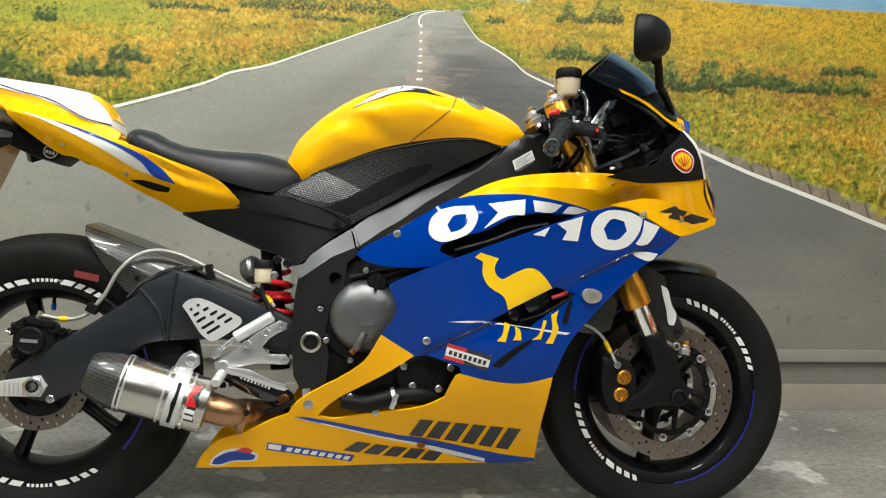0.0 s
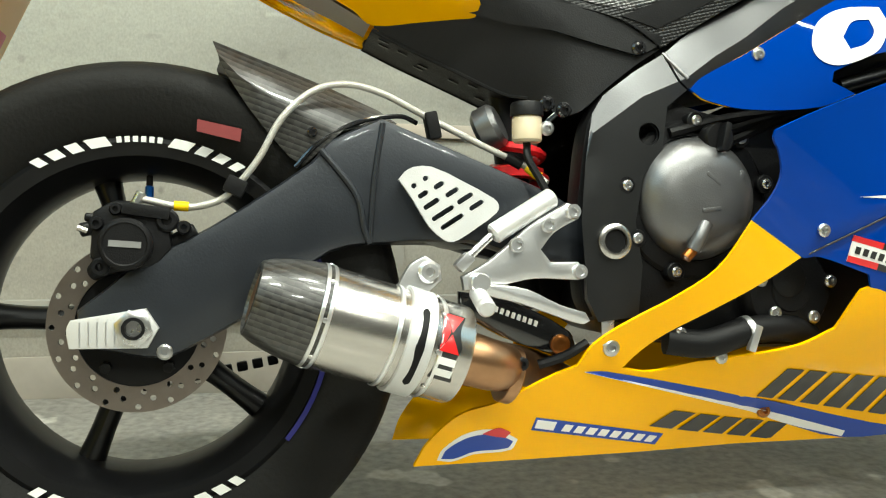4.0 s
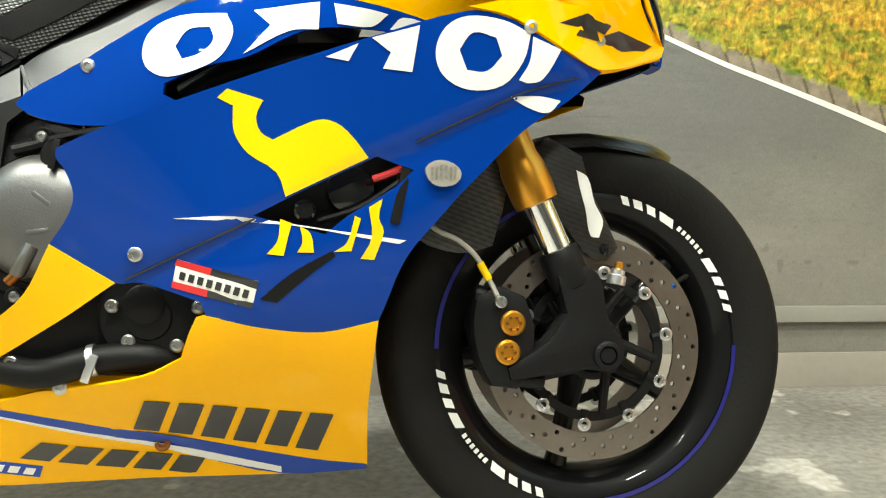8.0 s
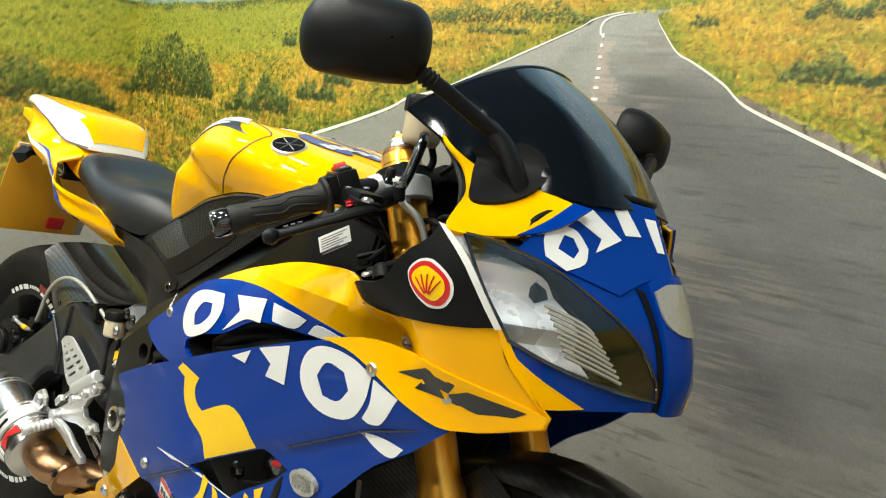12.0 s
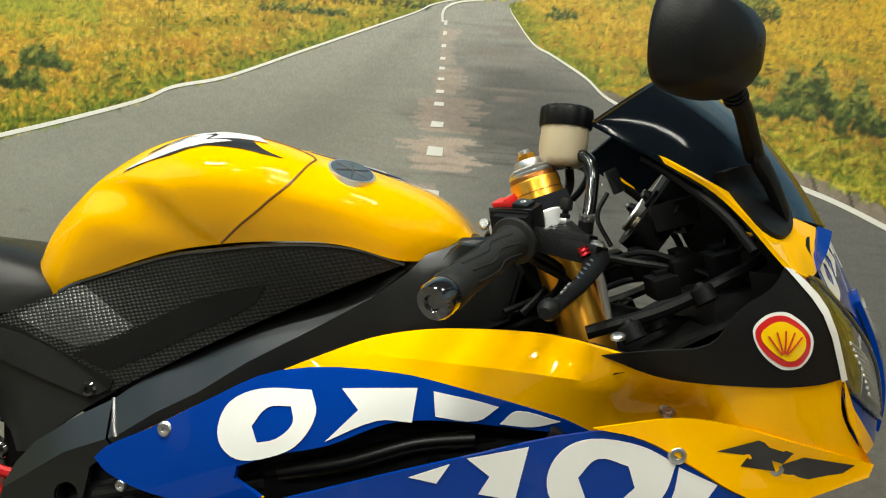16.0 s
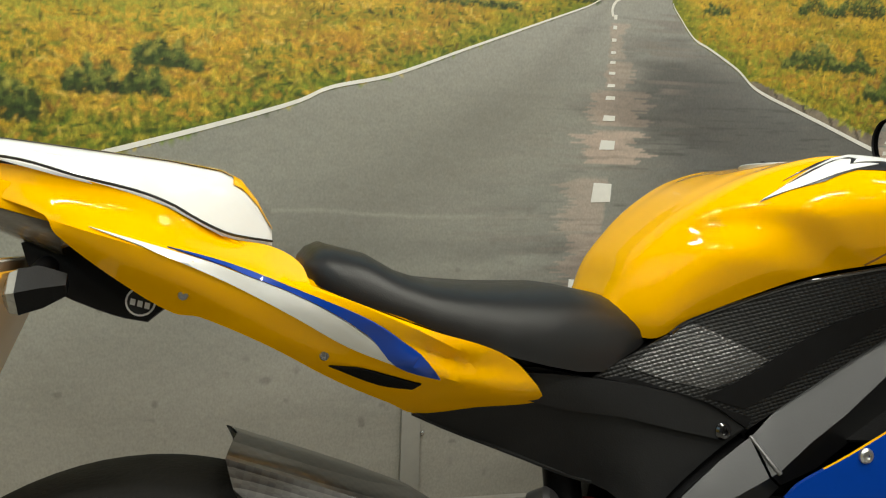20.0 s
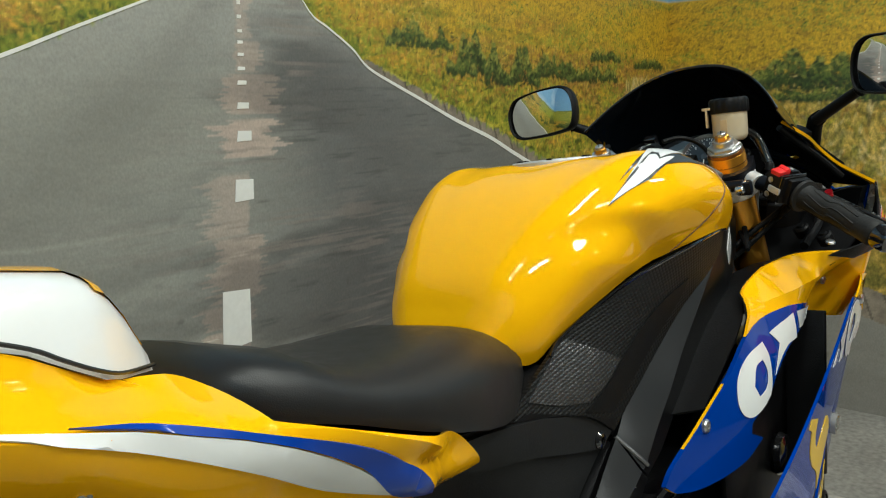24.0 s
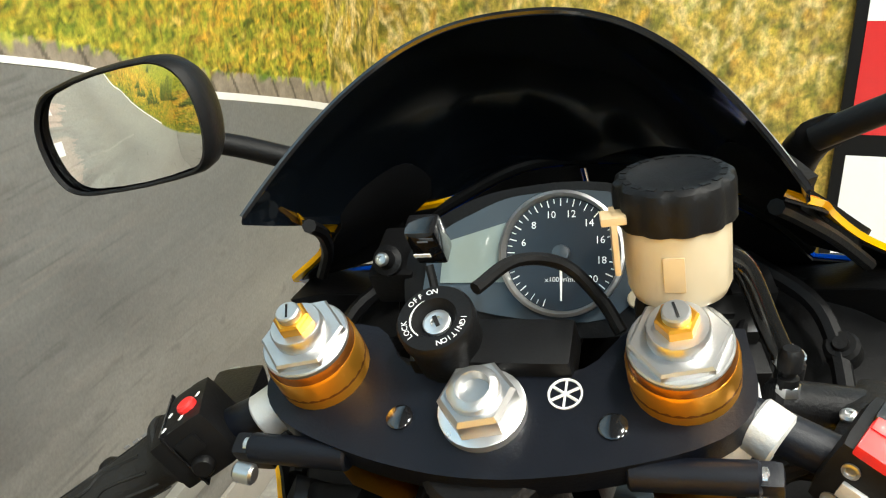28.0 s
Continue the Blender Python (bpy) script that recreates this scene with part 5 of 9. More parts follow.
# -- nose: black side panel, white piping, headlamps, blue and yellow top
panel = part("nose_side_panel", sheet([(1.175, .775), (1.22, .790), (1.262, .800), (1.285, .832), (1.312, .855), (1.321, .872), (1.356, .838), (1.391, .779), (1.364, .772), (1.305, .766), (1.237, .764)], upp, 0.003, 0.018, 0.003), "black_plastic", BIKE, "matt black nose side panel")
decal("piping", [(1.319, .873), (1.329, .870), (1.361, .840), (1.393, .778), (1.387, .776), (1.357, .834)], upp, "white", panel, 0.0045)
decal("badge", [(1.297, .815), (1.304, .827), (1.316, .833), (1.328, .832), (1.347, .818), (1.35, .803), (1.343, .789), (1.333, .785), (1.323, .786), (1.306, .798)], upp, "white_vinyl", panel, 0.0040, 4, 80)
decal("badge", [(1.299, .814), (1.306, .825), (1.316, .830), (1.327, .829), (1.344, .817), (1.347, .803), (1.341, .791), (1.333, .788), (1.324, .789), (1.308, .799)], upp, "red_vinyl", panel, 0.0046, 4, 80)
decal("badge", [(1.304, .812), (1.310, .821), (1.318, .825), (1.326, .824), (1.340, .815), (1.342, .804), (1.336, .795), (1.331, .793), (1.326, .794), (1.312, .802)], upp, "yellow_vinyl", panel, 0.0052, 4, 80)
for k in range(5):
    e = Vector((math.cos(radians(56 + 19 * k)), 0, math.sin(radians(56 + 19 * k))))
    part("badge_ray", tube([Vector(upp(1.3265 + e.x * r, .794 + e.z * r)) + Vector((0, -.0062, 0)) for r in (.004, .014, .024)], .0008, 4, 2), "red_vinyl", panel)
HEADLAMP = [(-.241, .8665), (-.21, .864), (-.15, .846), (-.118, .825), (-.069, .785), (-.042, .742), (-.038, .722), (-.102, .731), (-.169, .75), (-.207, .767), (-.2145, .787), (-.2265, .825)]
FRONT = (1, -0.4, 0.2)
NOSE_SIDE = [(-.246, .868), (-.212, .77), (-.171, .700), (-.1, .706), (0.0, .708), (0.0, .935), (-.05, .938), (-.106, .916), (-.153, .892), (-.182, .863)]
for sgn in (1, -1):
    side = (lambda d: d) if sgn == 1 else flipy
    cowl = part("nose_cowl", side(sheet(NOSE_SIDE, nose, 0.004, 0.02, -0.002, [HEADLAMP], 4, 42, FRONT)), "blue", BIKE, "blue lacquered nose cowl")
    lampo = part("headlamp", side(sheet(HEADLAMP, lambda y, z: (NOSE(abs(y), z) - 0.045 - 0.25 * (0.25 - abs(y)) * 0.4, y, z), 0.003, 0.02, 0.0, (), 4, 42, FRONT)), "black_plastic", BIKE, "headlamp with clear lens")
    part("lens", side(sheet(HEADLAMP, nose, 0.0025, 0.018, 0.001, (), 4, 42, FRONT)), "lens", lampo, "clear lens").visible_shadow = False
    part("yellow_field", side(sheet([(-.2135, .775), (-.2085, .765), (-.196, .748), (-.167, .728), (-.126, .707), (-.150, .703), (-.171, .701)], nose, .0008, .012, .0000, (), 2, 42, FRONT)), "yellow", cowl, "yellow painted field")
    # black strip: the shade of the gap beside the intake, laid on flat
    part("intake_shade", side(sheet([(-.056, .842), (-.046, .838), (-.038, .80), (-.030, .74), (-.027, .708), (-.033, .709), (-.037, .74), (-.045, .80)], nose, .001, .015, .0002, (), 3, 42, FRONT)), "black_plastic", cowl, "black strip for the shaded gap beside the air intake")
    shell = [[Vector((NOSE(abs(q[0]), q[1]) - .001 - d * (.0465 + .1 * (.25 - abs(q[0]))), q[0], q[1])) for q in ring(HEADLAMP, 4)] for d in (0, .5, 1)]
    part("lamp_shell", side(loft(shell, True, False)), "black_plastic", lampo)
    part("lens_rim", side(tube([Vector(nose(q[0], q[1])) + Vector((.0015, 0, 0)) for q in ring(HEADLAMP, 4)] + [Vector(nose(*HEADLAMP[0]))], .0022, 6, 1, False)), "gloss_black", lampo)
    part("reflector", side(sheet([(-.230, .860), (-.15, .838), (-.118, .812), (-.098, .735), (-.169, .754), (-.205, .772), (-.217, .81)], lambda y, z: (NOSE(abs(y), z) - 0.03 - 0.02 * math.sin(z * 60) ** 2, y, z), 0.002, 0.010, 0, (), 4, 42, FRONT)), "reflector", lampo, "bright reflector")
    for k in range(9):
        z = 0.748 + 0.006 * k
        y = -0.118 - 0.002 * k
        part("reflector_rib", side(tube([nose(y - 0.035, z + 0.012), nose(y, z), nose(y + 0.03 - 0.002 * k, z - 0.010)], 0.0022, 6, 3)), "lens_grip", lampo)
    if sgn == 1:
        part("screen_band", sheet([(-.182, .860), (-.153, .890), (-.106, .913), (-.05, .934), (0, .934), (0, .86), (-.04, .85), (-.08, .83), (-.12, .842), (-.15, .85)], nose, 0.0006, 0.02, 0.0, (), 4, 42, FRONT), "blue", cowl)
        for q, h in (([(-.129, .895), (-.150, .881), (-.156, .858), (-.136, .846), (-.112, .857), (-.104, .873), (-.112, .890)], [[(-.128, .884), (-.139, .868), (-.124, .860), (-.115, .870), (-.118, .882)]]), ([(-.110, .904), (-.088, .918), (-.060, .890), (-.096, .871), (-.085, .887)], []), ([(-.062, .930), (-.044, .930), (-.032, .898), (-.053, .896)], []), ([(-.02, .92), (-.004, .92), (-.004, .884), (-.014, .884)], [])):
            part("logo_shape", sheet(q, nose, 0.0006, 0.012, 0.0012, h, 3, 50, FRONT), "white_vinyl", cowl)
for sgn in (1, -1):
    side = (lambda d: d) if sgn == 1 else flipy
    edge_a = [Vector(upp(x, z)) + Vector((.001, -.0045, 0)) for x, z in ((1.390, .779), (1.396, .757), (1.404, .738), (1.422, .715), (1.440, .694))]
    edge_b = [Vector(nose(y, z)) for y, z in ((-.210, .778), (-.203, .760), (-.194, .742), (-.182, .722), (-.170, .704))]
    part("joint_strip", side(loft([edge_a, edge_b, [p - Vector((.004, 0, 0)) for p in edge_b], [p + Vector((0, .004, 0)) for p in edge_a]], False, False)), "yellow", BIKE)
    edge_a = [Vector(upp(x, z)) + Vector((0, -.002, 0)) for x, z in ((1.326, .871), (1.345, .856), (1.360, .839), (1.375, .812), (1.391, .780))]
    edge_b = [Vector(nose(y, z)) for y, z in ((-.241, .866), (-.234, .850), (-.227, .828), (-.220, .804), (-.2135, .782))]
    part("lens_seal", side(loft([edge_a, edge_b, [p - Vector((.004, 0, 0)) for p in edge_b], [p + Vector((0, .004, 0)) for p in edge_a]], False, False)), "reflector", BIKE)
part("intake_centre", sheet([(-.044, .846), (-.02, .858), (.02, .858), (.044, .846), (.036, .80), (.028, .74), (.025, .706), (-.025, .706), (-.028, .74), (-.036, .80)], nose, .014, .012, .006, (), 3, 42, (1, 0, 0)), "blue", BIKE, "blue air intake centre piece")
part("centre_lamp", sheet([(-.038, .838), (-.016, .848), (.016, .848), (.038, .838), (.030, .806), (0, .794), (-.030, .806)], nose, 0.010, 0.015, 0.0085, (), 4, 60, (1, 0, 0)), "lens_grip", BIKE, "clear centre position lamp")

# -- windscreen: a dark double-bubble shell
rows_s = []
SB = curve([(1.148, -.162, 1.001), (1.19, -.163, .982), (1.25, -.168, .957), (1.305, -.160, .936), (1.36, -.130, .926), (1.402, -.085, .924), (1.420, 0, .930)], 6)
SB = SB + [Vector((p.x, -p.y, p.z)) for p in reversed(SB[:-1])]
NS, NV = 41, 12


def screen_base(s):
    k = s * (len(SB) - 1)
    i = min(int(k), len(SB) - 2)
    return SB[i].lerp(SB[i + 1], k - i)


for i in range(NS):
    s = i / (NS - 1)
    a = 2 * s - 1
    a = math.copysign(abs(a) ** .85, a)
    top = Vector((1.243 - .095 * abs(a) ** 2.4, .162 * a, 1.091 - .088 * abs(a) ** 2.4))
    bot = screen_base(s)
    out_n = Vector((.62, .35 * a, .70)).normalized()
    rows_s.append([bot.lerp(top, j / (NV - 1)) + out_n * (.075 * (top - bot).length * math.sin(math.pi * j / (NV - 1))) for j in range(NV)])
outer = [p for r in rows_s for p in r]
inner = [p + Vector((-0.0022, 0, -0.0022)) for p in outer]
K0 = NS * NV
fs = []
for i in range(NS - 1):
    for j in range(NV - 1):
        q = (i * NV + j, i * NV + j + 1, (i + 1) * NV + j + 1, (i + 1) * NV + j)
        fs += [q, tuple(k + K0 for k in reversed(q))]
rim_i = [i * NV for i in range(NS)] + [(NS - 1) * NV + j for j in range(1, NV)] + [i * NV + NV - 1 for i in range(NS - 2, -1, -1)] + [j for j in range(NV - 2, 0, -1)]
fs += [(rim_i[k], rim_i[k - 1], rim_i[k - 1] + K0, rim_i[k] + K0) for k in range(len(rim_i))]
screen = part("windscreen", (outer + inner, fs), "screen", BIKE, "dark tinted windscreen")
part("screen_edge", tube([rows_s[i][NV - 1] for i in range(NS)], 0.0022, 6, 2), "gloss_black", screen)

# -- fuel tank
TZ = [(.497, .80), (.505, .822), (.517, .850), (.56, .893), (.605, .926), (.656, .954), (.70, .968), (.735, .973), (.80, .969), (.86, .956), (.915, .944), (.975, .926), (1.01, .904), (1.027, .880)]
TW = [(.497, .060), (.52, .085), (.56, .112), (.6, .134), (.65, .154), (.7, .170), (.75, .182), (.8, .188), (.85, .186), (.9, .173), (.95, .152), (1.0, .118), (1.027, .085)]
TWB = [(.497, .055), (.52, .072), (.56, .090), (.65, .116), (.7, .127), (.76, .143), (.82, .158), (.88, .162), (.92, .157), (.96, .140), (1.0, .108), (1.027, .08)]
TB = [(.497, .770), (.54, .757), (.564, .770), (.587, .783), (.644, .805), (.702, .824), (.763, .837), (.818, .846), (.876, .852), (.917, .850), (.961, .842), (1.0, .850), (1.027, .866)]


def flowing(table, n=8):
    """A table drawn smoothly through its places."""
    line = sorted((p.x, p.y) for p in curve([(u, v, 0) for u, v in table], n))
    return np.array([p[0] for p in line]), np.array([p[1] for p in line])


TZ, TW, TWB, TB = flowing(TZ), flowing(TW), flowing(TWB), flowing(TB)
RIBS = [0, .18, .36, .52, .66, .82, 1.0]
# how much of each of the seven cross-section places counts at 161 steps from ridge to edge
SHARE = np.stack([np.interp(np.linspace(0, 1, 161), *flowing([(r, float(i == k)) for i, r in enumerate(RIBS)])) for k in range(7)], 1)
LIP = flowing([(.50, .24), (.547, .325), (.593, .425), (.62, .475), (.65, .55), (.68, .63), (.705, .73), (.735, .88), (.78, 1.05)])
LOWER = flowing([(.50, .36), (.56, .50), (.593, .60), (.64, .75), (.69, .90), (.712, .975), (.78, 1.2)])


def ease(k):
    k = min(1.0, max(0.0, k))
    return k * k * (3 - 2 * k)


def tank(x, a):
    """a from -1 (right lower edge) over 0 (ridge) to 1 (left lower edge)."""
    zt, w, wb, zb = np.interp(x, *TZ), np.interp(x, *TW), np.interp(x, *TWB), np.interp(x, *TB)
    h = zt - zb
    dip = 0.006 * math.exp(-((x - 0.74) / 0.1) ** 2)
    i = min(159, int(abs(a) * 160))
    share = SHARE[i] + (SHARE[i + 1] - SHARE[i]) * (abs(a) * 160 - i)
    f = ease((x - .80) / .08)
    ys = share @ np.array((0, (.42 - .08 * f) * w, (.76 - .12 * f) * w, (.95 - .08 * f) * w, w, (w + wb) / 2 + .004, wb))
    zs = share @ np.array((zt - dip, zt - dip * .6 - .01 * h, zt - (.10 - .03 * f) * h, zt - (.32 - .10 * f) * h, zt - .52 * h, zt - .78 * h, zb))
    return (x, math.copysign(ys, a) if a else 0.0, zs)


def smooth_tank(x, a):
    p = Vector((0, 0, 0))
    for dx, da in ((0, 0), (.010, 0), (-.010, 0), (0, .03), (0, -.03)):
        p += Vector(tank(min(max(x + dx, .497), 1.027), max(-1, min(1, a + da))))
    p /= 5
    line = np.interp(x, (.52, .57, .67, .75, .85), (.21, .23, .29, .28, .32))
    up = .0050 * math.tanh((abs(a) - line) / .06) * math.exp(-((x - .72) / .17) ** 2)
    # knee recess: a valley that runs forwards and down between a sharp lip and a soft crease
    lip, crease = np.interp(x, *LIP), np.interp(x, *LOWER)
    k, deep = (abs(a) - lip) / (crease - lip), ease((x - .54) / .10) * (1 - ease((x - .67) / .10))
    hollow = deep * (.012 * ease((k + .20) / .60) * (1 - ease((k - .30) / 1.0)) - .0012 * math.exp(-(((abs(a) - lip + .10) / .09) ** 2)))
    return Vector((x, p.y - math.copysign(hollow, a if a else 1) * min(1, abs(a) * 3), p.z + up))


ts = [.497, .502, .51, .522, .54, .56, .585, .61, .64, .67, .70, .735, .77, .80, .83, .86, .89, .92, .95, .975, .995, 1.01, 1.02, 1.027]
tank_x = sorted(p + (q - p) * k / 3 for p, q in zip(ts, ts[1:]) for k in range(3)) + [ts[-1]]
tank_ob = part("fuel_tank", loft([[smooth_tank(x, a / 64) for a in range(-64, 65)] for x in tank_x]), "yellow", BIKE, "yellow lacquered fuel tank")


def on_tank(x, a):
    return smooth_tank(x, a)


UP = (0, -0.3, 1)
decal("blue_field", [(.893, .20), (.915, .12), (.934, .06), (.928, -.01), (.912, -.083), (.936, -.167), (.912, -.283), (.892, -.317), (.852, -.25), (.838, -.19), (.818, -.09), (.828, .03), (.86, .14)], on_tank, "blue_vinyl", tank_ob, 0.0018, 4, 60, UP)
for k in range(5):
    a0 = .125 - .082 * k
    sag = .010 * (1 - abs(k - 2) / 2)
    decal("logo_shape", [(.915 - sag, a0), (.922 - sag, a0 - .058), (.897 - sag, a0 - .062), (.892 - sag, a0 - .004)], on_tank, "white_vinyl", tank_ob, 0.0028, 1, 50, UP)
decal("emblem_shape", [(.882, .0), (.886, -.018), (.864, -.045), (.866, -.09), (.848, -.12), (.826, -.14), (.818, -.10), (.838, -.055), (.856, -.02)], on_tank, "yellow_vinyl", tank_ob, 0.0028, 3, 60, UP)
WING_DARK = [(.668, -.452), (.735, -.374), (.750, -.386), (.746, -.410), (.772, -.404), (.790, -.402), (.803, -.440), (.830, -.488), (.785, -.462), (.740, -.456), (.700, -.490), (.636, -.482)]
WING_SPUR = [(.664, -.434), (.706, -.392), (.738, -.362), (.750, -.372), (.712, -.400)]
WING_FORE = [(.775, -.302), (.806, -.397), (.772, -.403), (.740, -.420), (.749, -.391), (.742, -.376), (.700, -.418), (.664, -.454), (.722, -.384)]
WING_AFT = [(.640, -.478), (.690, -.438), (.730, -.392), (.741, -.397), (.735, -.428), (.756, -.420), (.768, -.424), (.752, -.440), (.715, -.468), (.68, -.486)]
for q, m, h in ((WING_DARK, "black_vinyl", .0012), (WING_FORE, "white_vinyl", .0020), (WING_AFT, "white_vinyl", .0020), (WING_SPUR, "black_vinyl", .0012)):
    decal("wing_mark", q, on_tank, m, tank_ob, h, 2, 40, UP)
# round tank badge on the shoulder, both sides
for sgn in (1, -1):
    c = on_tank(.898, -.475 * sgn)
    e = (on_tank(.908, -.475 * sgn) - on_tank(.888, -.475 * sgn)).cross(on_tank(.898, -.43 * sgn) - on_tank(.898, -.52 * sgn)).normalized()
    e = e if e.z > 0 else -e
    badge = part("tank_badge", turned([(.0262, -.006), (.0262, .0006), (.0250, .0012), (.0240, .0012), (0, .0008)], c, e, 32), "alu", tank_ob, "round metal badge")
    part("badge_field", turned([(.0238, -.002), (.0238, .0016), (0, .0018)], c, e, 32), "gloss_black", tank_ob)
    u = e.orthogonal().normalized()
    for k in range(3):
        w = Matrix.Rotation(k * math.pi / 3, 3, e) @ u
        part("badge_bar", tube([c + e * 0.0016 - w * .020, c + e * 0.0016 + w * .020], 0.0010, 6, 1), "clutch", tank_ob)
# seam line on the tank cover
for sgn in (1, -1):
    part("cover_seam", tube([on_tank(q.x, q.y * sgn) for q in curve([(.762, -.99, 0), (.788, -.88, 0), (.818, -.76, 0), (.846, -.62, 0), (.858, -.48, 0), (.857, -.44, 0), (.846, -.40, 0), (.825, -.36, 0), (.79, -.33, 0)], 8)], 0.0014, 6, 1), "seam", tank_ob)
fore, aft = smooth_tank(.764 + .05, 0), smooth_tank(.764 - .05, 0)
capn = Vector((aft.z - fore.z, 0, .1)).normalized()
capc = (fore + aft) / 2 - capn * .0025
cap = part("filler_cap", turned([(.054, 0), (.054, .0055), (.0525, .007), (.0415, .0075), (.0405, .0063), (.0375, .0063), (.036, .0078), (.024, .0080), (.0225, .0072), (.012, .0072), (.010, .0082), (0, .0082)], capc, capn, 40), "alu_matt", tank_ob, "round brushed aluminium filler cap")
for k in range(6):
    a = k * math.pi / 3 + 0.4
    part("cap_bolt", turned([(.004, 0), (.004, .002), (.0025, .003), (0, .002)], capc + Vector((0, 1, 0)).cross(capn) * .0465 * math.cos(a) + Vector((0, 1, 0)) * .0465 * math.sin(a) + capn * .0062, capn, 10), "cast_black", tank_ob)

# -- side cover under the tank and main frame
PAD = [(.462, .724), (.551, .767), (.575, .781), (.635, .803), (.695, .823), (.758, .836), (.815, .846), (.875, .852), (.918, .851), (.964, .84), (.897, .807), (.82, .768), (.738, .722), (.638, .662), (.581, .696)]
PADF = Field([(.462, .724, .10), (.526, .729, .104), (.585, .79, .098), (.7, .82, .128), (.82, .84, .155), (.92, .845, .152), (.964, .84, .135), (.82, .78, .135), (.64, .665, .118), (.738, .73, .126), (.6, .74, .116)])
SPAR = [(.643, .655), (.681, .687), (.758, .737), (.82, .768), (.897, .807), (.964, .84), (1.016, .875), (1.06, .880), (1.09, .845), (1.08, .79), (1.03, .765), (.946, .745), (.858, .705), (.767, .655), (.708, .62), (.663, .606)]
PLATE = [(.640, .6535), (.599, .629), (.555, .596), (.538, .572), (.531, .550), (.525, .510), (.519, .437), (.526, .342), (.540, .314), (.593, .320), (.599, .382), (.590, .437), (.601, .493), (.627, .529), (.634, .582), (.661, .604)]
BEND = [(.518, .42), (.523, .457), (.533, .545), (.557, .562), (.600, .593), (.662, .620), (.703, .650), (.748, .677), (.80, .716), (.87, .760), (.93, .800), (.985, .845)]
BENDV = [Vector(q) for q in BEND]
SPAR_BEVEL = SPAR[:6] + [(.985, .853)] + [BEND[10], BEND[9], BEND[8], BEND[7], BEND[6], BEND[5], (.652, .6157)]
SPAR_FLANK = [(.652, .6157)] + BEND[5:11] + [(.985, .853)] + SPAR[6:]
PLATE_BEVEL = PLATE[:4] + [(.5325, .553)] + [(.534, .5457), BEND[3], BEND[4], (.649, .6143)]
PLATE_FLANK = [(.649, .6143), BEND[4], BEND[3], (.534, .5457), (.5325, .553)] + PLATE[4:]


def frame_side(x, z):
    """Cast frame: a flat flank with a wide bevel above the bend line."""
    q = Vector((x, z))
    best, over = 9.0, 0.0
    for a, b in zip(BENDV, BENDV[1:]):
        e = b - a
        k = min(1, max(0, (q - a).dot(e) / e.length_squared))
        g = (q - a - e * k).length
        if g < best:
            best, over = g, e.x * (q.y - a.y) - e.y * (q.x - a.x)
    flank = lerp(x, [(.66, .142), (.75, .137), (.90, .131), (.98, .131), (1.09, .104)])
    return (x, -flank + (.60 * best if over > 0 else 0), z)


# subframe: flanks lean in towards a narrow floor
SUBLOW = [(.275, .682), (.32, .661), (.382, .635), (.443, .609), (.475, .600), (.498, .590), (.535, .578)]
SUB = [(.277, .692), (.367, .736), (.452, .724), (.581, .697), (.640, .662), (.604, .638), (.564, .606), (.535, .580), (.512, .572), (.490, .592), (.443, .610), (.382, .636), (.32, .662), (.277, .684)]


def sub_side(x, z):
    foot = lerp(x, [(.44, .050), (.49, .075), (.53, .104), (.64, .112)])
    return (x, -foot - (.103 - foot if foot < .103 else 0) * min(1, max(0, z - lerp(x, SUBLOW)) / .10), z)


def pad_side(x, z):
    return (x, -PADF(x, z), z)


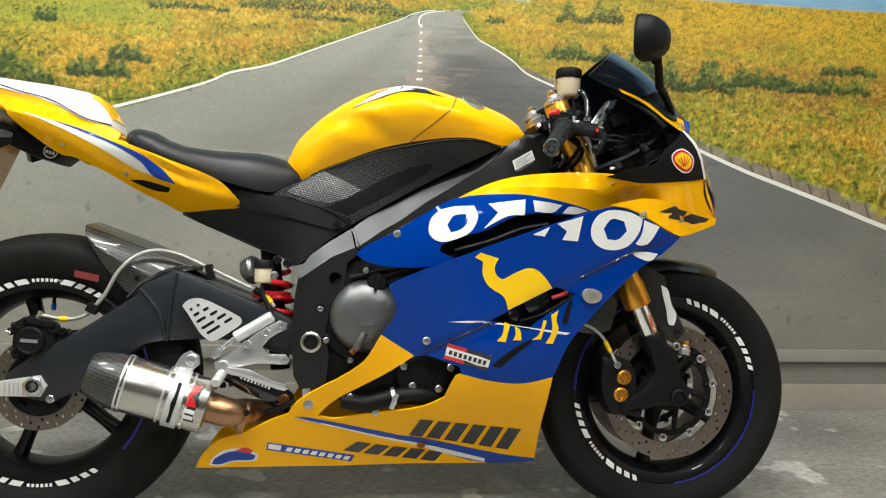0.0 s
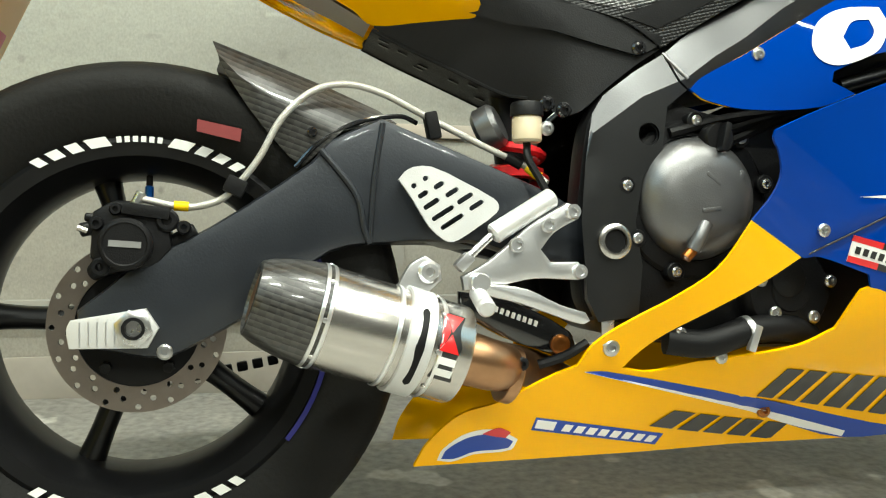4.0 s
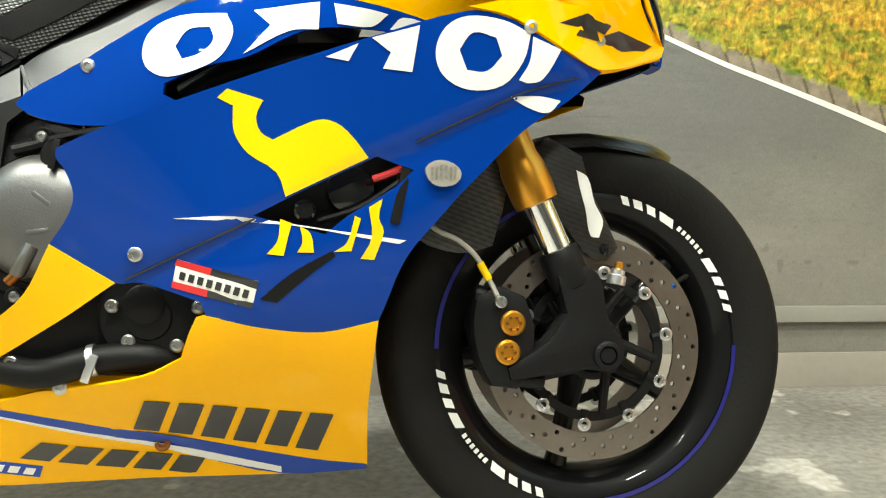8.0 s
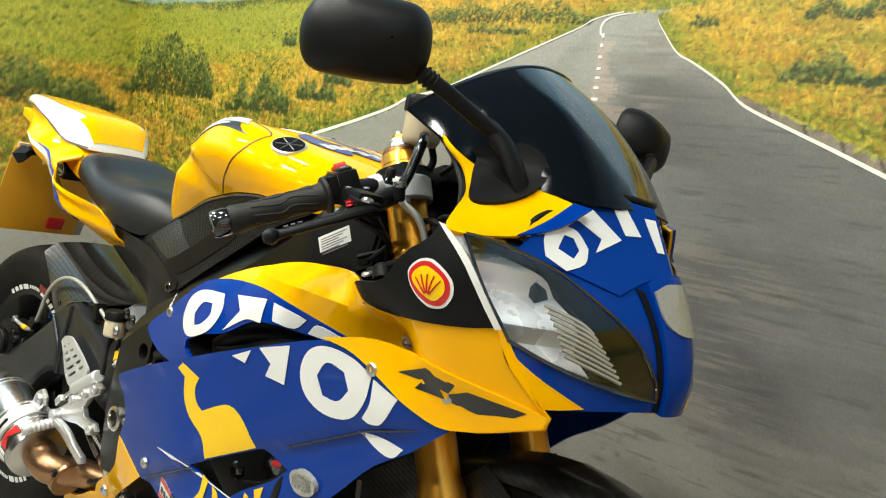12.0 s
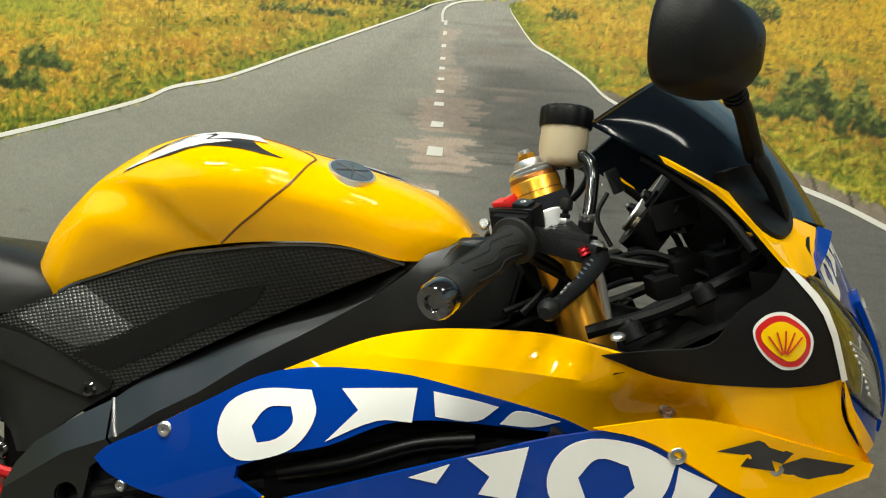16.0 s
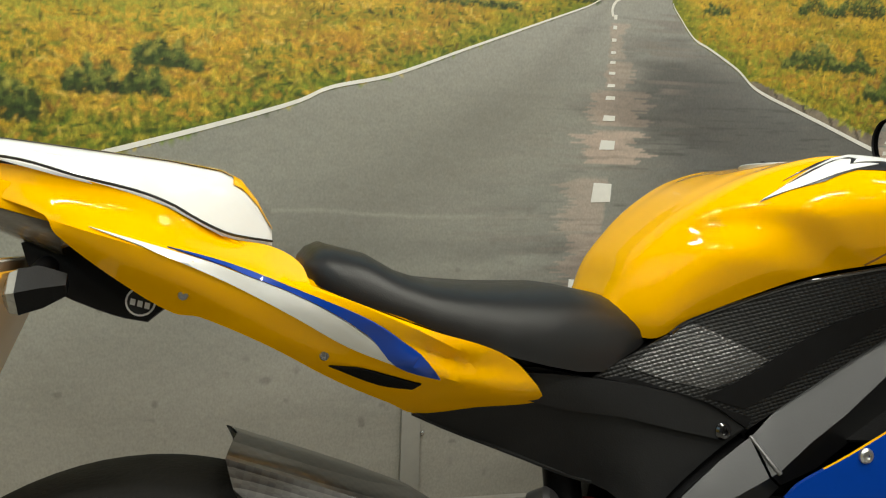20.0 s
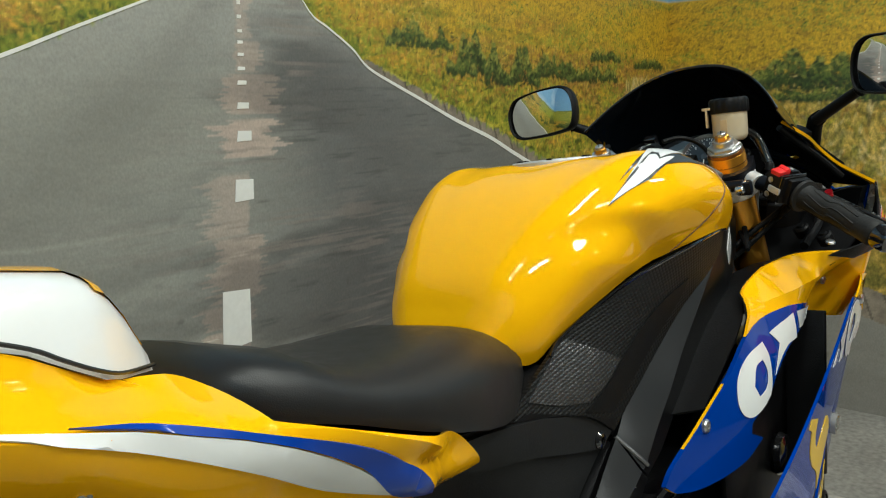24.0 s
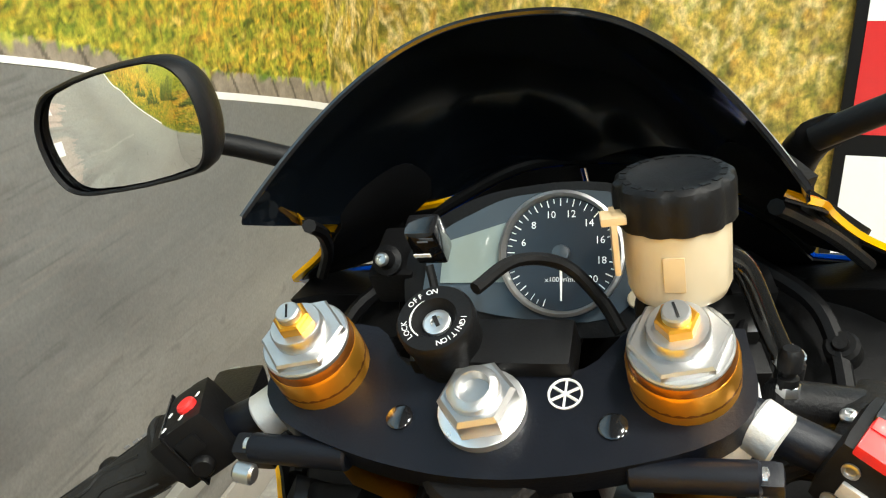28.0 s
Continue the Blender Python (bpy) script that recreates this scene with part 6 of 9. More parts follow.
for sgn in (1, -1):
    side = (lambda d: d) if sgn == 1 else flipy
    cover = part("knee_cover", side(sheet(PAD, pad_side, 0.006, 0.018)), "pad", BIKE, "black plastic knee cover with moulded scales")
    for q in ([(.585, .700), (.640, .724), (.690, .754), (.745, .782), (.815, .803), (.800, .780), (.740, .744), (.680, .710), (.632, .686)], [(.470, .722), (.500, .722), (.640, .676), (.636, .664), (.581, .697)]):
        part("smooth_band", side(sheet(q, pad_side, .0022, .012, .0016)), "black_plastic", cover, "smooth raised band")
    part("rear_corner", side(sheet([(.500, .7335), (.551, .764), (.573, .7765), (.583, .7775), (.66, .739), (.592, .708)], pad_side, .0018, .012, .0010, (), 2)), "pad_sheen", cover, "rear corner of the cover, paler for its lamp sheen")
    part("cover_edge", side(tube([(x, -PADF(x, z) - .001, z) for x, z in PAD[1:10]], .0022, 6, 4)), "gloss_black", cover)
    bore = [(.609 + .0142 * math.cos(2 * math.pi * k / 20), .547 + .0142 * math.sin(2 * math.pi * k / 20)) for k in range(20)]
    spar = part("main_spar", side(sheet(SPAR_FLANK, frame_side, .010, .018, 0, (), 1)), "frame_grey", BIKE, "satin grey cast aluminium spar")
    part("spar_bevel", side(sheet(SPAR_BEVEL, frame_side, .010, .018, 0, (), 1, out=(0, -1, .6))), "frame_grey", spar)
    part("spar_core", side(slab(grown(SPAR, -.004), -.112, -.070, .006)), "frame_grey", spar)
    plate = part("pivot_plate", side(sheet(PLATE_FLANK, frame_side, .010, .018, 0, [bore], 1)), "frame_grey", BIKE, "satin grey cast pivot plate")
    part("plate_bevel", side(sheet(PLATE_BEVEL, frame_side, .010, .018, 0, (), 1, out=(0, -1, .6))), "frame_grey", plate)
    part("plate_core", side(slab(grown(PLATE, -.004), -.115, -.075, .006)), "cast_black", plate)
    rails = part("subframe", side(sheet(SUB, sub_side, .006, .016, 0, (), 3, 60)), "sub_black", BIKE, "black cast subframe")
    part("subframe_rib", side(sheet([(.37, .734), (.452, .724), (.581, .697), (.634, .664), (.606, .652), (.496, .681), (.39, .702)], sub_side, .006, .014, .006, (), 2, 60)), "sub_black", rails)
    part("subframe_flange", side(tube([sub_side(x, z) for x, z in SUBLOW[:5]], .0026, 6, 4)), "sub_black", rails)
    if sgn == 1:
        part("weld", tube([(.6415, -.117, .6545), (.649, -.128, .640), (.656, -.138, .627), (.662, -.143, .618)], .0026, 8, 4), "clutch", plate, "weld bead")
        part("pivot_nut", hoop([(.022, 0), (.022, .006), (.019, .008), (.015, .008), (.0138, .004), (.0136, 0)], (.561, -.141, .413), (0, -1, 0), 24), "steel", plate, "ring nut of the swingarm pivot")
        # black disc and cup give the two bores their shade by colour
        part("pivot_bore_shade", turned([(.0135, 0), (.0135, .0045), (0, .0045)], (.561, -.141, .413), (0, -1, 0), 20), "black_plastic", plate)
        part("plate_hole", turned([(.0143, 0), (.0143, .022), (.0128, .022), (.0128, .001), (0, .001)], (.609, -.116, .547), (0, -1, 0), 20), "black_plastic", plate)
        bolt((.609, -.113, .661), (0, -1, 0), .010, BIKE, "gloss_black", "frame_bolt")
        part("data_label", sheet([(.988, .812), (1.034, .839), (1.042, .818), (.996, .792)], frame_side, .0008, .02, .0012, (), 1), "label", spar, "white data label")
        for k in range(7):
            z0 = .0033 * k
            part("text_bar", sheet([(.993 + z0 * .35, .8105 - z0), (1.031 + z0 * .35 - .006 * (k % 3), .8335 - z0 - .0035 * (k % 3)), (1.0314 + z0 * .35 - .006 * (k % 3), .8320 - z0 - .0035 * (k % 3)), (.9934 + z0 * .35, .8090 - z0)], frame_side, .0004, .02, .0016, (), 1), "grey_ink", spar)


# floor of the subframe, between its two flanks
floor_rows = [[Vector((x, .0485 * k / 4, lerp(x, SUBLOW) - .001)) for k in range(-4, 5)] for x in np.linspace(.276, .45, 12)]
tv, tf = loft(floor_rows, False, False)
tray = part("subframe_floor", (tv + [p + Vector((0, 0, .004)) for p in tv], tf + [tuple(i + len(tv) for i in reversed(q)) for q in tf]), "sub_black", BIKE, "moulded floor of the subframe")
for x, y in ((.292, -.034), (.295, -.015), (.318, -.026), (.345, .004), (.348, -.012), (.39, -.010), (.412, -.030), (.432, .010)):
    part("floor_slot", box((x, y, lerp(x, SUBLOW) - .0018), (.014, .005, .0016), (0, 22, 0), 0), "black_vinyl", tray)
under_rows = [[Vector((x, w * k / 4, z)) for k in range(-4, 5)] for x, w, z in ((-.05, .046, .864), (.0, .048, .828), (.05, .050, .801), (.12, .046, .773), (.19, .042, .737), (.245, .036, .710), (.275, .034, .694))]
tv, tf = loft(under_rows, False, False)
part("undertail", (tv + [p + Vector((0, 0, .004)) for p in tv], tf + [tuple(i + len(tv) for i in reversed(q)) for q in tf]), "undertail", BIKE, "brown glossy panel under the tail")

# -- seat
def seat_ring(x):
    zt = lerp(x, [(.155, .838), (.160, .856), (.172, .866), (.205, .866), (.230, .856), (.255, .839), (.286, .831), (.341, .826), (.385, .825), (.437, .826), (.477, .818), (.524, .796), (.549, .772)])
    zb = lerp(x, [(.155, .830), (.192, .811), (.25, .792), (.311, .768), (.373, .747), (.438, .732), (.464, .727), (.50, .742), (.549, .760)])
    w = lerp(x, [(.155, .075), (.17, .10), (.2, .115), (.3, .128), (.4, .128), (.46, .112), (.52, .088), (.549, .06)])
    out = []
    for k in range(20):
        a = math.pi * (-0.12 + 1.24 * k / 19)
        cc, ss = math.cos(a), math.sin(a)
        z = zb + (zt - zb) * (max(0, ss) ** 0.62) if ss >= 0 else zb
        hollow = -0.006 * math.exp(-((cc * 1.0) / 0.45) ** 2) if 0.19 < x < 0.5 else 0
        out.append(Vector((x, -w * math.copysign(abs(cc) ** 0.75, cc), z + hollow)))
    return out


seat = part("rider_seat", loft([seat_ring(x) for x in (.155, .159, .166, .178, .195, .22, .25, .285, .32, .36, .40, .44, .47, .50, .525, .54, .549)]), "seat", BIKE, "black grained vinyl rider seat")
part("seat_base", slab([(.19, .805), (.25, .786), (.311, .762), (.373, .741), (.45, .720), (.55, .758), (.55, .75), (.45, .712), (.37, .73), (.19, .797)], -.10, .10, .002), "black_plastic", seat)

# -- tail
TAILO = [(-.177, .944), (-.109, .935), (-.077, .930), (-.017, .914), (.022, .900), (.046, .887), (.081, .869), (.122, .862), (.151, .846), (.158, .826), (.197, .811), (.269, .784), (.335, .762), (.366, .744), (.389, .722), (.402, .706), (.400, .6945), (.339, .690), (.274, .6845), (.246, .699), (.186, .727), (.123, .764), (.057, .793), (.032, .797), (-.016, .829), (-.068, .872), (-.077, .889), (-.13, .91)]
for sgn in (1, -1):
    side = (lambda d: d) if sgn == 1 else flipy
    tp = part("tail_panel", side(sheet(TAILO, tailf, 0.004, 0.0075, creases=[[(x, lerp(x, CREST)) for x in np.linspace(-.13, .392, 60)], [(x, lerp(x, CREST_LOW)) for x in np.linspace(.21, .39, 24)]])), "yellow", BIKE, "yellow lacquered tail panel")
    part("tail_stripe", side(sheet([(-.037, .878), (.033, .857), (.106, .832), (.163, .808), (.21, .779), (.237, .752), (.194, .768), (.142, .798), (.082, .829), (.024, .855)], tailf, .0016, .009, .0020)), "white_vinyl", tp)
    part("tail_stripe", side(sheet([(.03, .860), (.082, .845), (.163, .815), (.215, .793), (.248, .769), (.279, .738), (.237, .752), (.21, .781), (.163, .809), (.10, .835)], tailf, .0016, .009, .0026)), "blue_vinyl", tp)
    part("tail_vent", side(sheet([(.179, .746), (.21, .745), (.265, .730), (.259, .723), (.227, .727)], tailf, .0016, .01, .0020)), "black_plastic", tp)
    for x, z in ((.043, .816), (.173, .757)):
        b = turned([(.0048, 0), (.0048, .002), (.004, .003), (.0022, .003), (.002, .0015), (0, .0015)], tailf(x, z), (0, -1, 0), 14)
        part("bolt", side(b), "bolt", tp)


def cowl_ring(x, grow=0.0):
    zt = lerp(x, [(-.20, .968), (-.118, .962), (.029, .945), (.076, .938), (.097, .928), (.112, .908), (.126, .880)])
    zb = lerp(x, [(-.20, .945), (-.109, .938), (-.071, .926), (.019, .904), (.044, .889), (.081, .869), (.126, .862)])
    w = lerp(x, [(-.20, .075), (-.1, .098), (.02, .110), (.08, .098), (.126, .066)])
    out = []
    for k in range(16):
        a = math.pi * k / 15
        out.append(Vector((x, -(w + grow) * math.copysign(abs(math.cos(a)) ** .42, math.cos(a)) * (1 - .10 * math.sin(a) ** .5), zb + (zt + grow - zb) * math.sin(a) ** .38)))
    return out


hump = part("seat_cowl", loft([cowl_ring(x) for x in (-.20, -.16, -.118, -.07, -.03, .0, .029, .055, .076, .09, .10, .112, .12, .126)]), "white", BIKE, "white lacquered seat cowl")
part("centre_stripe", loft([[p for p in cowl_ring(x, .0012)[5:11]] for x in (-.20, -.118, -.03, .029, .076, .09, .10, .112, .12, .1265)], False, False), "yellow", hump, "yellow centre stripe")
part("stripe_front", loft([[p for p in cowl_ring(x, .0014)[3:13]] for x in (.088, .096, .104, .112, .12, .1268)], False, False), "yellow", hump, "yellow front face of the cowl")
for sgn in (1, -1):
    part("cowl_line", tube([Vector((p.x, p.y * sgn * 1.01, p.z + .004)) for p in (cowl_ring(x, .0015)[0] for x in (-.2, -.15, -.1, -.05, 0, .03, .05, .07, .09, .126))], .0014, 6, 4), "black_vinyl", hump)
part("tail_deck", slab([(-.17, .93), (.03, .895), (.10, .862), (.16, .83), (.20, .81), (.16, .80), (.03, .85), (-.17, .91)], -.094, .094, .004), "yellow", BIKE, "yellow tail deck")
part("tail_lamp", loft([[Vector((x, -w * math.copysign(abs(math.cos(a)) ** .5, math.cos(a)), z0 + h * math.sin(a))) for a in (2 * math.pi * k / 20 for k in range(20))] for x, w, z0, h in ((-.205, .055, .93, .012), (-.18, .078, .918, .022), (-.13, .090, .90, .027), (-.068, .093, .875, .029))]), "tail_lens", BIKE, "smoked tail lamp lens")
TIDY = [(-.109, .863), (-.096, .869), (-.061, .857), (-.01, .833), (.027, .802), (.006, .785), (-.025, .792), (-.081, .817), (-.10, .836)]
tidy = part("tail_bracket", slab(TIDY, -.060, .060, .006), "black_plastic", BIKE, "black tail bracket")
part("round_label", turned([(.0145, 0), (.0145, .0008), (0, .0008)], (.0, -.0600, .806), (0, -1, 0), 20), "white_vinyl", tidy)
part("label_field", turned([(.0125, 0), (.0125, .0012), (0, .0012)], (.0, -.0602, .806), (0, -1, 0), 20), "black_vinyl", tidy)
for q in bars(3, (-.010, .810), (.010, .804), (.009, .798), (-.011, .804), .7):
    part("text_bar", slab(q, -.0622, -.0612, 0, 1), "white_vinyl", tidy)
for sgn in (-1, 1):
    part("indicator_stalk", rod((-.085, .05 * sgn, .842), (-.085, .10 * sgn, .832), .011), "black_plastic", BIKE)
    body = part("rear_indicator", loft([[Vector((x, sgn * y + w * math.cos(a) * .8, z + w * math.sin(a))) for a in (2 * math.pi * k / 4 for k in range(4))] for x, y, z, w in ((-.058, .110, .826, .010), (-.078, .112, .824, .019), (-.098, .114, .820, .021))]), "black_plastic", BIKE, "rear indicator")
    part("lens", loft([[Vector((x, sgn * y + w * math.cos(a) * .8, z + w * math.sin(a))) for a in (2 * math.pi * k / 4 for k in range(4))] for x, y, z, w in ((-.0982, .114, .820, .0200), (-.105, .1145, .819, .018), (-.109, .115, .818, .010))]), "lens_grip", body, "clear lens")
# number board: yellow sheet with a plain blue oval, hung at the tail
bx, bz, tilt = -.165, .742, -24
board = part("number_board", box((bx, 0, bz), (.004, .22, .23), (0, tilt * -1, 0), .002), "plate_back", BIKE, "number board with a plain blue oval")
face = Matrix.Translation((bx, 0, bz)) @ Euler((0, radians(-tilt), 0)).to_matrix().to_4x4()


def on_board(name, data, material):
    v, f = data
    return part(name, ([face @ Vector(p) for p in v], f), material, board)


on_board("yellow_sheet", box((-.004, 0, 0), (.003, .22, .23), (0, 0, 0), .001), "plate")
on_board("backing_sheet", box((.012, -.018, .0), (.003, .21, .22), (0, 0, 0), .001), "plate")
on_board("board_rim", box((-.0058, 0, .111), (.0012, .22, .006), (0, 0, 0), 0), "plate_back")
on_board("blue_oval", ([(-.0065, -.012 + .092 * math.cos(a), .008 + .078 * math.sin(a)) for a in (2 * math.pi * k / 40 for k in range(40))], [tuple(range(40))]), "blue_vinyl")
for k in range(3):
    on_board("oval_bar", box((-.0072, -.060 + .050 * k, .012), (.0006, .040, .030), (0, 0, 0), 0), "yellow_vinyl")
on_board("reflector", box((.012, .03, -.08), (.016, .04, .03), (0, 0, 0), .003), "red")
on_board("clip", box((.004, -.110, .05), (.009, .010, .035), (0, 0, 0), .003), "cyan")

# -- wheels
def wheel(name, cx, cz, r_tyre, w_tyre, r_rim, w_rim, spokes, label):
    """Cast wheel with tyre about the axle at (cx, 0, cz)."""
    o = (cx, 0, cz)
    h, c = w_tyre / 2, r_rim - 0.006
    # rim: a turned channel
    rim = turned([(r_rim, -w_rim / 2), (r_rim + .008, -w_rim / 2 + .004), (r_rim + .008, -w_rim / 2 + .010), (r_rim - .004, -w_rim / 2 + .016), (r_rim - .012, -w_rim * .2), (r_rim - .012, w_rim * .2), (r_rim - .004, w_rim / 2 - .016), (r_rim + .008, w_rim / 2 - .010), (r_rim + .008, w_rim / 2 - .004), (r_rim, w_rim / 2), (r_rim - .016, w_rim / 2 - .004), (r_rim - .033, w_rim * .30), (r_rim - .038, w_rim * .15), (r_rim - .039, 0), (r_rim - .038, -w_rim * .15), (r_rim - .033, -w_rim * .30), (r_rim - .016, -w_rim / 2 + .004), (r_rim, -w_rim / 2)], o, (0, 1, 0), 72)
    rim = (rim[0], rim[1][:-2])
    top = part(name, rim, "rim", BIKE, label)
    rs = r_rim + (r_tyre - r_rim) * .58
    wall_side = [(r_rim + .004, w_rim / 2 - .004), (r_rim + .010, w_rim / 2 + .001), (r_rim + .022, w_rim / 2 + (h - w_rim / 2) * .55), (rs - .016, h * .975), (rs - .004, h * .995), (rs, h)]
    crown = []
    for k in range(1, 18):
        a = math.pi * k / 18
        crown.append((rs + (r_tyre - rs) * math.sin(a) ** .8, -h * math.cos(a)))
    prof = [(r, -y) for r, y in wall_side] + crown + [(r, y) for r, y in reversed(wall_side)]
    tv, tf = turned(prof, o, (0, 1, 0), 80)
    part("tyre", (tv, tf[:-2]), "rubber", top, "black sports tyre")
    part("hub", turned([(.030, -.05), (.042, -.045), (.045, -.02), (.048, 0), (.045, .02), (.042, .045), (.030, .05)], o, (0, 1, 0), 28), "rim", top)
    for k in range(spokes):
        a = 2 * math.pi * k / spokes + (radians(258) if cx > 1 else 1.833)
        d, s = Vector((math.cos(a), 0, math.sin(a))), Vector((-math.sin(a), 0, math.cos(a)))
        rings = []
        for t in range(9):
            u = t / 8
            rr = .04 + (r_rim - .062 + .04) * u
            w = .022 - .008 * math.sin(math.pi * min(1, u * 1.1)) + .010 * max(0, u - .75) * 4
            dy = .022 - .004 * u
            rings.append([Vector(o) + d * rr + s * (w * math.cos(q)) + Vector((0, dy * math.sin(q), 0)) for q in (2 * math.pi * i / 12 for i in range(12))])
        part("spoke", loft(rings), "rim", top)
    return top


def tape(parent, cx, cz, r0, r1, y, a0, a1, material, skew=0.0, n=4, name="rim_tape"):
    vs, fs = [], []
    for i in range(n + 1):
        a = a0 + (a1 - a0) * i / n
        vs += [(cx + r0 * math.cos(a), y, cz + r0 * math.sin(a)), (cx + r1 * math.cos(a + skew), y, cz + r1 * math.sin(a + skew))]
    fs = [(2 * i, 2 * i + 1, 2 * i + 3, 2 * i + 2) for i in range(n)]
    vs += [(x, y + .0006, z) for x, y, z in vs]
    k = 2 * (n + 1)
    fs = [q[::-1] for q in fs] + [tuple(v + k for v in q) for q in fs]
    return part(name, (vs, fs), material, parent)


def rim_marks(parent, cx, cz, r, y, mids, blues):
    for m in mids:
        m = radians(m)
        for sgn in (-1, 1):
            for k, wdt in enumerate((.11, .065, .065, .05)):
                a = m + sgn * (.145 + .0 + sum((.11, .065, .065, .05)[:k]) + .035 * k)
                tape(parent, cx, cz, r - .0065, r + .0050, y, a, a + sgn * wdt, "white_vinyl", sgn * .03)
        for k in range(6):
            a = m + (-.115 + .042 * k)
            tape(parent, cx, cz, r - .0035, r + .0035, y, a, a + .026, "white_vinyl", 0, 1, "text_bar")
    for m, half in blues:
        a0, a1 = radians(m - half), radians(m + half)
        tape(parent, cx, cz, r - .0005, r + .0055, y, a0, a1, "rim_blue", 0, 16)


FX, FZ, RZ = 1.380, .2985, .316
fw = wheel("front_wheel", FX, FZ, .2985, .122, .214, .092, 5, "black cast front wheel with white and blue rim tape")
rim_marks(fw, FX, FZ, .2155, -.0475, (45, 220), ((318, 42), (138, 42)))
rw = wheel("rear_wheel", 0.0, RZ, .318, .182, .214, .142, 5, "black cast rear wheel with white and blue rim tape")
rim_marks(rw, 0.0, RZ, .2165, -.0725, (90, 270), ((0, 40), (180, 40)))
for w, cx, cz, a, r in ((fw, FX, FZ, 33, .19), (rw, 0, RZ, 88, .19)):
    d = Vector((math.cos(radians(a)), 0, math.sin(radians(a))))
    o = Vector((cx, -.028, cz))
    part("valve", rod(o + d * .196, o + d * .165, .004), "rubber", w)
    part("valve_cap", rod(o + d * .166, o + d * .150, .0052), "blue_anod", w, "blue valve cap")
part("tyre_mark", sheet([(.065, .555), (.115, .545), (.113, .530), (.064, .541)], lambda x, z: (x, -.0905, z), .0006, .02, .0005), "red_faded", rw, "faded red tyre mark")


def disc(name, cx, cz, y, r, r_in, holes, thick, parent, label, wavy=0):
    """A drilled brake disc: ring with real holes."""
    n = 72
    outer = [(cx + r * math.cos(2 * math.pi * k / n), cz + r * math.sin(2 * math.pi * k / n)) for k in range(n)]
    cut = [[(cx + r_in * math.cos(2 * math.pi * k / 40), cz + r_in * math.sin(2 * math.pi * k / 40)) for k in range(40)]]
    for ring_r, count, off in holes:
        for k in range(count):
            a = 2 * math.pi * (k + off) / count
            hx, hz = cx + ring_r * math.cos(a), cz + ring_r * math.sin(a)
            cut.append([(hx + .0036 * math.cos(q), hz + .0036 * math.sin(q)) for q in (2 * math.pi * i / 7 for i in range(7))])
    return part(name, sheet(outer, lambda u, v: (u, y, v), thick, .4, 0, cut, 1, 90), "disc", parent, label)


for sgn in (-1, 1):
    y = .066 * sgn
    dh = [(.147, 20, 0), (.137, 20, .33), (.127, 20, .66)] if sgn < 0 else []
    d = disc("front_brake_disc", FX, FZ, y, .155, .118, dh, .005, BIKE, "drilled steel brake disc")
    part("disc_carrier", joined(hoop([(.101, 0), (.101, .004), (.088, .004), (.088, 0)], (FX, y + .002, FZ), (0, -1, 0), 48), turned([(.044, 0), (.044, .005), (.040, .006), (.034, .006), (.032, .001)], (FX, y + .002, FZ), (0, -1, 0), 30)), "black_plastic", d)
    for k in range(10):
        a = 2 * math.pi * (k + .28) / 10
        c = Vector((FX + .106 * math.cos(a), y, FZ + .106 * math.sin(a)))
        part("disc_bobbin", turned([(.0095, 0), (.0095, .003), (.007, .004), (.0045, .004), (.004, .001), (0, .001)], c + Vector((0, -.003 if sgn < 0 else .003, 0)), (0, sgn, 0), 14), "bolt", d)
        e = Vector((math.cos(a), 0, math.sin(a)))
        part("carrier_arm", tube([Vector((FX, y, FZ)) + e * .086, c], .006, 8, 1), "black_plastic", d)
        if k % 2 == 0:
            part("carrier_arm", tube([Vector((FX, y, FZ)) + e * .038, Vector((FX, y, FZ)) + Matrix.Rotation(.35, 3, "Y") @ e * .092], (.008, .006), 8, 1), "black_plastic", d)
rd = disc("rear_brake_disc", 0.0, RZ, -.085, .0985, .069, [(.0925, 16, 0), (.084, 16, .5), (.0755, 16, .2)], .005, BIKE, "drilled steel rear brake disc")
part("disc_carrier", turned([(.070, 0), (.070, .003), (.05, .004), (.03, .004)], (0, -.080, RZ), (0, -1, 0), 30), "rim", rd)
for k in range(5):
    a = 2 * math.pi * k / 5 + .3
    part("disc_bolt", hexnut((.058 * math.cos(a), -.087, RZ + .058 * math.sin(a)), (0, -1, 0), .007, .004), "cast_black", rd)

# -- front forks: gold upper tubes, chrome sliders, black feet
RAKE = Vector((.446, 0, -1)).normalized()


def fork_at(z, y):
    return Vector((1.085 + .446 * (.958 - z), y, z))


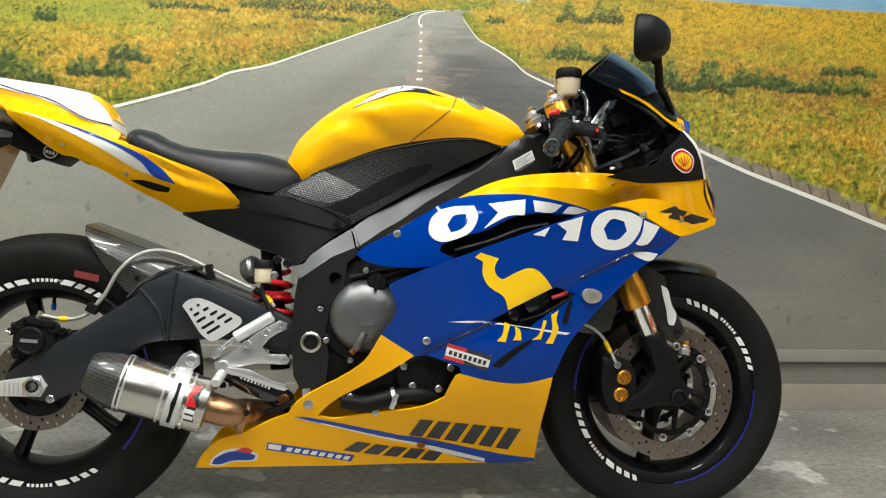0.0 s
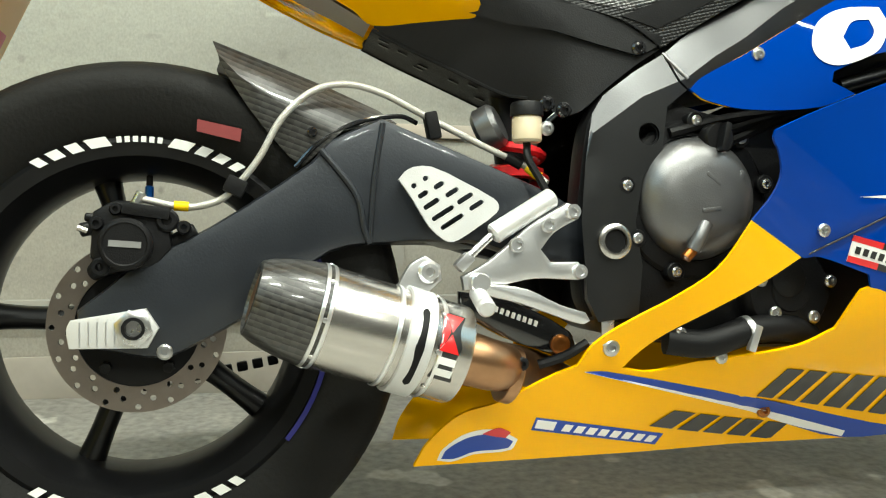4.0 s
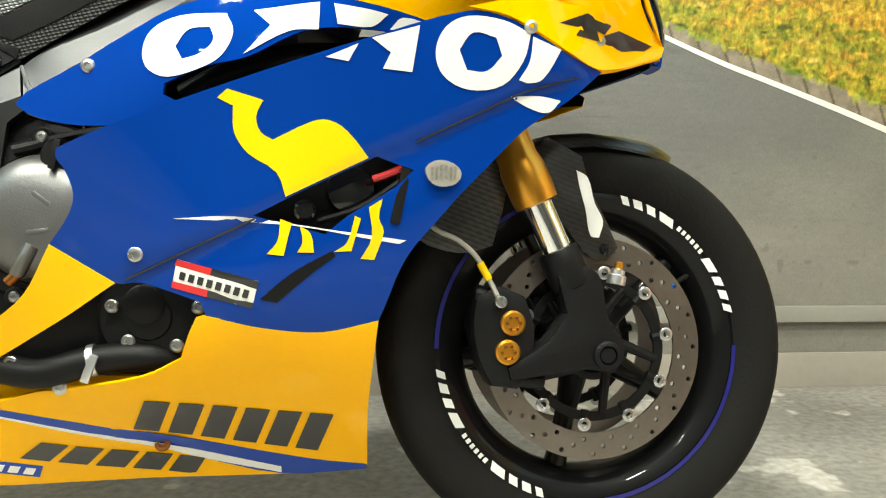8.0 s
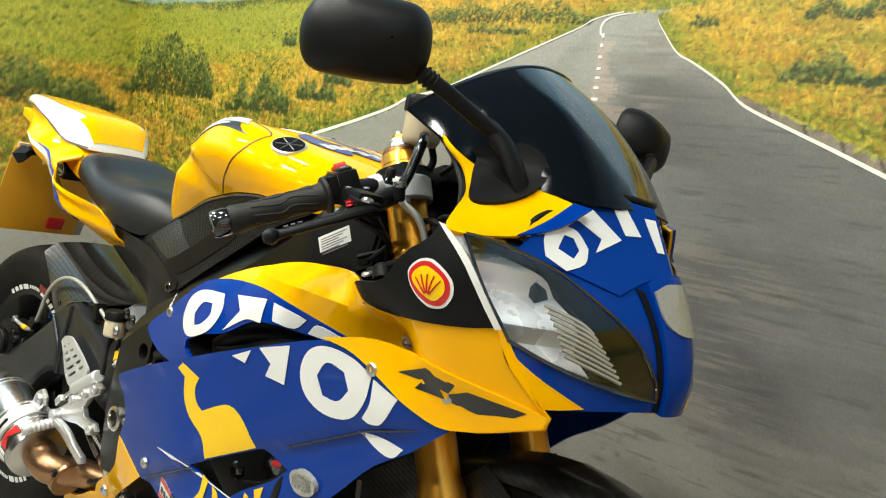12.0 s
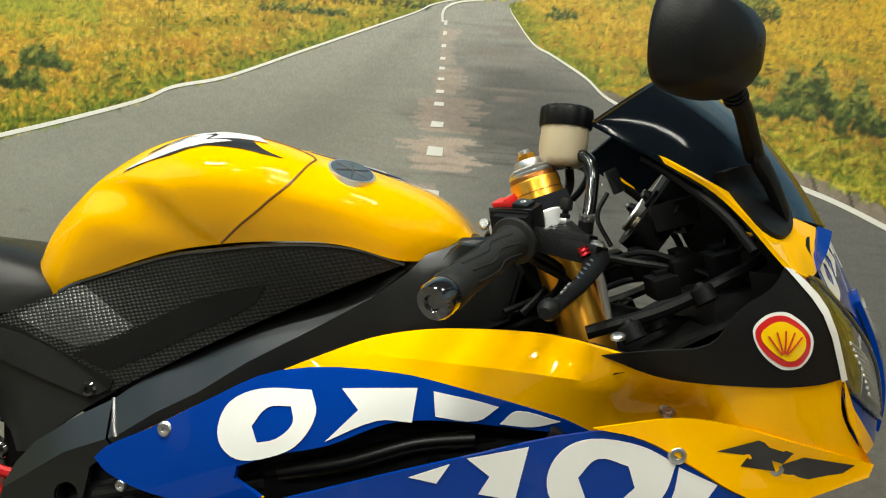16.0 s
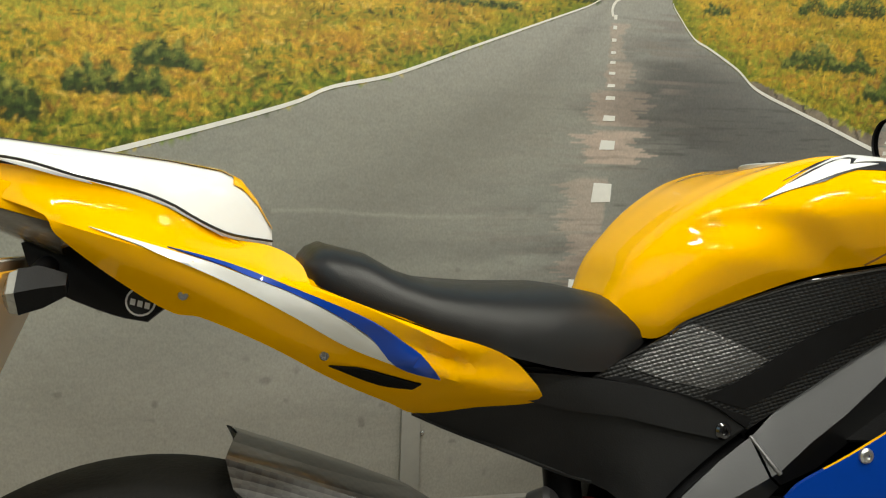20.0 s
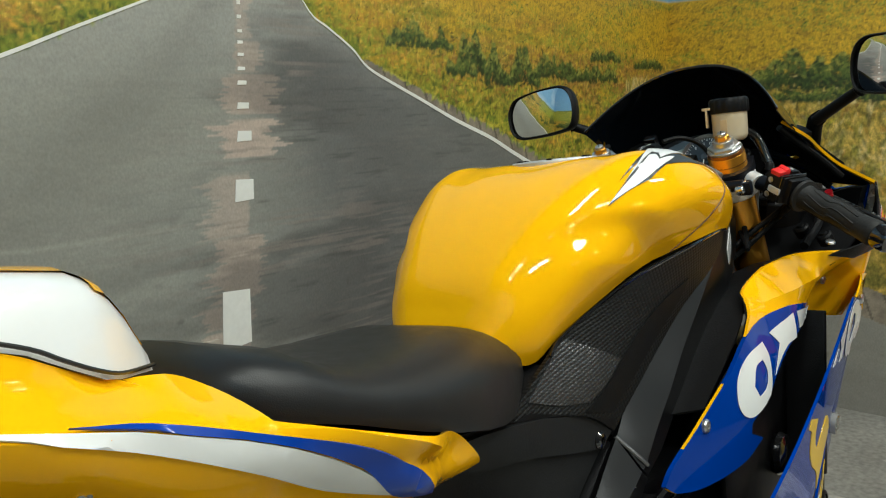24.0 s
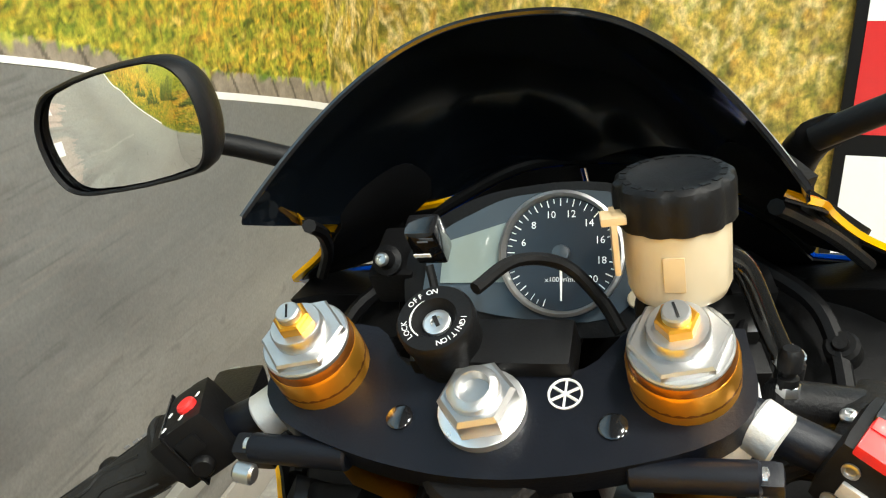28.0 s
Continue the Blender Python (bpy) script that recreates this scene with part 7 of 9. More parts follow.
for sgn in (-1, 1):
    y = .101 * sgn
    part("fork_tube", turned([(.0265, 0), (.0275, .002), (.0275, .38), (.0275, .425), (.0312, .442), (.0312, .475), (.030, .490), (.0255, .492)], fork_at(.945, y), RAKE, 28), "gold", BIKE, "gold anodised fork tube")
    part("slider", turned([(.0205, 0), (.0205, .20), (.02, .205)], fork_at(.565, y), RAKE, 28), "chrome", BIKE, "polished fork slider")
    foot = part("fork_foot", slab([(1.312, .40), (1.352, .415), (1.372, .40), (1.385, .34), (1.405, .31), (1.405, .285), (1.385, .27), (1.355, .275), (1.30, .268), (1.25, .262), (1.245, .28), (1.30, .315), (1.325, .35)], y - .024, y + .022, .010), "cast_black", BIKE, "black cast fork foot")
    part("foot_collar", turned([(.026, 0), (.028, .004), (.028, .05), (.026, .054)], fork_at(.435, y), RAKE, 24), "cast_black", foot)
    part("axle_nut", turned([(.019, 0), (.019, .006), (.016, .008), (.0125, .008), (.012, -.002), (0, -.002)], (FX, y + sgn * .023, FZ - .004), (0, sgn, 0), 6 if sgn > 0 else 22), "cast_black", foot)
    part("adjuster", turned([(.013, 0), (.013, .012), (.010, .014), (.010, .020), (.006, .022)], (1.400, y - .0, .388), (.2, 0, 1), 16), "alu", foot)
    part("adjuster_top", turned([(.006, 0), (.006, .008), (.004, .010)], (1.4042, y, .409), (.2, 0, 1), 12), "gold", foot)
    # caliper
    cal = part("front_caliper", slab([(1.205, .375), (1.235, .388), (1.272, .372), (1.285, .33), (1.278, .275), (1.262, .250), (1.225, .255), (1.208, .29), (1.20, .335)], y - .018 if sgn < 0 else y - .05, y + .05 if sgn < 0 else y + .018, .010), "cast_black", BIKE, "black radial brake caliper")
    for z, x in ((.338, 1.253), (.300, 1.246)):
        part("piston_cap", turned([(.0165, 0), (.0165, .006), (.0135, .009), (.009, .009), (.008, .006), (0, .006)], (x, y + sgn * .018, z), (0, sgn, 0), 24), "gold", cal, "gold anodised piston cap")
        for k in range(6):
            a = k * math.pi / 3
            part("cap_notch", rod((x + .0085 * math.cos(a), y + sgn * .026, z + .0085 * math.sin(a)), (x + .0085 * math.cos(a), y + sgn * .0285, z + .0085 * math.sin(a)), .0022, 8), "gold_dark", cal)
    for x, z in ((1.222, .372), (1.268, .262)):
        part("caliper_lug", rod((x - .018, y + sgn * .004, z + .004), (x + .03, y + sgn * .004, z - .004), .011), "cast_black", cal)
    part("banjo", rod((1.236, y + sgn * .012, .366), (1.236, y + sgn * .03, .366), .008), "bolt", cal)
    part("front_brake_hose", tube([(1.12, y * .9, .50), (1.15, y * 1.12, .462), (1.18, y * 1.15, .447), (1.205, y * 1.15, .425), (1.225, y * 1.16, .39), (1.236, y * 1.18, .366)], .0036, 8, 6), "hose", BIKE, "braided front brake hose")
    part("hose_sleeve", tube([(1.210, y * 1.15, .417), (1.222, y * 1.16, .395)], .0052, 10, 1), "yellow_vinyl", BIKE)
part("front_axle", rod((FX, -.13, FZ - .004), (FX, .12, FZ - .004), .0115), "cast_black", BIKE)

# -- front mudguard: carbon shell over the wheel with side lobes
def guard_ring(a, w, r):
    out = []
    for k in range(13):
        q = -1 + 2 * k / 12
        rr = r - .024 * abs(q) ** 2.2
        out.append(Vector((FX + rr * math.cos(a), w * math.sin(q * 1.45) / math.sin(1.45), FZ + rr * math.sin(a))))
    return out


mg = [guard_ring(radians(a), w, .3085 + .004 * (a < 80)) for a, w in ((150, .050), (138, .064), (124, .070), (112, .072), (100, .072), (90, .071), (80, .066), (72, .055), (66, .035), (63, .012))]
v0, f0 = loft(mg, False, False)
vi = [p + (Vector((FX, p.y * .92, FZ)) - p).normalized() * .003 for p in v0]
k0 = len(v0)
guard = part("front_mudguard", (list(v0) + vi, list(f0) + [tuple(i + k0 for i in reversed(q)) for q in f0]), "carbon_dark", BIKE, "carbon fibre front mudguard")
for sgn in (-1, 1):
    lobe = slab([(1.262, .545), (1.312, .590), (1.36, .565), (1.375, .515), (1.398, .47), (1.412, .438), (1.395, .420), (1.372, .425), (1.345, .455), (1.315, .49), (1.275, .50)], .079 * sgn, .074 * sgn, .0015)
    part("guard_lobe", lobe, "carbon_dark", guard)
    part("guard_sticker", slab([(1.352, .545), (1.368, .535), (1.378, .50), (1.39, .475), (1.384, .452), (1.372, .455), (1.365, .49), (1.357, .52)], .0805 * sgn, .0790 * sgn, .0004, 4, 80), "white_vinyl", guard, "white plain sticker")
    bolt((1.392, .080 * sgn, .436), (0, sgn, 0), .008, guard, "gloss_black")
# front wheel arch: dark panel added inside the fairing for its shade
part("arch_shade_panel", slab([(1.10, .50), (1.16, .54), (1.245, .60), (1.255, .52), (1.235, .44), (1.19, .43), (1.13, .45)], -.075, -.071, .001), "carbon", BIKE, "inner panel standing in for the wheel arch shade")

# -- swingarm, chain side, rear caliper, hugger
SW = [(-.062, .336), (-.031, .361), (.001, .388), (.079, .429), (.194, .506), (.215, .531), (.278, .561), (.343, .535), (.43, .500), (.50, .47), (.545, .44), (.545, .375), (.43, .40), (.388, .412), (.286, .410), (.216, .400), (.134, .335), (.067, .296), (.028, .281), (-.031, .291), (-.06, .296)]
for sgn in (-1, 1):
    arm = part("swingarm", slab(SW, .072 * sgn, .116 * sgn, .012), "swing_grey", BIKE, "dark grey cast swingarm")
    part("axle_block", slab([(-.070, .316), (-.066, .326), (.012, .338), (.026, .316), (.014, .294), (-.067, .295)], .114 * sgn, .124 * sgn, .002), "alu_matt", arm, "ribbed aluminium axle block")
    for k in range(6):
        part("block_rib", box((-.056 + .009 * k, .1245 * sgn, .311), (.0012, .0006, .026), (0, 0, 0), 0), "alu", arm)
    part("axle_nut", hexnut((0, .122 * sgn, .3165), (0, sgn, 0), .021, .010, .012), "bolt", arm, "large steel axle nut")
    part("axle_end", turned([(.0125, 0), (.0125, .012), (.009, .012), (.0085, .002), (0, .002)], (0, .122 * sgn, .3165), (0, sgn, 0), 20), "cast_black", arm)
    bolt((.032, .117 * sgn, .289), (0, sgn, 0), .009, arm)
    part("arm_rib", tube([(.205, .117 * sgn, .52), (.245, .1175 * sgn, .47), (.255, .117 * sgn, .43), (.262, .1165 * sgn, .41)], .004, 8, 5), "swing_grey", arm)
    part("arm_rib", tube([(.278, .117 * sgn, .553), (.268, .118 * sgn, .49), (.262, .1165 * sgn, .415)], .0035, 8, 5), "swing_grey", arm)
part("swing_bridge", box((.36, 0, .47), (.13, .15, .10), (0, 20, 0), .02), "swing_grey", BIKE)
chain = part("drive_chain", tube([(.0, .06, RZ + .09), (.3, .058, .44), (.55, .055, .45)], .008, 6, 8), "cast_black", BIKE)
for i in range(22):
    u = i / 21
    part("chain_link", box((-.005 + .42 * u, .06, .228 + .075 * u), (.014, .012, .013), (0, -10, 0), .003), "cast_black", chain)
part("sprocket", turned([(.088, -.003), (.092, 0), (.088, .003), (.05, .003)], (0, .06, RZ), (0, 1, 0), 45), "alu_matt", BIKE)
rc = part("rear_caliper", slab([(-.045, .445), (-.02, .458), (.018, .452), (.035, .43), (.04, .405), (.02, .385), (-.03, .375), (-.048, .395)], -.118, -.068, .008), "cast_black", BIKE, "black rear brake caliper")
part("piston_cover", turned([(.029, 0), (.029, .010), (.0265, .013), (.024, .0135), (.0225, .012), (0, .012)], (-.009, -.118, .409), (0, -1, 0), 28), "cast_black", rc)
part("text_bar", box((-.009, -.1306, .409), (.034, .0008, .007), (0, 4, 0), 0), "grey_ink", rc)
for p_, q_, r_ in (((-.06, -.10, .425), (-.035, -.10, .43), .008), ((-.055, -.10, .44), (-.04, -.10, .438), .005), ((.03, -.10, .405), (.065, -.10, .425), .010), ((-.045, -.1, .378), (-.03, -.115, .385), .010)):
    part("caliper_lug", rod(p_, q_, r_), "cast_black", rc)
for x, z, r in ((-.036, .384, .0105), (.034, .436, .013), (.052, .428, .008), (-.040, .432, .008), (-.020, .448, .007)):
    part("caliper_boss", turned([(r, 0), (r, .008), (r * .8, .0105), (r * .45, .0105), (r * .42, .007), (0, .007)], (x, -.112, z), (0, -1, 0), 16), "cast_black", rc)
part("caliper_bridge", box((.012, -.116, .446), (.052, .018, .014), (0, 8, 0), .004), "cast_black", rc)
part("bleed_nipple", tube([(-.050, -.114, .424), (-.060, -.116, .428)], .0038, 8, 1), "steel", rc, "steel bleed nipple")
part("banjo", rod((-.002, -.105, .452), (.006, -.105, .468), .006), "bolt", rc)
hose = part("rear_brake_hose", tube([(.003, -.106, .461), (.05, -.10, .452), (.085, -.102, .458), (.105, -.106, .472), (.134, -.112, .508), (.160, -.115, .555), (.195, -.113, .588), (.235, -.106, .600), (.28, -.099, .592), (.335, -.094, .567), (.406, -.092, .534), (.46, -.10, .508), (.482, -.12, .485)], .0042, 10, 6), "hose", BIKE, "braided steel rear brake hose")
part("hose_sleeve", tube([(.04, -.101, .4535), (.056, -.1, .4525)], .0058, 10, 1), "yellow_vinyl", hose)
part("hose_sleeve", tube([(.462, -.105, .506), (.475, -.113, .493)], .0062, 10, 1), "yellow_vinyl", hose)
part("hose_sleeve", tube([(.438, -.096, .52), (.456, -.101, .509)], .0075, 10, 1), "black_plastic", hose)
part("hose_clip", box((.343, -.092, .556), (.016, .022, .034), (0, -12, 0), .004), "black_plastic", hose)
part("hose_clip", box((.108, -.107, .476), (.024, .02, .020), (0, 25, 0), .004), "black_plastic", hose)
# hugger
HT = [(.081, .651), (.12, .637), (.162, .622), (.22, .600), (.279, .575), (.302, .560)]
HR = [(.088, .630), (.112, .607), (.140, .590), (.174, .572), (.212, .553), (.232, .545)]
HB = [(.090, .622), (.104, .598), (.124, .568), (.146, .540), (.170, .513), (.186, .503)]
hug = None
for sgn in (-1, 1):
    skin = []
    for pt, pr, pb in zip(HT, HR, HB):
        skin.append([Vector((pt[0], sgn * .076, pt[1])), Vector((pt[0] * .5 + pr[0] * .5, sgn * .0925, pt[1] * .5 + pr[1] * .5)), Vector((pr[0], sgn * .1035, pr[1])), Vector((pr[0] * .85 + pb[0] * .15, sgn * .1045, pr[1] * .85 + pb[1] * .15)), Vector((pb[0], sgn * .097, pb[1]))])
    hvv, hvf = loft(skin, False, False)
    hk = len(hvv)
    skin2 = (hvv + [p - Vector((0, sgn * .003, 0)) for p in hvv], hvf + [tuple(i + hk for i in reversed(q)) for q in hvf])
    if hug is None:
        hug = part("rear_hugger", skin2, "carbon", BIKE, "carbon fibre rear hugger")
    else:
        part("hugger_side", skin2, "carbon", hug)
hv = []
for (x, z), w in zip(HT, (.076, .076, .076, .076, .076, .076)):
    hv.append([Vector((x + .012 * (1 - abs(k) / 6), w * k / 6, z + .008 * (1 - (k / 6) ** 2))) for k in range(-6, 7)])
hvv, hvf = loft(hv, False, False)
hk = len(hvv)
part("hugger_top", (hvv + [p + Vector((0, 0, -.003)) for p in hvv], hvf + [tuple(i + hk for i in reversed(q)) for q in hvf]), "carbon", hug)
part("hugger_flange", tube([(.176, -.1015, .500), (.205, -.1015, .531), (.25, -.1005, .556), (.300, -.094, .566), (.325, -.085, .560)], .0032, 8, 8), "gloss_black", hug, "black clamped edge of the hugger")
bolt((.196, -.1035, .542), (0, -1, 0), .006, hug, "gloss_black")

# -- exhaust
EX0, EX1 = Vector((.125, -.185, .352)), Vector((.345, -.168, .285))
EXD = (EX1 - EX0).normalized()
can = part("silencer", turned([(.052, .056), (.0562, .058), (.0568, .062), (.0568, .236), (.0556, .2395), (.0525, .2405), (.034, .2445)], EX0, EXD, 44), "steel", BIKE, "brushed steel silencer with carbon end cap")
part("end_cap", turned([(.027, .014), (.034, .004), (.0375, .0), (.041, .0015), (.0462, .012), (.0515, .030), (.0555, .050), (.0578, .068), (.0578, .076)], EX0, EXD, 44), "carbon", can, "carbon fibre end cap")
part("outlet", turned([(.026, -.003), (.030, -.003), (.030, .02), (.026, .02), (.025, .0)], EX0 + EXD * .006, EXD, 30), "heat", can)
part("outlet_dark", turned([(.0255, 0), (.0255, .001), (0, .001)], EX0 + EXD * .012, EXD, 24), "black_plastic", can)
for h in (.066, .074, .150, .200):
    part("band", turned([(.0574, 0), (.0582, .001), (.0582, .004), (.0574, .005)], EX0 + EXD * h, EXD, 44), "alu", can)
for k in range(8):
    a = 2 * math.pi * k / 8
    u = EXD.orthogonal().normalized()
    w = Matrix.Rotation(a, 3, EXD) @ u
    part("rivet", turned([(.0032, 0), (.0025, .0015), (0, .002)], EX0 + EXD * .073 + w * .0575, w, 8), "bolt", can)
    part("rivet", turned([(.0032, 0), (.0025, .0015), (0, .002)], EX0 + EXD * .20 + w * .0575, w, 8), "bolt", can)
strap = part("exhaust_strap", turned([(.0585, 0), (.0605, .001), (.0605, .029), (.0585, .030)], EX0 + EXD * .163, EXD, 44), "alu_matt", can, "steel mounting strap")
EXU = (Vector((0, -1, 0)) - EXD * EXD.dot(Vector((0, -1, 0)))).normalized()
EXW = EXU.cross(EXD).normalized()
EXW = EXW if EXW.z > 0 else -EXW


def on_can(name, outline, r, material, label=""):
    """A thin patch bent round the silencer; outline in metres along and degrees up from the outer side."""
    def fn(u, g):
        q = radians(g * 1000)
        return EX0 + EXD * u + (EXU * math.cos(q) + EXW * math.sin(q)) * r
    return part(name, sheet(outline, fn, .0008, .006, 0, (), 2, 60), material, can, label)


on_can("strap_slot", [(.174, -.042), (.178, -.046), (.182, -.042), (.182, .038), (.178, .042), (.174, .038)], .0614, "black_plastic")
part("strap_lug", slab([(.282, .352), (.300, .385), (.318, .396), (.336, .385), (.338, .368), (.318, .350), (.306, .338)], -.168, -.158, .003), "alu", can)
bolt((.322, -.168, .377), (0, -1, 0), .013, can, "alu")
on_can("logo_plate", [(.198, .048), (.225, .048), (.225, -.030), (.198, -.030)], .0578, "black_vinyl", "red and black maker's plate, plain")
on_can("logo_mark", [(.200, .046), (.223, .046), (.211, .024)], .0584, "red_vinyl")
on_can("logo_mark", [(.200, .044), (.200, .004), (.209, .024)], .0584, "red_vinyl")
on_can("logo_mark", [(.200, .002), (.223, .002), (.211, .022)], .0584, "red_vinyl")
for k in range(2):
    on_can("text_bar", [(.201, -.004 - .013 * k), (.222, -.004 - .013 * k), (.222, -.012 - .013 * k), (.201, -.012 - .013 * k)], .0584, "white_vinyl")
pipe = part("link_pipe", tube([EX0 + EXD * .235, EX0 + EXD * .29, (.43, -.112, .262), (.48, -.07, .25), (.55, -.04, .22)], (.032, .022), 20, 6), "heat", BIKE, "heat-tinted steel link pipe")
part("pipe_clamp", turned([(.0335, 0), (.0345, .001), (.0345, .013), (.0335, .014)], (.418, -.141, .256), EXD, 26), "heat", pipe)
bolt((.432, -.17, .27), (0, -1, 0), .008, pipe, "cast_black")
part("sensor", tube([(.47, -.12, .262), (.50, -.128, .272), (.53, -.13, .288)], .006, 8, 4), "cast_black", pipe)

# -- engine and dark inner mass
eng = part("engine_block", slab([(.57, .31), (.62, .285), (.90, .275), (.97, .30), (1.0, .42), (.97, .56), (.88, .62), (.74, .58), (.64, .60), (.60, .52), (.58, .36)], -.125, .125, .02), "cast_black", BIKE, "black cast engine block")
cl = part("clutch_cover", turned([(.079, 0), (.0785, .012), (.076, .022), (.070, .032), (.061, .040), (.049, .0455), (.035, .0475), (.018, .0485), (0, .0488)], (.676, -.122, .468), (0, -1, 0), 52), "clutch", eng, "grey domed clutch cover")
for k in range(9):
    a = 2 * math.pi * k / 9 + .2
    c = (.676 + .098 * math.cos(a), -.122, .468 + .098 * math.sin(a))
    if c[0] < .64 and c[2] > .50:
        continue
    part("cover_boss", rod(c, (c[0], -.142, c[2]), .012, 14), "cast_black", eng)
    bolt((c[0], -.142, c[2]), (0, -1, 0), .0068, eng)
for x, z, tilt_, ln in ((.682, .490, 38, .024), (.722, .492, -72, .020), (.678, .452, -8, .026), (.700, .474, -25, .016)):
    part("cover_mark", box((x, -.1685 + (abs(x - .676) * .10), z), (ln, .006, .0055), (0, tilt_, 0), .002), "clutch", cl)
part("case_rim", hoop([(.080, 0), (.080, .014), (.098, .012), (.102, .008), (.102, 0)], (.676, -.120, .468), (0, -1, 0), 48), "cast_black", eng)
part("oil_filler", turned([(.021, 0), (.021, .014), (.018, .018), (0, .018)], (.697, -.142, .542), (0, -1, 0), 20), "black_plastic", eng)
part("filler_grip", box((.697, -.166, .542), (.008, .018, .036), (0, 12, 0), .003), "black_plastic", eng)
part("oil_sensor", tube([(.655, -.165, .402), (.663, -.168, .418), (.672, -.166, .435)], .009, 12, 3), "clutch", eng)
part("sensor_tip", tube([(.645, -.165, .392), (.655, -.165, .402)], .007, 10, 1), "gold_dark", eng)
part("pickup_cover", turned([(.062, 0), (.062, .02), (.056, .028), (.028, .03), (.026, .033), (0, .033)], (.800, -.122, .350), (0, -1, 0), 36), "cast_black", eng, "black crank end cover")
part("cover_plate", slab([(.752, .372), (.80, .392), (.86, .372), (.862, .345), (.838, .306), (.775, .316), (.748, .34)], -.152, -.120, .008), "cast_black", eng)
part("inspection_cap", turned([(.024, 0), (.024, .004), (.021, .006), (0, .006)], (.795, -.152, .366), (0, -1, 0), 28), "black_plastic", eng)
for x, z in ((.758, .364), (.858, .362), (.833, .316), (.777, .322), (.645, .298), (.70, .268), (.80, .272)):
    bolt((x, -.151, z), (0, -1, 0), .0085, eng)
part("water_pump_pipe", tube([(.63, -.14, .29), (.68, -.15, .285), (.74, -.15, .300), (.80, -.145, .302), (.84, -.13, .29)], .018, 14, 6), "black_plastic", eng)
part("hose_clamp", turned([(.0195, 0), (.0195, .008)], (.733, -.15, .299), (1, 0, .2), 20), "alu", eng)
part("clamp_screw", box((.737, -.168, .292), (.010, .008, .034), (0, 20, 0), .002), "alu", eng)
for k in range(3):
    part("loom", tube([(.64, -.135, .55 - .02 * k), (.72, -.14, .57 - .015 * k), (.82, -.15, .585), (.95, -.14, .62), (1.06, -.12, .66)], .007, 8, 6), "black_plastic", eng)
part("throttle_body", box((.92, -.10, .66), (.10, .06, .07), (0, 10, 0), .015), "cast_black", BIKE, "dark throttle bodies")
part("inlet_pipe", tube([(.84, -.15, .615), (.90, -.16, .645), (.98, -.155, .668), (1.10, -.14, .675)], .018, 12, 6), "cast_black", BIKE)
for sgn in (1, -1):
    side = (lambda d: d) if sgn == 1 else flipy
    part("duct_panel", side(slab([(.84, .62), (.95, .665), (1.12, .69), (1.20, .66), (1.10, .45), (.95, .40), (.84, .47)], -.160, -.154, .002)), "cast_black", BIKE, "black inner duct panel")
    part("duct_end", side(box((1.115, -.185, .58), (.012, .06, .24), (0, 12, 0), .003)), "cast_black", BIKE)
    part("duct_hose", side(tube([(.86, -.168, .612), (.93, -.174, .632), (1.00, -.172, .660), (1.06, -.168, .672)], .010, 10, 6)), "frame_grey", BIKE, "grey inner hose")
    for x, z in ((.905, .628), (1.02, .640), (1.075, .655)):
        part("duct_bolt", side(turned([(.008, 0), (.008, .003), (.005, .006), (0, .006)], (x, -.160, z), (0, -1, 0), 12)), "cast_black", BIKE)
part("radiator", box((1.08, 0, .50), (.035, .32, .30), (0, 15, 0), .004), "cast_black", BIKE, "black radiator core")
part("frame_head", box((1.00, 0, .80), (.14, .15, .14), (0, 20, 0), .02), "frame_grey", BIKE, "dark grey frame head")
part("airbox", slab([(.60, .72), (.62, .775), (.70, .815), (.80, .842), (.90, .850), (.96, .845), (.98, .80), (.96, .72), (.85, .64), (.66, .62)], -.100, .100, .01), "black_plastic", BIKE)
horn = part("horn", turned([(.03, 0), (.032, .006), (.028, .014), (.012, .018)], (1.04, -.16, .505), (0, -1, 0), 24), "gloss_black", BIKE, "black horn behind the fairing slot")
bolt((.985, -.19, .478), (0, -1, 0), .013, BIKE, "gloss_black", "frame_slider")
part("slot_wire", tube([(1.065, -.198, .516), (1.08, -.20, .521), (1.10, -.204, .529)], .0045, 8, 4), "red", BIKE, "red cable end")
part("slot_wire", tube([(1.0, -.19, .465), (1.05, -.195, .482), (1.10, -.205, .515)], .004, 8, 4), "black_plastic", BIKE)

# -- shock, fluid bottle, rearsets
shock = part("rear_shock", rod((.46, -.01, .62), (.49, -.01, .34), .022), "cast_black", BIKE, "rear shock with red spring")
hel = [(.47 + .02 * u + .034 * math.cos(u * 5 * 2 * math.pi), -.025 + .034 * math.sin(u * 5 * 2 * math.pi), .56 - .16 * u) for u in (i / 70 for i in range(71))]
part("spring", tube(hel, .0068, 8, 1), "red", shock, "red coil spring")
part("spring_seat", turned([(.042, 0), (.042, .012), (.03, .016)], (.468, -.025, .50), (0, 0, 1), 24), "red", shock)
part("shock_reservoir", rod((.44, -.06, .568), (.415, -.045, .555), .030, 24, .006), "clutch", shock)
fl = part("rear_fluid_bottle", turned([(.016, 0), (.0185, .003), (.0185, .030), (.017, .032)], (.457, -.118, .535), (0, 0, 1), 24), "fluid", BIKE, "small brake fluid bottle with black cap")
part("cap", turned([(.0205, 0), (.0205, .014), (.0185, .017), (0, .017)], (.457, -.118, .567), (0, 0, 1), 18), "black_plastic", fl)
part("bottle_hose", tube([(.457, -.118, .535), (.456, -.125, .515), (.468, -.132, .49), (.478, -.138, .468)], .005, 8, 4), "black_plastic", fl)
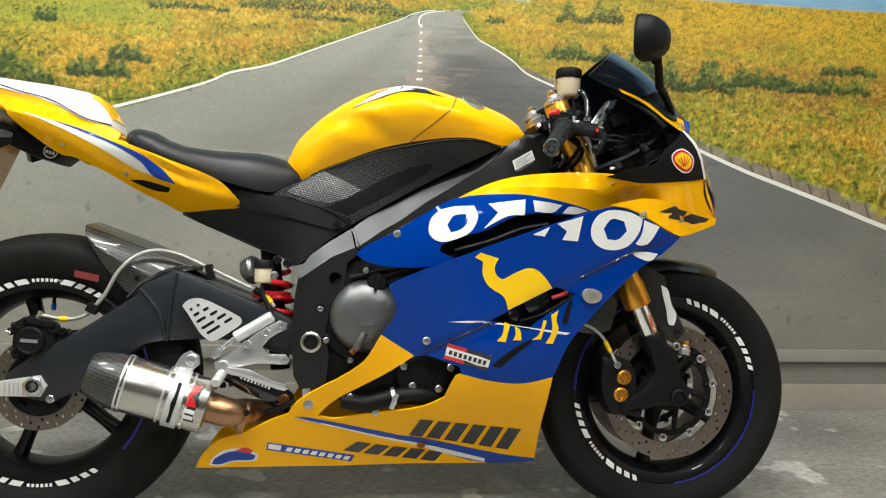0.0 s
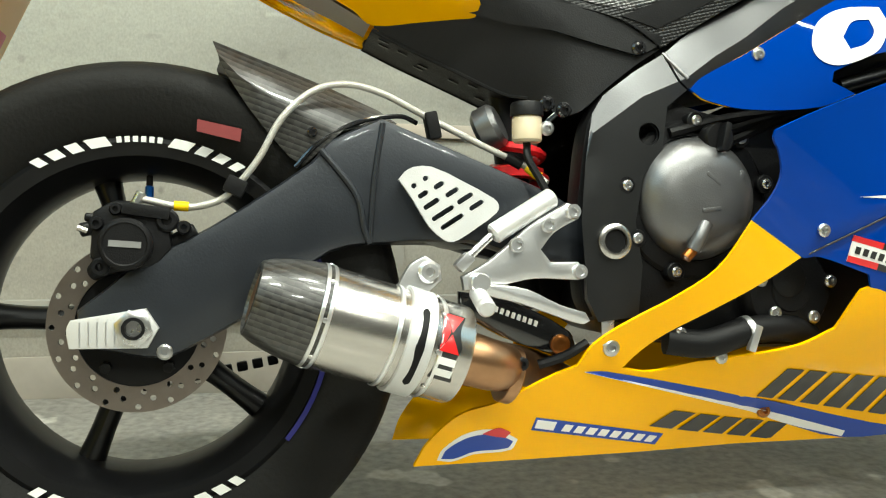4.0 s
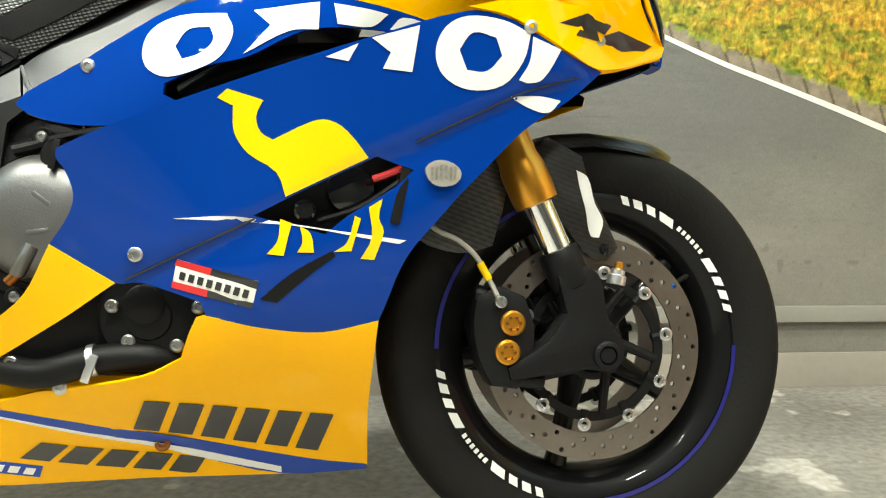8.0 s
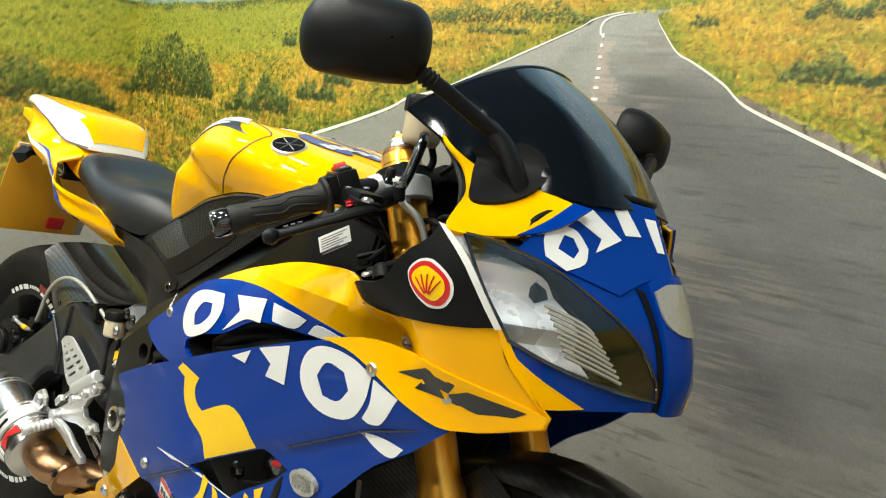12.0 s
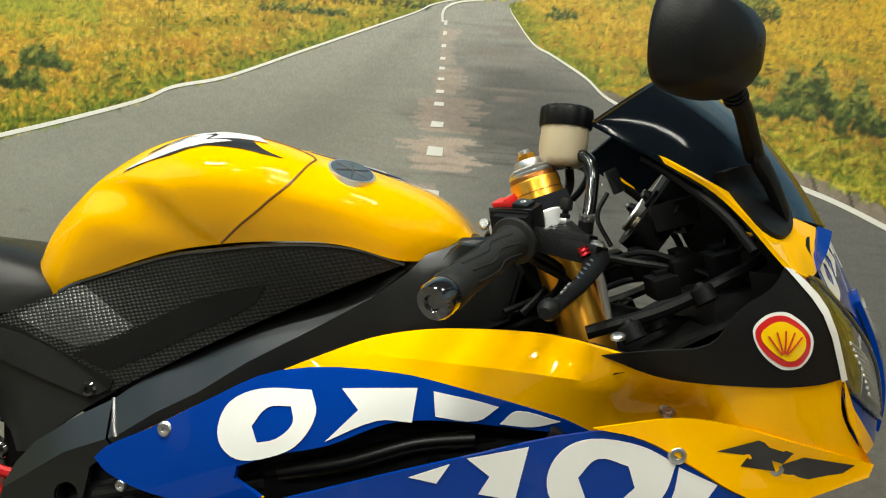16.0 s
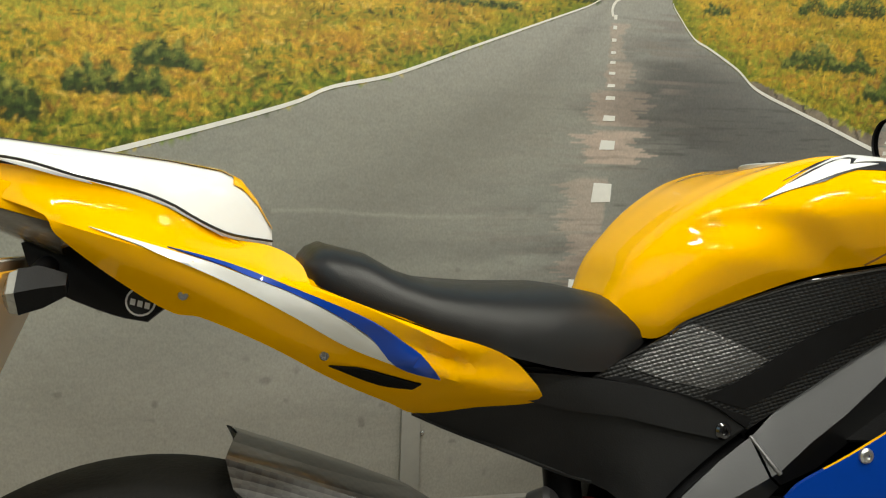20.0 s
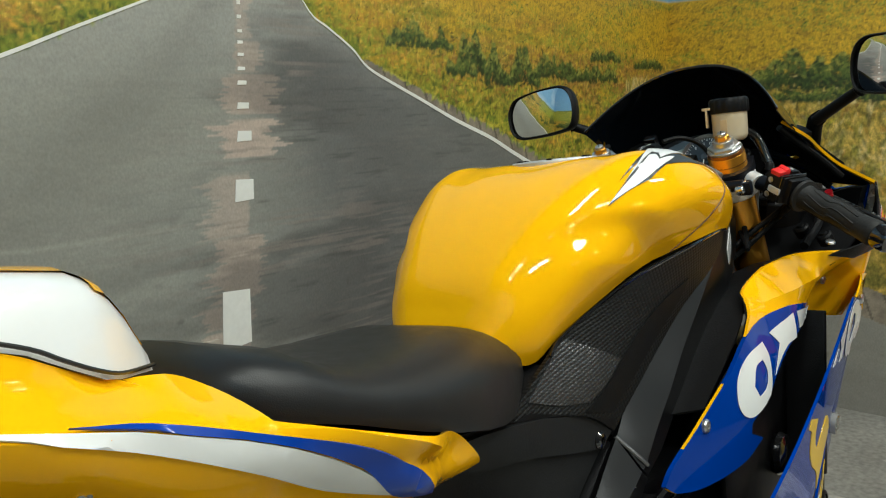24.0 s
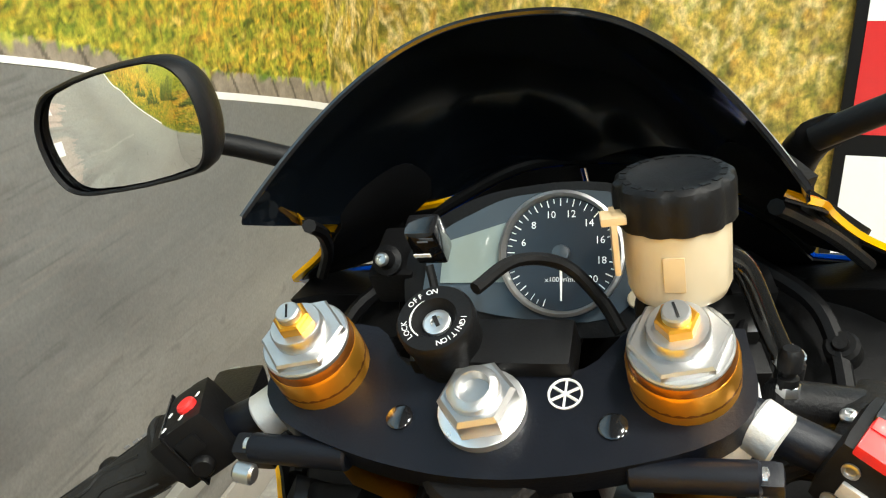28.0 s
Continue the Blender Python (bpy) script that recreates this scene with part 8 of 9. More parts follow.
bolt((.480, -.125, .552), (0, -1, 0), .009, fl)
for x, z in ((.485, .585), (.507, .578)):
    bolt((x, -.113, z), (0, -1, 0), .010, BIKE, "gloss_black", "frame_bolt")
rs = part("rearset_bracket", slab([(.364, .371), (.393, .387), (.419, .407), (.446, .430), (.472, .446), (.496, .459), (.512, .453), (.510, .440), (.479, .423), (.462, .403), (.474, .388), (.509, .388), (.520, .376), (.509, .366), (.452, .368), (.42, .362), (.367, .355)], -.156, -.144, .003), "alu", BIKE, "machined aluminium rearset bracket")
for x, z in ((.501, .448), (.509, .376), (.470, .432), (.430, .408)):
    part("socket_bolt", turned([(.009, 0), (.009, .006), (.008, .008), (.005, .008), (.0045, .004), (0, .004)], (x, -.156, z), (0, -1, 0), 16), "alu", rs)
part("brake_pedal", slab([(.372, .362), (.40, .362), (.44, .356), (.479, .338), (.512, .328), (.518, .318), (.508, .314), (.475, .324), (.43, .340), (.39, .350)], -.170, -.158, .004), "alu", rs, "aluminium brake pedal")
part("foot_peg", turned([(.010, 0), (.0105, .004), (.009, .008), (.0105, .012), (.009, .016), (.0105, .020), (.009, .024), (.0105, .028), (.009, .032), (.0105, .036), (.009, .04), (.0105, .044), (.009, .048), (.0105, .052), (.0105, .06), (.008, .064)], (.383, -.156, .352), (-.1, -1, -.25), 18), "alu_matt", rs, "knurled aluminium foot peg")
part("peg_pivot", rod((.383, -.150, .364), (.383, -.172, .364), .012), "alu", rs)
oval = []
for x, z, h in ((.312, .478, .0005), (.326, .487, .0005), (.342, .479, .004), (.323, .468, .004), (.358, .471, .006), (.333, .457, .008), (.374, .464, .008), (.347, .446, .0125), (.388, .456, .007), (.358, .436, .013)):
    dx, dz, w = .844 * h, .537 * h, .0030
    oval.append([(x + dx + w * math.cos(q), z + dz + w * math.sin(q)) for q in (radians(-58 + 36 * k) for k in range(6))] + [(x - dx - w * math.cos(q), z - dz - w * math.sin(q)) for q in (radians(-58 + 36 * k) for k in range(6))])
heel = part("heel_guard", slab([(.294, .485), (.301, .494), (.311, .500), (.333, .501), (.372, .484), (.410, .464), (.416, .456), (.413, .447), (.390, .430), (.365, .414), (.354, .412), (.346, .416), (.330, .430), (.311, .461)], -.134, -.129, 0, 2, 60, oval), "alu_matt", rs, "perforated aluminium heel guard")
mc = part("rear_master_cylinder", rod((.404, -.145, .420), (.481, -.145, .467), .0125, 20, .003), "alu_matt", BIKE, "rear brake master cylinder")
part("push_rod", rod((.365, -.15, .386), (.404, -.145, .42), .005), "bolt", mc)
part("clevis", box((.368, -.15, .388), (.022, .016, .014), (0, -45, 0), .003), "alu", mc)
part("link_arm", slab([(.375, .352), (.44, .340), (.52, .300), (.528, .280), (.505, .268), (.43, .295), (.376, .326)], -.10, -.082, .005), "gloss_black", BIKE, "black suspension link arm")
for q in bars(9, (.412, .337), (.478, .313), (.476, .306), (.410, .330), .6):
    part("text_bar", slab(q, -.1012, -.1002, 0, 1), "ink", BIKE)
part("link_pivot", turned([(.013, 0), (.013, .004), (.010, .006), (.006, .006), (0, .005)], (.505, -.10, .284), (0, -1, 0), 20), "gold_dark", BIKE)
part("strut_tab", slab([(.545, .318), (.552, .322), (.562, .316), (.560, .285), (.546, .285)], -.140, -.137, .001), "alu", BIKE)

# -- cockpit: top clamp, fork caps, dash, bars, levers, reservoir, mirrors
RAKE_N = Vector((-.407, 0, .913))
FWD = Vector((.913, 0, .407))
CLAMP0 = Vector((1.0997, 0, .925))


def on_clamp(u, v):
    return CLAMP0 + FWD * u + Vector((0, v, 0))


CLAMP = [(.03, .13), (.03, .075), (.004, .05), (-.002, 0), (.004, -.05), (.03, -.075), (.03, -.13), (-.012, -.135), (-.034, -.118), (-.052, -.07), (-.060, -.03), (-.062, 0), (-.060, .03), (-.052, .07), (-.034, .118), (-.012, .135)]
clamp = part("top_clamp", sheet(CLAMP, on_clamp, .018, .03, 0, (), 4, 60, RAKE_N), "clamp_black", BIKE, "satin black top fork clamp")
stem = Vector((1.077, 0, .9165))
part("stem_washer", turned([(.0238, -.004), (.0238, .0035), (.0228, .004), (0, .004)], stem, RAKE_N, 28), "alu", clamp)
part("stem_nut", turned([(.0210, 0), (.0210, .011), (.0185, .0135), (0, .0135)], stem + RAKE_N * .004, RAKE_N, 6), "alu_bright", clamp, "large silver stem nut")
part("stem_collar", turned([(.0140, -.004), (.0140, .002), (.0130, .003), (.0092, .004), (.0086, .003), (.008, -.012), (0, -.012)], stem + RAKE_N * .0195, RAKE_N, 28), "alu_bright", clamp)
mk = on_clamp(-.012, -.042) + RAKE_N * .0002
part("ring_mark", hoop([(.0092, 0), (.0092, .0008), (.0082, .0008), (.0080, 0)], mk, RAKE_N, 30), "ink", clamp)
for k in range(3):
    w = Matrix.Rotation(k * math.pi / 3, 3, RAKE_N) @ FWD
    part("ring_mark", tube([mk + RAKE_N * .0002 - w * .0078, mk + RAKE_N * .0002 + w * .0078], .0008, 4, 1), "ink", clamp)
for v in (.046, -.068):
    part("clamp_bolt", turned([(.0075, -.002), (.0075, .0015), (.006, .0025), (0, .0025)], on_clamp(-.030, v), RAKE_N, 16), "gloss_black", clamp)
for sgn in (-1, 1):
    o = Vector(fork_at(.937, .101 * sgn))
    cp = part("fork_cap", turned([(.0278, -.006), (.0262, .000), (.0262, .012), (.025, .014), (0, .014)], o, RAKE_N, 32), "gold_dark", BIKE, "silver fork cap over a gold-brown collar")
    part("cap_flange", turned([(.0250, 0), (.0254, .0015), (.0254, .003), (.0245, .004), (0, .004)], o + RAKE_N * .014, RAKE_N, 32), "alu_bright", cp)
    part("cap_hex", turned([(.0246, 0), (.0246, .0040), (.0232, .0055), (0, .0055)], o + RAKE_N * .0175, RAKE_N, 6), "alu_bright", cp)
    part("cap_collar", turned([(.0152, 0), (.0150, .008), (.0142, .009), (.0105, .009), (0, .009)], o + RAKE_N * .0225, RAKE_N, 28), "alu_bright", cp)
    part("adjuster", turned([(.0104, 0), (.0104, .006), (.0092, .0072), (0, .0072)], o + RAKE_N * .0310, RAKE_N, 6), "gold", cp, "gold hexagonal adjuster")
    part("adjuster_screw", turned([(.0068, 0), (.0068, .0040), (.0060, .0050), (0, .0050)], o + RAKE_N * .0380, RAKE_N, 18), "alu_bright", cp)
    part("screw_slot", box(o + RAKE_N * .0430, (.009, .0012, .0008), (0, -24, 20), 0), "cast_black", cp)
    # clip-on clamp under the plate
    part("bar_clamp", turned([(.0276, 0), (.034, .0005), (.036, .003), (.036, .030), (.034, .0325), (.0275, .033)], Vector(fork_at(.882, .101 * sgn)), RAKE_N, 30), "alu_matt", BIKE, "silver clip-on bar clamp")
    part("clamp_lug", box((1.062, .135 * sgn, .893), (.014, .022, .020), (0, -24, 0), .005), "clamp_black", BIKE)
    part("pinch_bolt", rod((1.045, .128 * sgn, .89), (1.045, .14 * sgn, .892), .006), "bolt", BIKE)
    part("plate_pinch", rod((1.060, .075 * sgn, .895), (1.060, .136 * sgn, .897), .0085), "clamp_black", clamp)
    bolt((1.060, .136 * sgn, .897), (0, sgn, 0), .0065, clamp)
    part("lower_clamp", turned([(.0278, 0), (.035, .001), (.035, .05), (.0278, .051)], Vector(fork_at(.70, .101 * sgn)), RAKE_N, 24), "cast_black", BIKE, "lower fork clamp")
part("lower_yoke", box((1.165, 0, .712), (.055, .20, .035), (0, -24, 0), .008), "cast_black", BIKE)
part("steering_head", rod((1.14, 0, .73), (1.066, 0, .90), .036, 24, .004), "cast_black", BIKE, "black steering head")

# ignition switch
ign = Vector((1.104, .025, .945))
NI = Vector((-.46, 0, .888))
ig = part("ignition_switch", turned([(.0205, -.035), (.0205, .006), (.0218, .008), (.0218, .017), (.0205, .019), (.0125, .019), (.0090, .013), (0, .012)], ign, NI, 32), "black_plastic", BIKE, "black ignition switch with white lettering")
part("lock_barrel", turned([(.0078, 0), (.0078, .0025), (.0070, .003), (.0035, .003), (.003, .001), (0, .001)], ign + NI * .0122, NI, 24), "alu", ig)
part("key_slot", box(ign + NI * .0153, (.007, .0022, .001), (0, -27, 35), 0), "black_plastic", ig)
part("ring_line", tube([ign + NI * .0192 + (FWD * math.cos(a) + Vector((0, 1, 0)) * math.sin(a)* 1) * .0134 for a in (math.radians(20 + 12 * k) for k in range(12))], .0005, 4, 1), "ink", ig)


def text_mesh(words, size):
    cu = bpy.data.curves.new("lettering", "FONT")
    cu.body, cu.size, cu.align_x, cu.align_y, cu.resolution_u = words, size, "CENTER", "CENTER", 2
    ob = bpy.data.objects.new("lettering", cu)
    me = bpy.data.meshes.new_from_object(ob)
    v, f = [q.co.copy() for q in me.vertices], [tuple(p.vertices) for p in me.polygons]
    bpy.data.objects.remove(ob)
    bpy.data.curves.remove(cu)
    bpy.data.meshes.remove(me)
    return v, f


def letter(words, size, at, right, up, parent, material="ink"):
    v, f = text_mesh(words, size)
    r, u = Vector(right).normalized(), Vector(up).normalized()
    return part("lettering", ([Vector(at) + r * q.x + u * q.y for q in v], f, False), material, parent)


FI = Vector((.888, 0, .46))
LEFT = Vector((0, 1, 0))
for words, mid, step in (("IGNITION", 236, 8), ("ON", 15, 9), ("OFF", 50, 9), ("LOCK", 122, 9)):
    for k, ch in enumerate(words):
        a = math.radians(mid + step * ((len(words) - 1) / 2 - k) * 1.25)
        rad = FI * math.cos(a) + LEFT * math.sin(a)
        letter(ch, .0046, ign + NI * .0194 + rad * .0166, NI.cross(rad) * -1, rad, ig)
part("antenna_cable", tube([(1.108, .004, .972), (1.135, -.012, .975), (1.15, -.035, .965), (1.145, -.055, .945), (1.135, -.066, .930)], .0038, 8, 6), "black_plastic", BIKE, "black cable")
part("switch_bracket", box((1.112, .0, .93), (.03, .09, .025), (0, -24, 0), .004), "black_plastic", BIKE)

# instrument panel
DN = Vector((-.862, 0, .507))
DU = Vector((.507, 0, .862))
DC = Vector((1.222, -.018, .938))


def on_dash(l, u, d=0.0):
    return DC + LEFT * l + DU * u + DN * d


HOUSE = [(.112, -.03), (.105, .012), (.07, .036), (.03, .046), (-.03, .046), (-.052, .03), (-.058, -.02), (-.05, -.048), (0, -.055), (.06, -.052), (.10, -.045)]
dash = part("instrument_panel", sheet(HOUSE, lambda l, u: on_dash(l, u, -.004), .035, .03, 0, (), 4, 70, DN), "black_plastic", BIKE, "black instrument panel with round tachometer")
part("dash_glass", sheet([(.098, -.022), (.09, .012), (.06, .030), (.03, .040), (-.03, .040), (-.046, .026), (-.05, -.02), (-.03, -.042), (.03, -.042), (.085, -.03)], lambda l, u: on_dash(l, u, -.0025), .001, .03, 0, (), 4, 70, DN), "dial", dash, "smoked blue-grey dial surround")
part("lcd", sheet([(.085, -.018), (.082, .010), (.038, .022), (.036, -.018)], lambda l, u: on_dash(l, u, -.0008), .001, .03, 0, (), 2, 50, DN), "lcd", dash, "pale grey-green display")
part("dial_face", turned([(.0375, 0), (.0375, .0012), (0, .0012)], on_dash(0, 0, -.001), DN, 48), "dial_dark", dash, "dark tachometer face")
part("dial_bezel", hoop([(.0375, -.002), (.0415, -.001), (.0415, .005), (.0395, .006), (.0380, .004), (.0375, .0005)], on_dash(0, 0, 0), DN, 56), "alu_bright", dash, "bright metal dial ring")
for k in range(41):
    a = math.radians(250 - 7.25 * k)
    e = LEFT * -math.cos(a) + DU * math.sin(a)
    r0 = .0315 if k % 2 == 0 else .0335
    part("tick", tube([on_dash(0, 0, .0009) + e * r0, on_dash(0, 0, .0009) + e * .0365], .00042 if k % 2 == 0 else .0003, 4, 1), "ink", dash)
for k in range(11):
    a = math.radians(250 - 29 * k)
    if k < 3:
        continue
    letter(str(2 * k), .0068, on_dash(0, 0, .0006) + (LEFT * -math.cos(a) + DU * math.sin(a)) * .0265, -LEFT, DU, dash)
letter("x1000r/min", .0048, on_dash(0, -.017, .0006), -LEFT, DU, dash)
part("needle", tube([on_dash(0, .004, .003), on_dash(0, -.031, .003)], (.0012, .0006), 6, 1), "ink", dash, "white needle")
part("needle_hub", turned([(.006, 0), (.0055, .004), (0, .005)], on_dash(0, 0, .001), DN, 24), "dial", dash)
part("warning_lamp", turned([(.0062, 0), (.0062, .0035), (.0052, .0045), (0, .004)], on_dash(-.048, -.03, -.003), DN, 18), "fluid", dash)
gi = part("gear_indicator", box((1.187, .058, .967), (.016, .021, .032), (0, -28, 0), .003), "gloss_black", BIKE, "small black gear display box")
gu = Vector((1.187, .058, .967)) + DN * .0105
for l, u, w, h in ((0, .009, .007, .0012), (0, .003, .007, .0012), (0, -.003, .007, .0012), (-.0036, .006, .0012, .006), (.0036, .006, .0012, .006), (-.0036, 0, .0012, .006), (.0036, 0, .0012, .006)):
    part("segment", box(gu + LEFT * l + DU * u, (.0008, w, h), (0, -30.5, 0), 0), "grey_ink", gi)
part("text_bar", box(gu + DU * -.0115 + DN * -.0002, (.0008, .011, .0028), (0, -30.5, 0), 0), "ink", gi)
part("gear_wire", tube([(1.18, .058, .952), (1.17, .05, .92), (1.19, .04, .885)], .003, 8, 5), "black_plastic", gi)
part("dash_stay", tube([(1.24, -.10, .93), (1.27, -.02, .915), (1.25, .09, .92)], .008, 8, 5), "cast_black", BIKE)
for y in (-.085, .105):
    part("dash_bracket", box((1.245, y, .922), (.05, .035, .030), (0, -20, 0), .005), "black_plastic", BIKE)
    part("bracket_bolt", turned([(.011, 0), (.011, .004), (.007, .006), (.005, .012), (0, .012)], (1.222, y, .936), DN, 16), "cast_black", BIKE)
    bolt((1.2117, y, .942), DN, .005, BIKE)

# black inner panels of the nose and fairing linings
for sgn in (1, -1):
    side = (lambda d: d) if sgn == 1 else flipy
    shelf = part("inner_panel", side(sheet([(1.17, -.19), (1.20, -.222), (1.27, -.245), (1.322, -.228), (1.355, -.14), (1.372, -.07), (1.375, -.002), (1.30, -.002), (1.24, -.03), (1.21, -.10), (1.18, -.15)], lambda x, y: (x, y, lerp(x, [(1.13, .76), (1.20, .785), (1.285, .838), (1.36, .888)]) - .03 + .12 * (abs(y) - .12) * (abs(y) > .12)), .004, .02, 0, (), 3, 60, (0, 0, 1))), "black_plastic", BIKE, "black inner fairing panel")
    part("panel_step", side(tube([(1.16, -.185, .792), (1.23, -.190, .822), (1.29, -.178, .858), (1.33, -.13, .880)], .007, 8, 6)), "black_plastic", shelf)
    for x, y, z in ((1.225, -.165, .81), (1.265, -.19, .842), (1.20, -.205, .80)):
        part("rubber_plug", side(turned([(.012, -.01), (.012, .004), (.0095, .007), (.006, .007), (.005, .010), (0, .010)], (x, y, z), (-.5, .2, .85), 16)), "black_plastic", shelf)
    part("fairing_lining", side(sheet([(x, z) for x, z in BLADE if z > .66], upp, .002, .025, -.0046, (), 2)), "black_plastic", BIKE)
    part("nose_lining", side(sheet(NOSE_SIDE, nose, .002, .03, -.0076, [HEADLAMP], 3, 42, FRONT)), "black_plastic", BIKE)
part("screen_seal", tube([Vector(nose(y, z)) + Vector((-.007, 0, .0015)) for y, z in ((-.178, .866), (-.153, .893), (-.106, .917), (-.05, .938), (0, .936), (.05, .938), (.106, .917), (.153, .893), (.178, .866))], .0048, 8, 5), "black_plastic", BIKE, "black rubber seal under the screen")
part("headlamp_bucket", box((1.335, 0, .80), (.10, .30, .11), (0, -10, 0), .03), "black_plastic", BIKE, "black headlamp housing")
part("air_duct", tube([(1.40, 0, .76), (1.28, 0, .765), (1.16, 0, .78)], (.05, .04), 16, 5), "black_plastic", BIKE, "black air duct")
rnd = random.Random(11)
for k in range(9):
    y0 = rnd.uniform(-.13, .12)
    part("wiring", tube([(1.09 + rnd.uniform(-.02, .03), y0, .80), (1.15, y0 * .8 + rnd.uniform(-.03, .03), .84 + rnd.uniform(-.02, .03)), (1.21, y0 + rnd.uniform(-.05, .05), .86 + rnd.uniform(-.02, .02)), (1.28, y0, .86)], rnd.choice((.0035, .0045, .006)), 8, 5), "black_plastic", BIKE)
for x, y, z, s in ((1.255, -.115, .865, .034), (1.235, -.125, .845, .028), (1.265, .11, .86, .032), (1.215, -.075, .865, .03), (1.20, .06, .86, .034), (1.29, -.13, .875, .03)):
    part("connector", joined(box((x, y, z), (s, s * 1.1, s * .8), (10, -20, 15), .003), box((x - .004, y + .004, z + s * .45), (s * .5, s * .6, s * .3), (10, -20, 15), .002)), "frame_grey" if z == .865 and y < -.1 else "black_plastic", BIKE)
part("brake_hose", tube([(1.135, -.128, .885), (1.165, -.115, .86), (1.185, -.105, .80), (1.20, -.095, .74), (1.215, -.085, .66)], .0052, 10, 6), "hose", BIKE, "grey braided brake hose")
part("throttle_cable", tube([(1.095, -.19, .868), (1.13, -.16, .85), (1.12, -.12, .82), (1.06, -.09, .79), (1.00, -.06, .78)], .0042, 8, 6), "black_plastic", BIKE, "black throttle cable")
part("throttle_cable", tube([(1.10, -.185, .858), (1.14, -.15, .835), (1.115, -.115, .80), (1.06, -.085, .775), (1.00, -.05, .765)], .0042, 8, 6), "black_plastic", BIKE, "black throttle cable")

# brake fluid reservoir on its bracket
rc = Vector((1.120, -.100, 0))
res = part("brake_reservoir", turned([(.018, .962), (.023, .965), (.0255, .971), (.0262, 1.006), (0, 1.006)], rc, (0, 0, 1), 36), "fluid", BIKE, "cream brake fluid reservoir with black scalloped cap")
scal = []
for r, h in ((.0285, 1.0045), (.0295, 1.006), (.0295, 1.021), (.0285, 1.025), (.0255, 1.0268), (.021, 1.0268), (.019, 1.0255)):
    scal.append([rc + Vector(((r - (.0016 * (.5 + .5 * math.cos(12 * a)) ** 2 if r > .028 else 0)) * math.cos(a), (r - (.0016 * (.5 + .5 * math.cos(12 * a)) ** 2 if r > .028 else 0)) * math.sin(a), h)) for a in (2 * math.pi * k / 72 for k in range(72))])
part("reservoir_cap", loft(scal), "black_plastic", res, "black scalloped cap")
for k in range(18):
    a = 2 * math.pi * k / 18
    part("raised_mark", box(rc + Vector((.0235 * math.cos(a), .0235 * math.sin(a), 1.0268)), (.003, .0045, .0008), (0, 0, math.degrees(a)), 0), "black_plastic", res)
part("level_window", box((1.0942, -.100, .985), (.0016, .010, .018), (0, 0, 0), .0005), "fluid_dark", res)
part("reservoir_bracket", joined(box((1.102, -.0725, 1.000), (.016, .003, .030), (0, 0, 12), .001), box((1.100, -.073, 1.013), (.012, .012, .004), (0, 0, 12), .001)), "fluid_dark", res, "pale bracket tab")
part("reservoir_stay", tube([(1.128, -.085, .965), (1.13, -.08, .94), (1.115, -.10, .905)], .005, 8, 5), "cast_black", BIKE)
part("reservoir_hose", tube([(1.125, -.105, .966), (1.140, -.116, .974), (1.152, -.130, .960), (1.153, -.142, .925), (1.150, -.152, .898)], .0068, 12, 7), "rubber_gloss", BIKE, "black reservoir hose")
part("hose_clip", turned([(.0085, 0), (.0085, .007), (.007, .0075)], (1.1505, -.1505, .903), (-.1, -.3, .9), 14), "bolt", BIKE)


def grip_profile():
    """Rubber grip with flanges at both ends."""
    return [(.013, 0), (.0235, .001), (.0245, .003), (.0235, .006), (.0185, .008), (.0172, .013), (.0165, .03), (.0162, .06), (.0165, .095), (.0178, .108), (.0183, .114), (.0165, .118)]


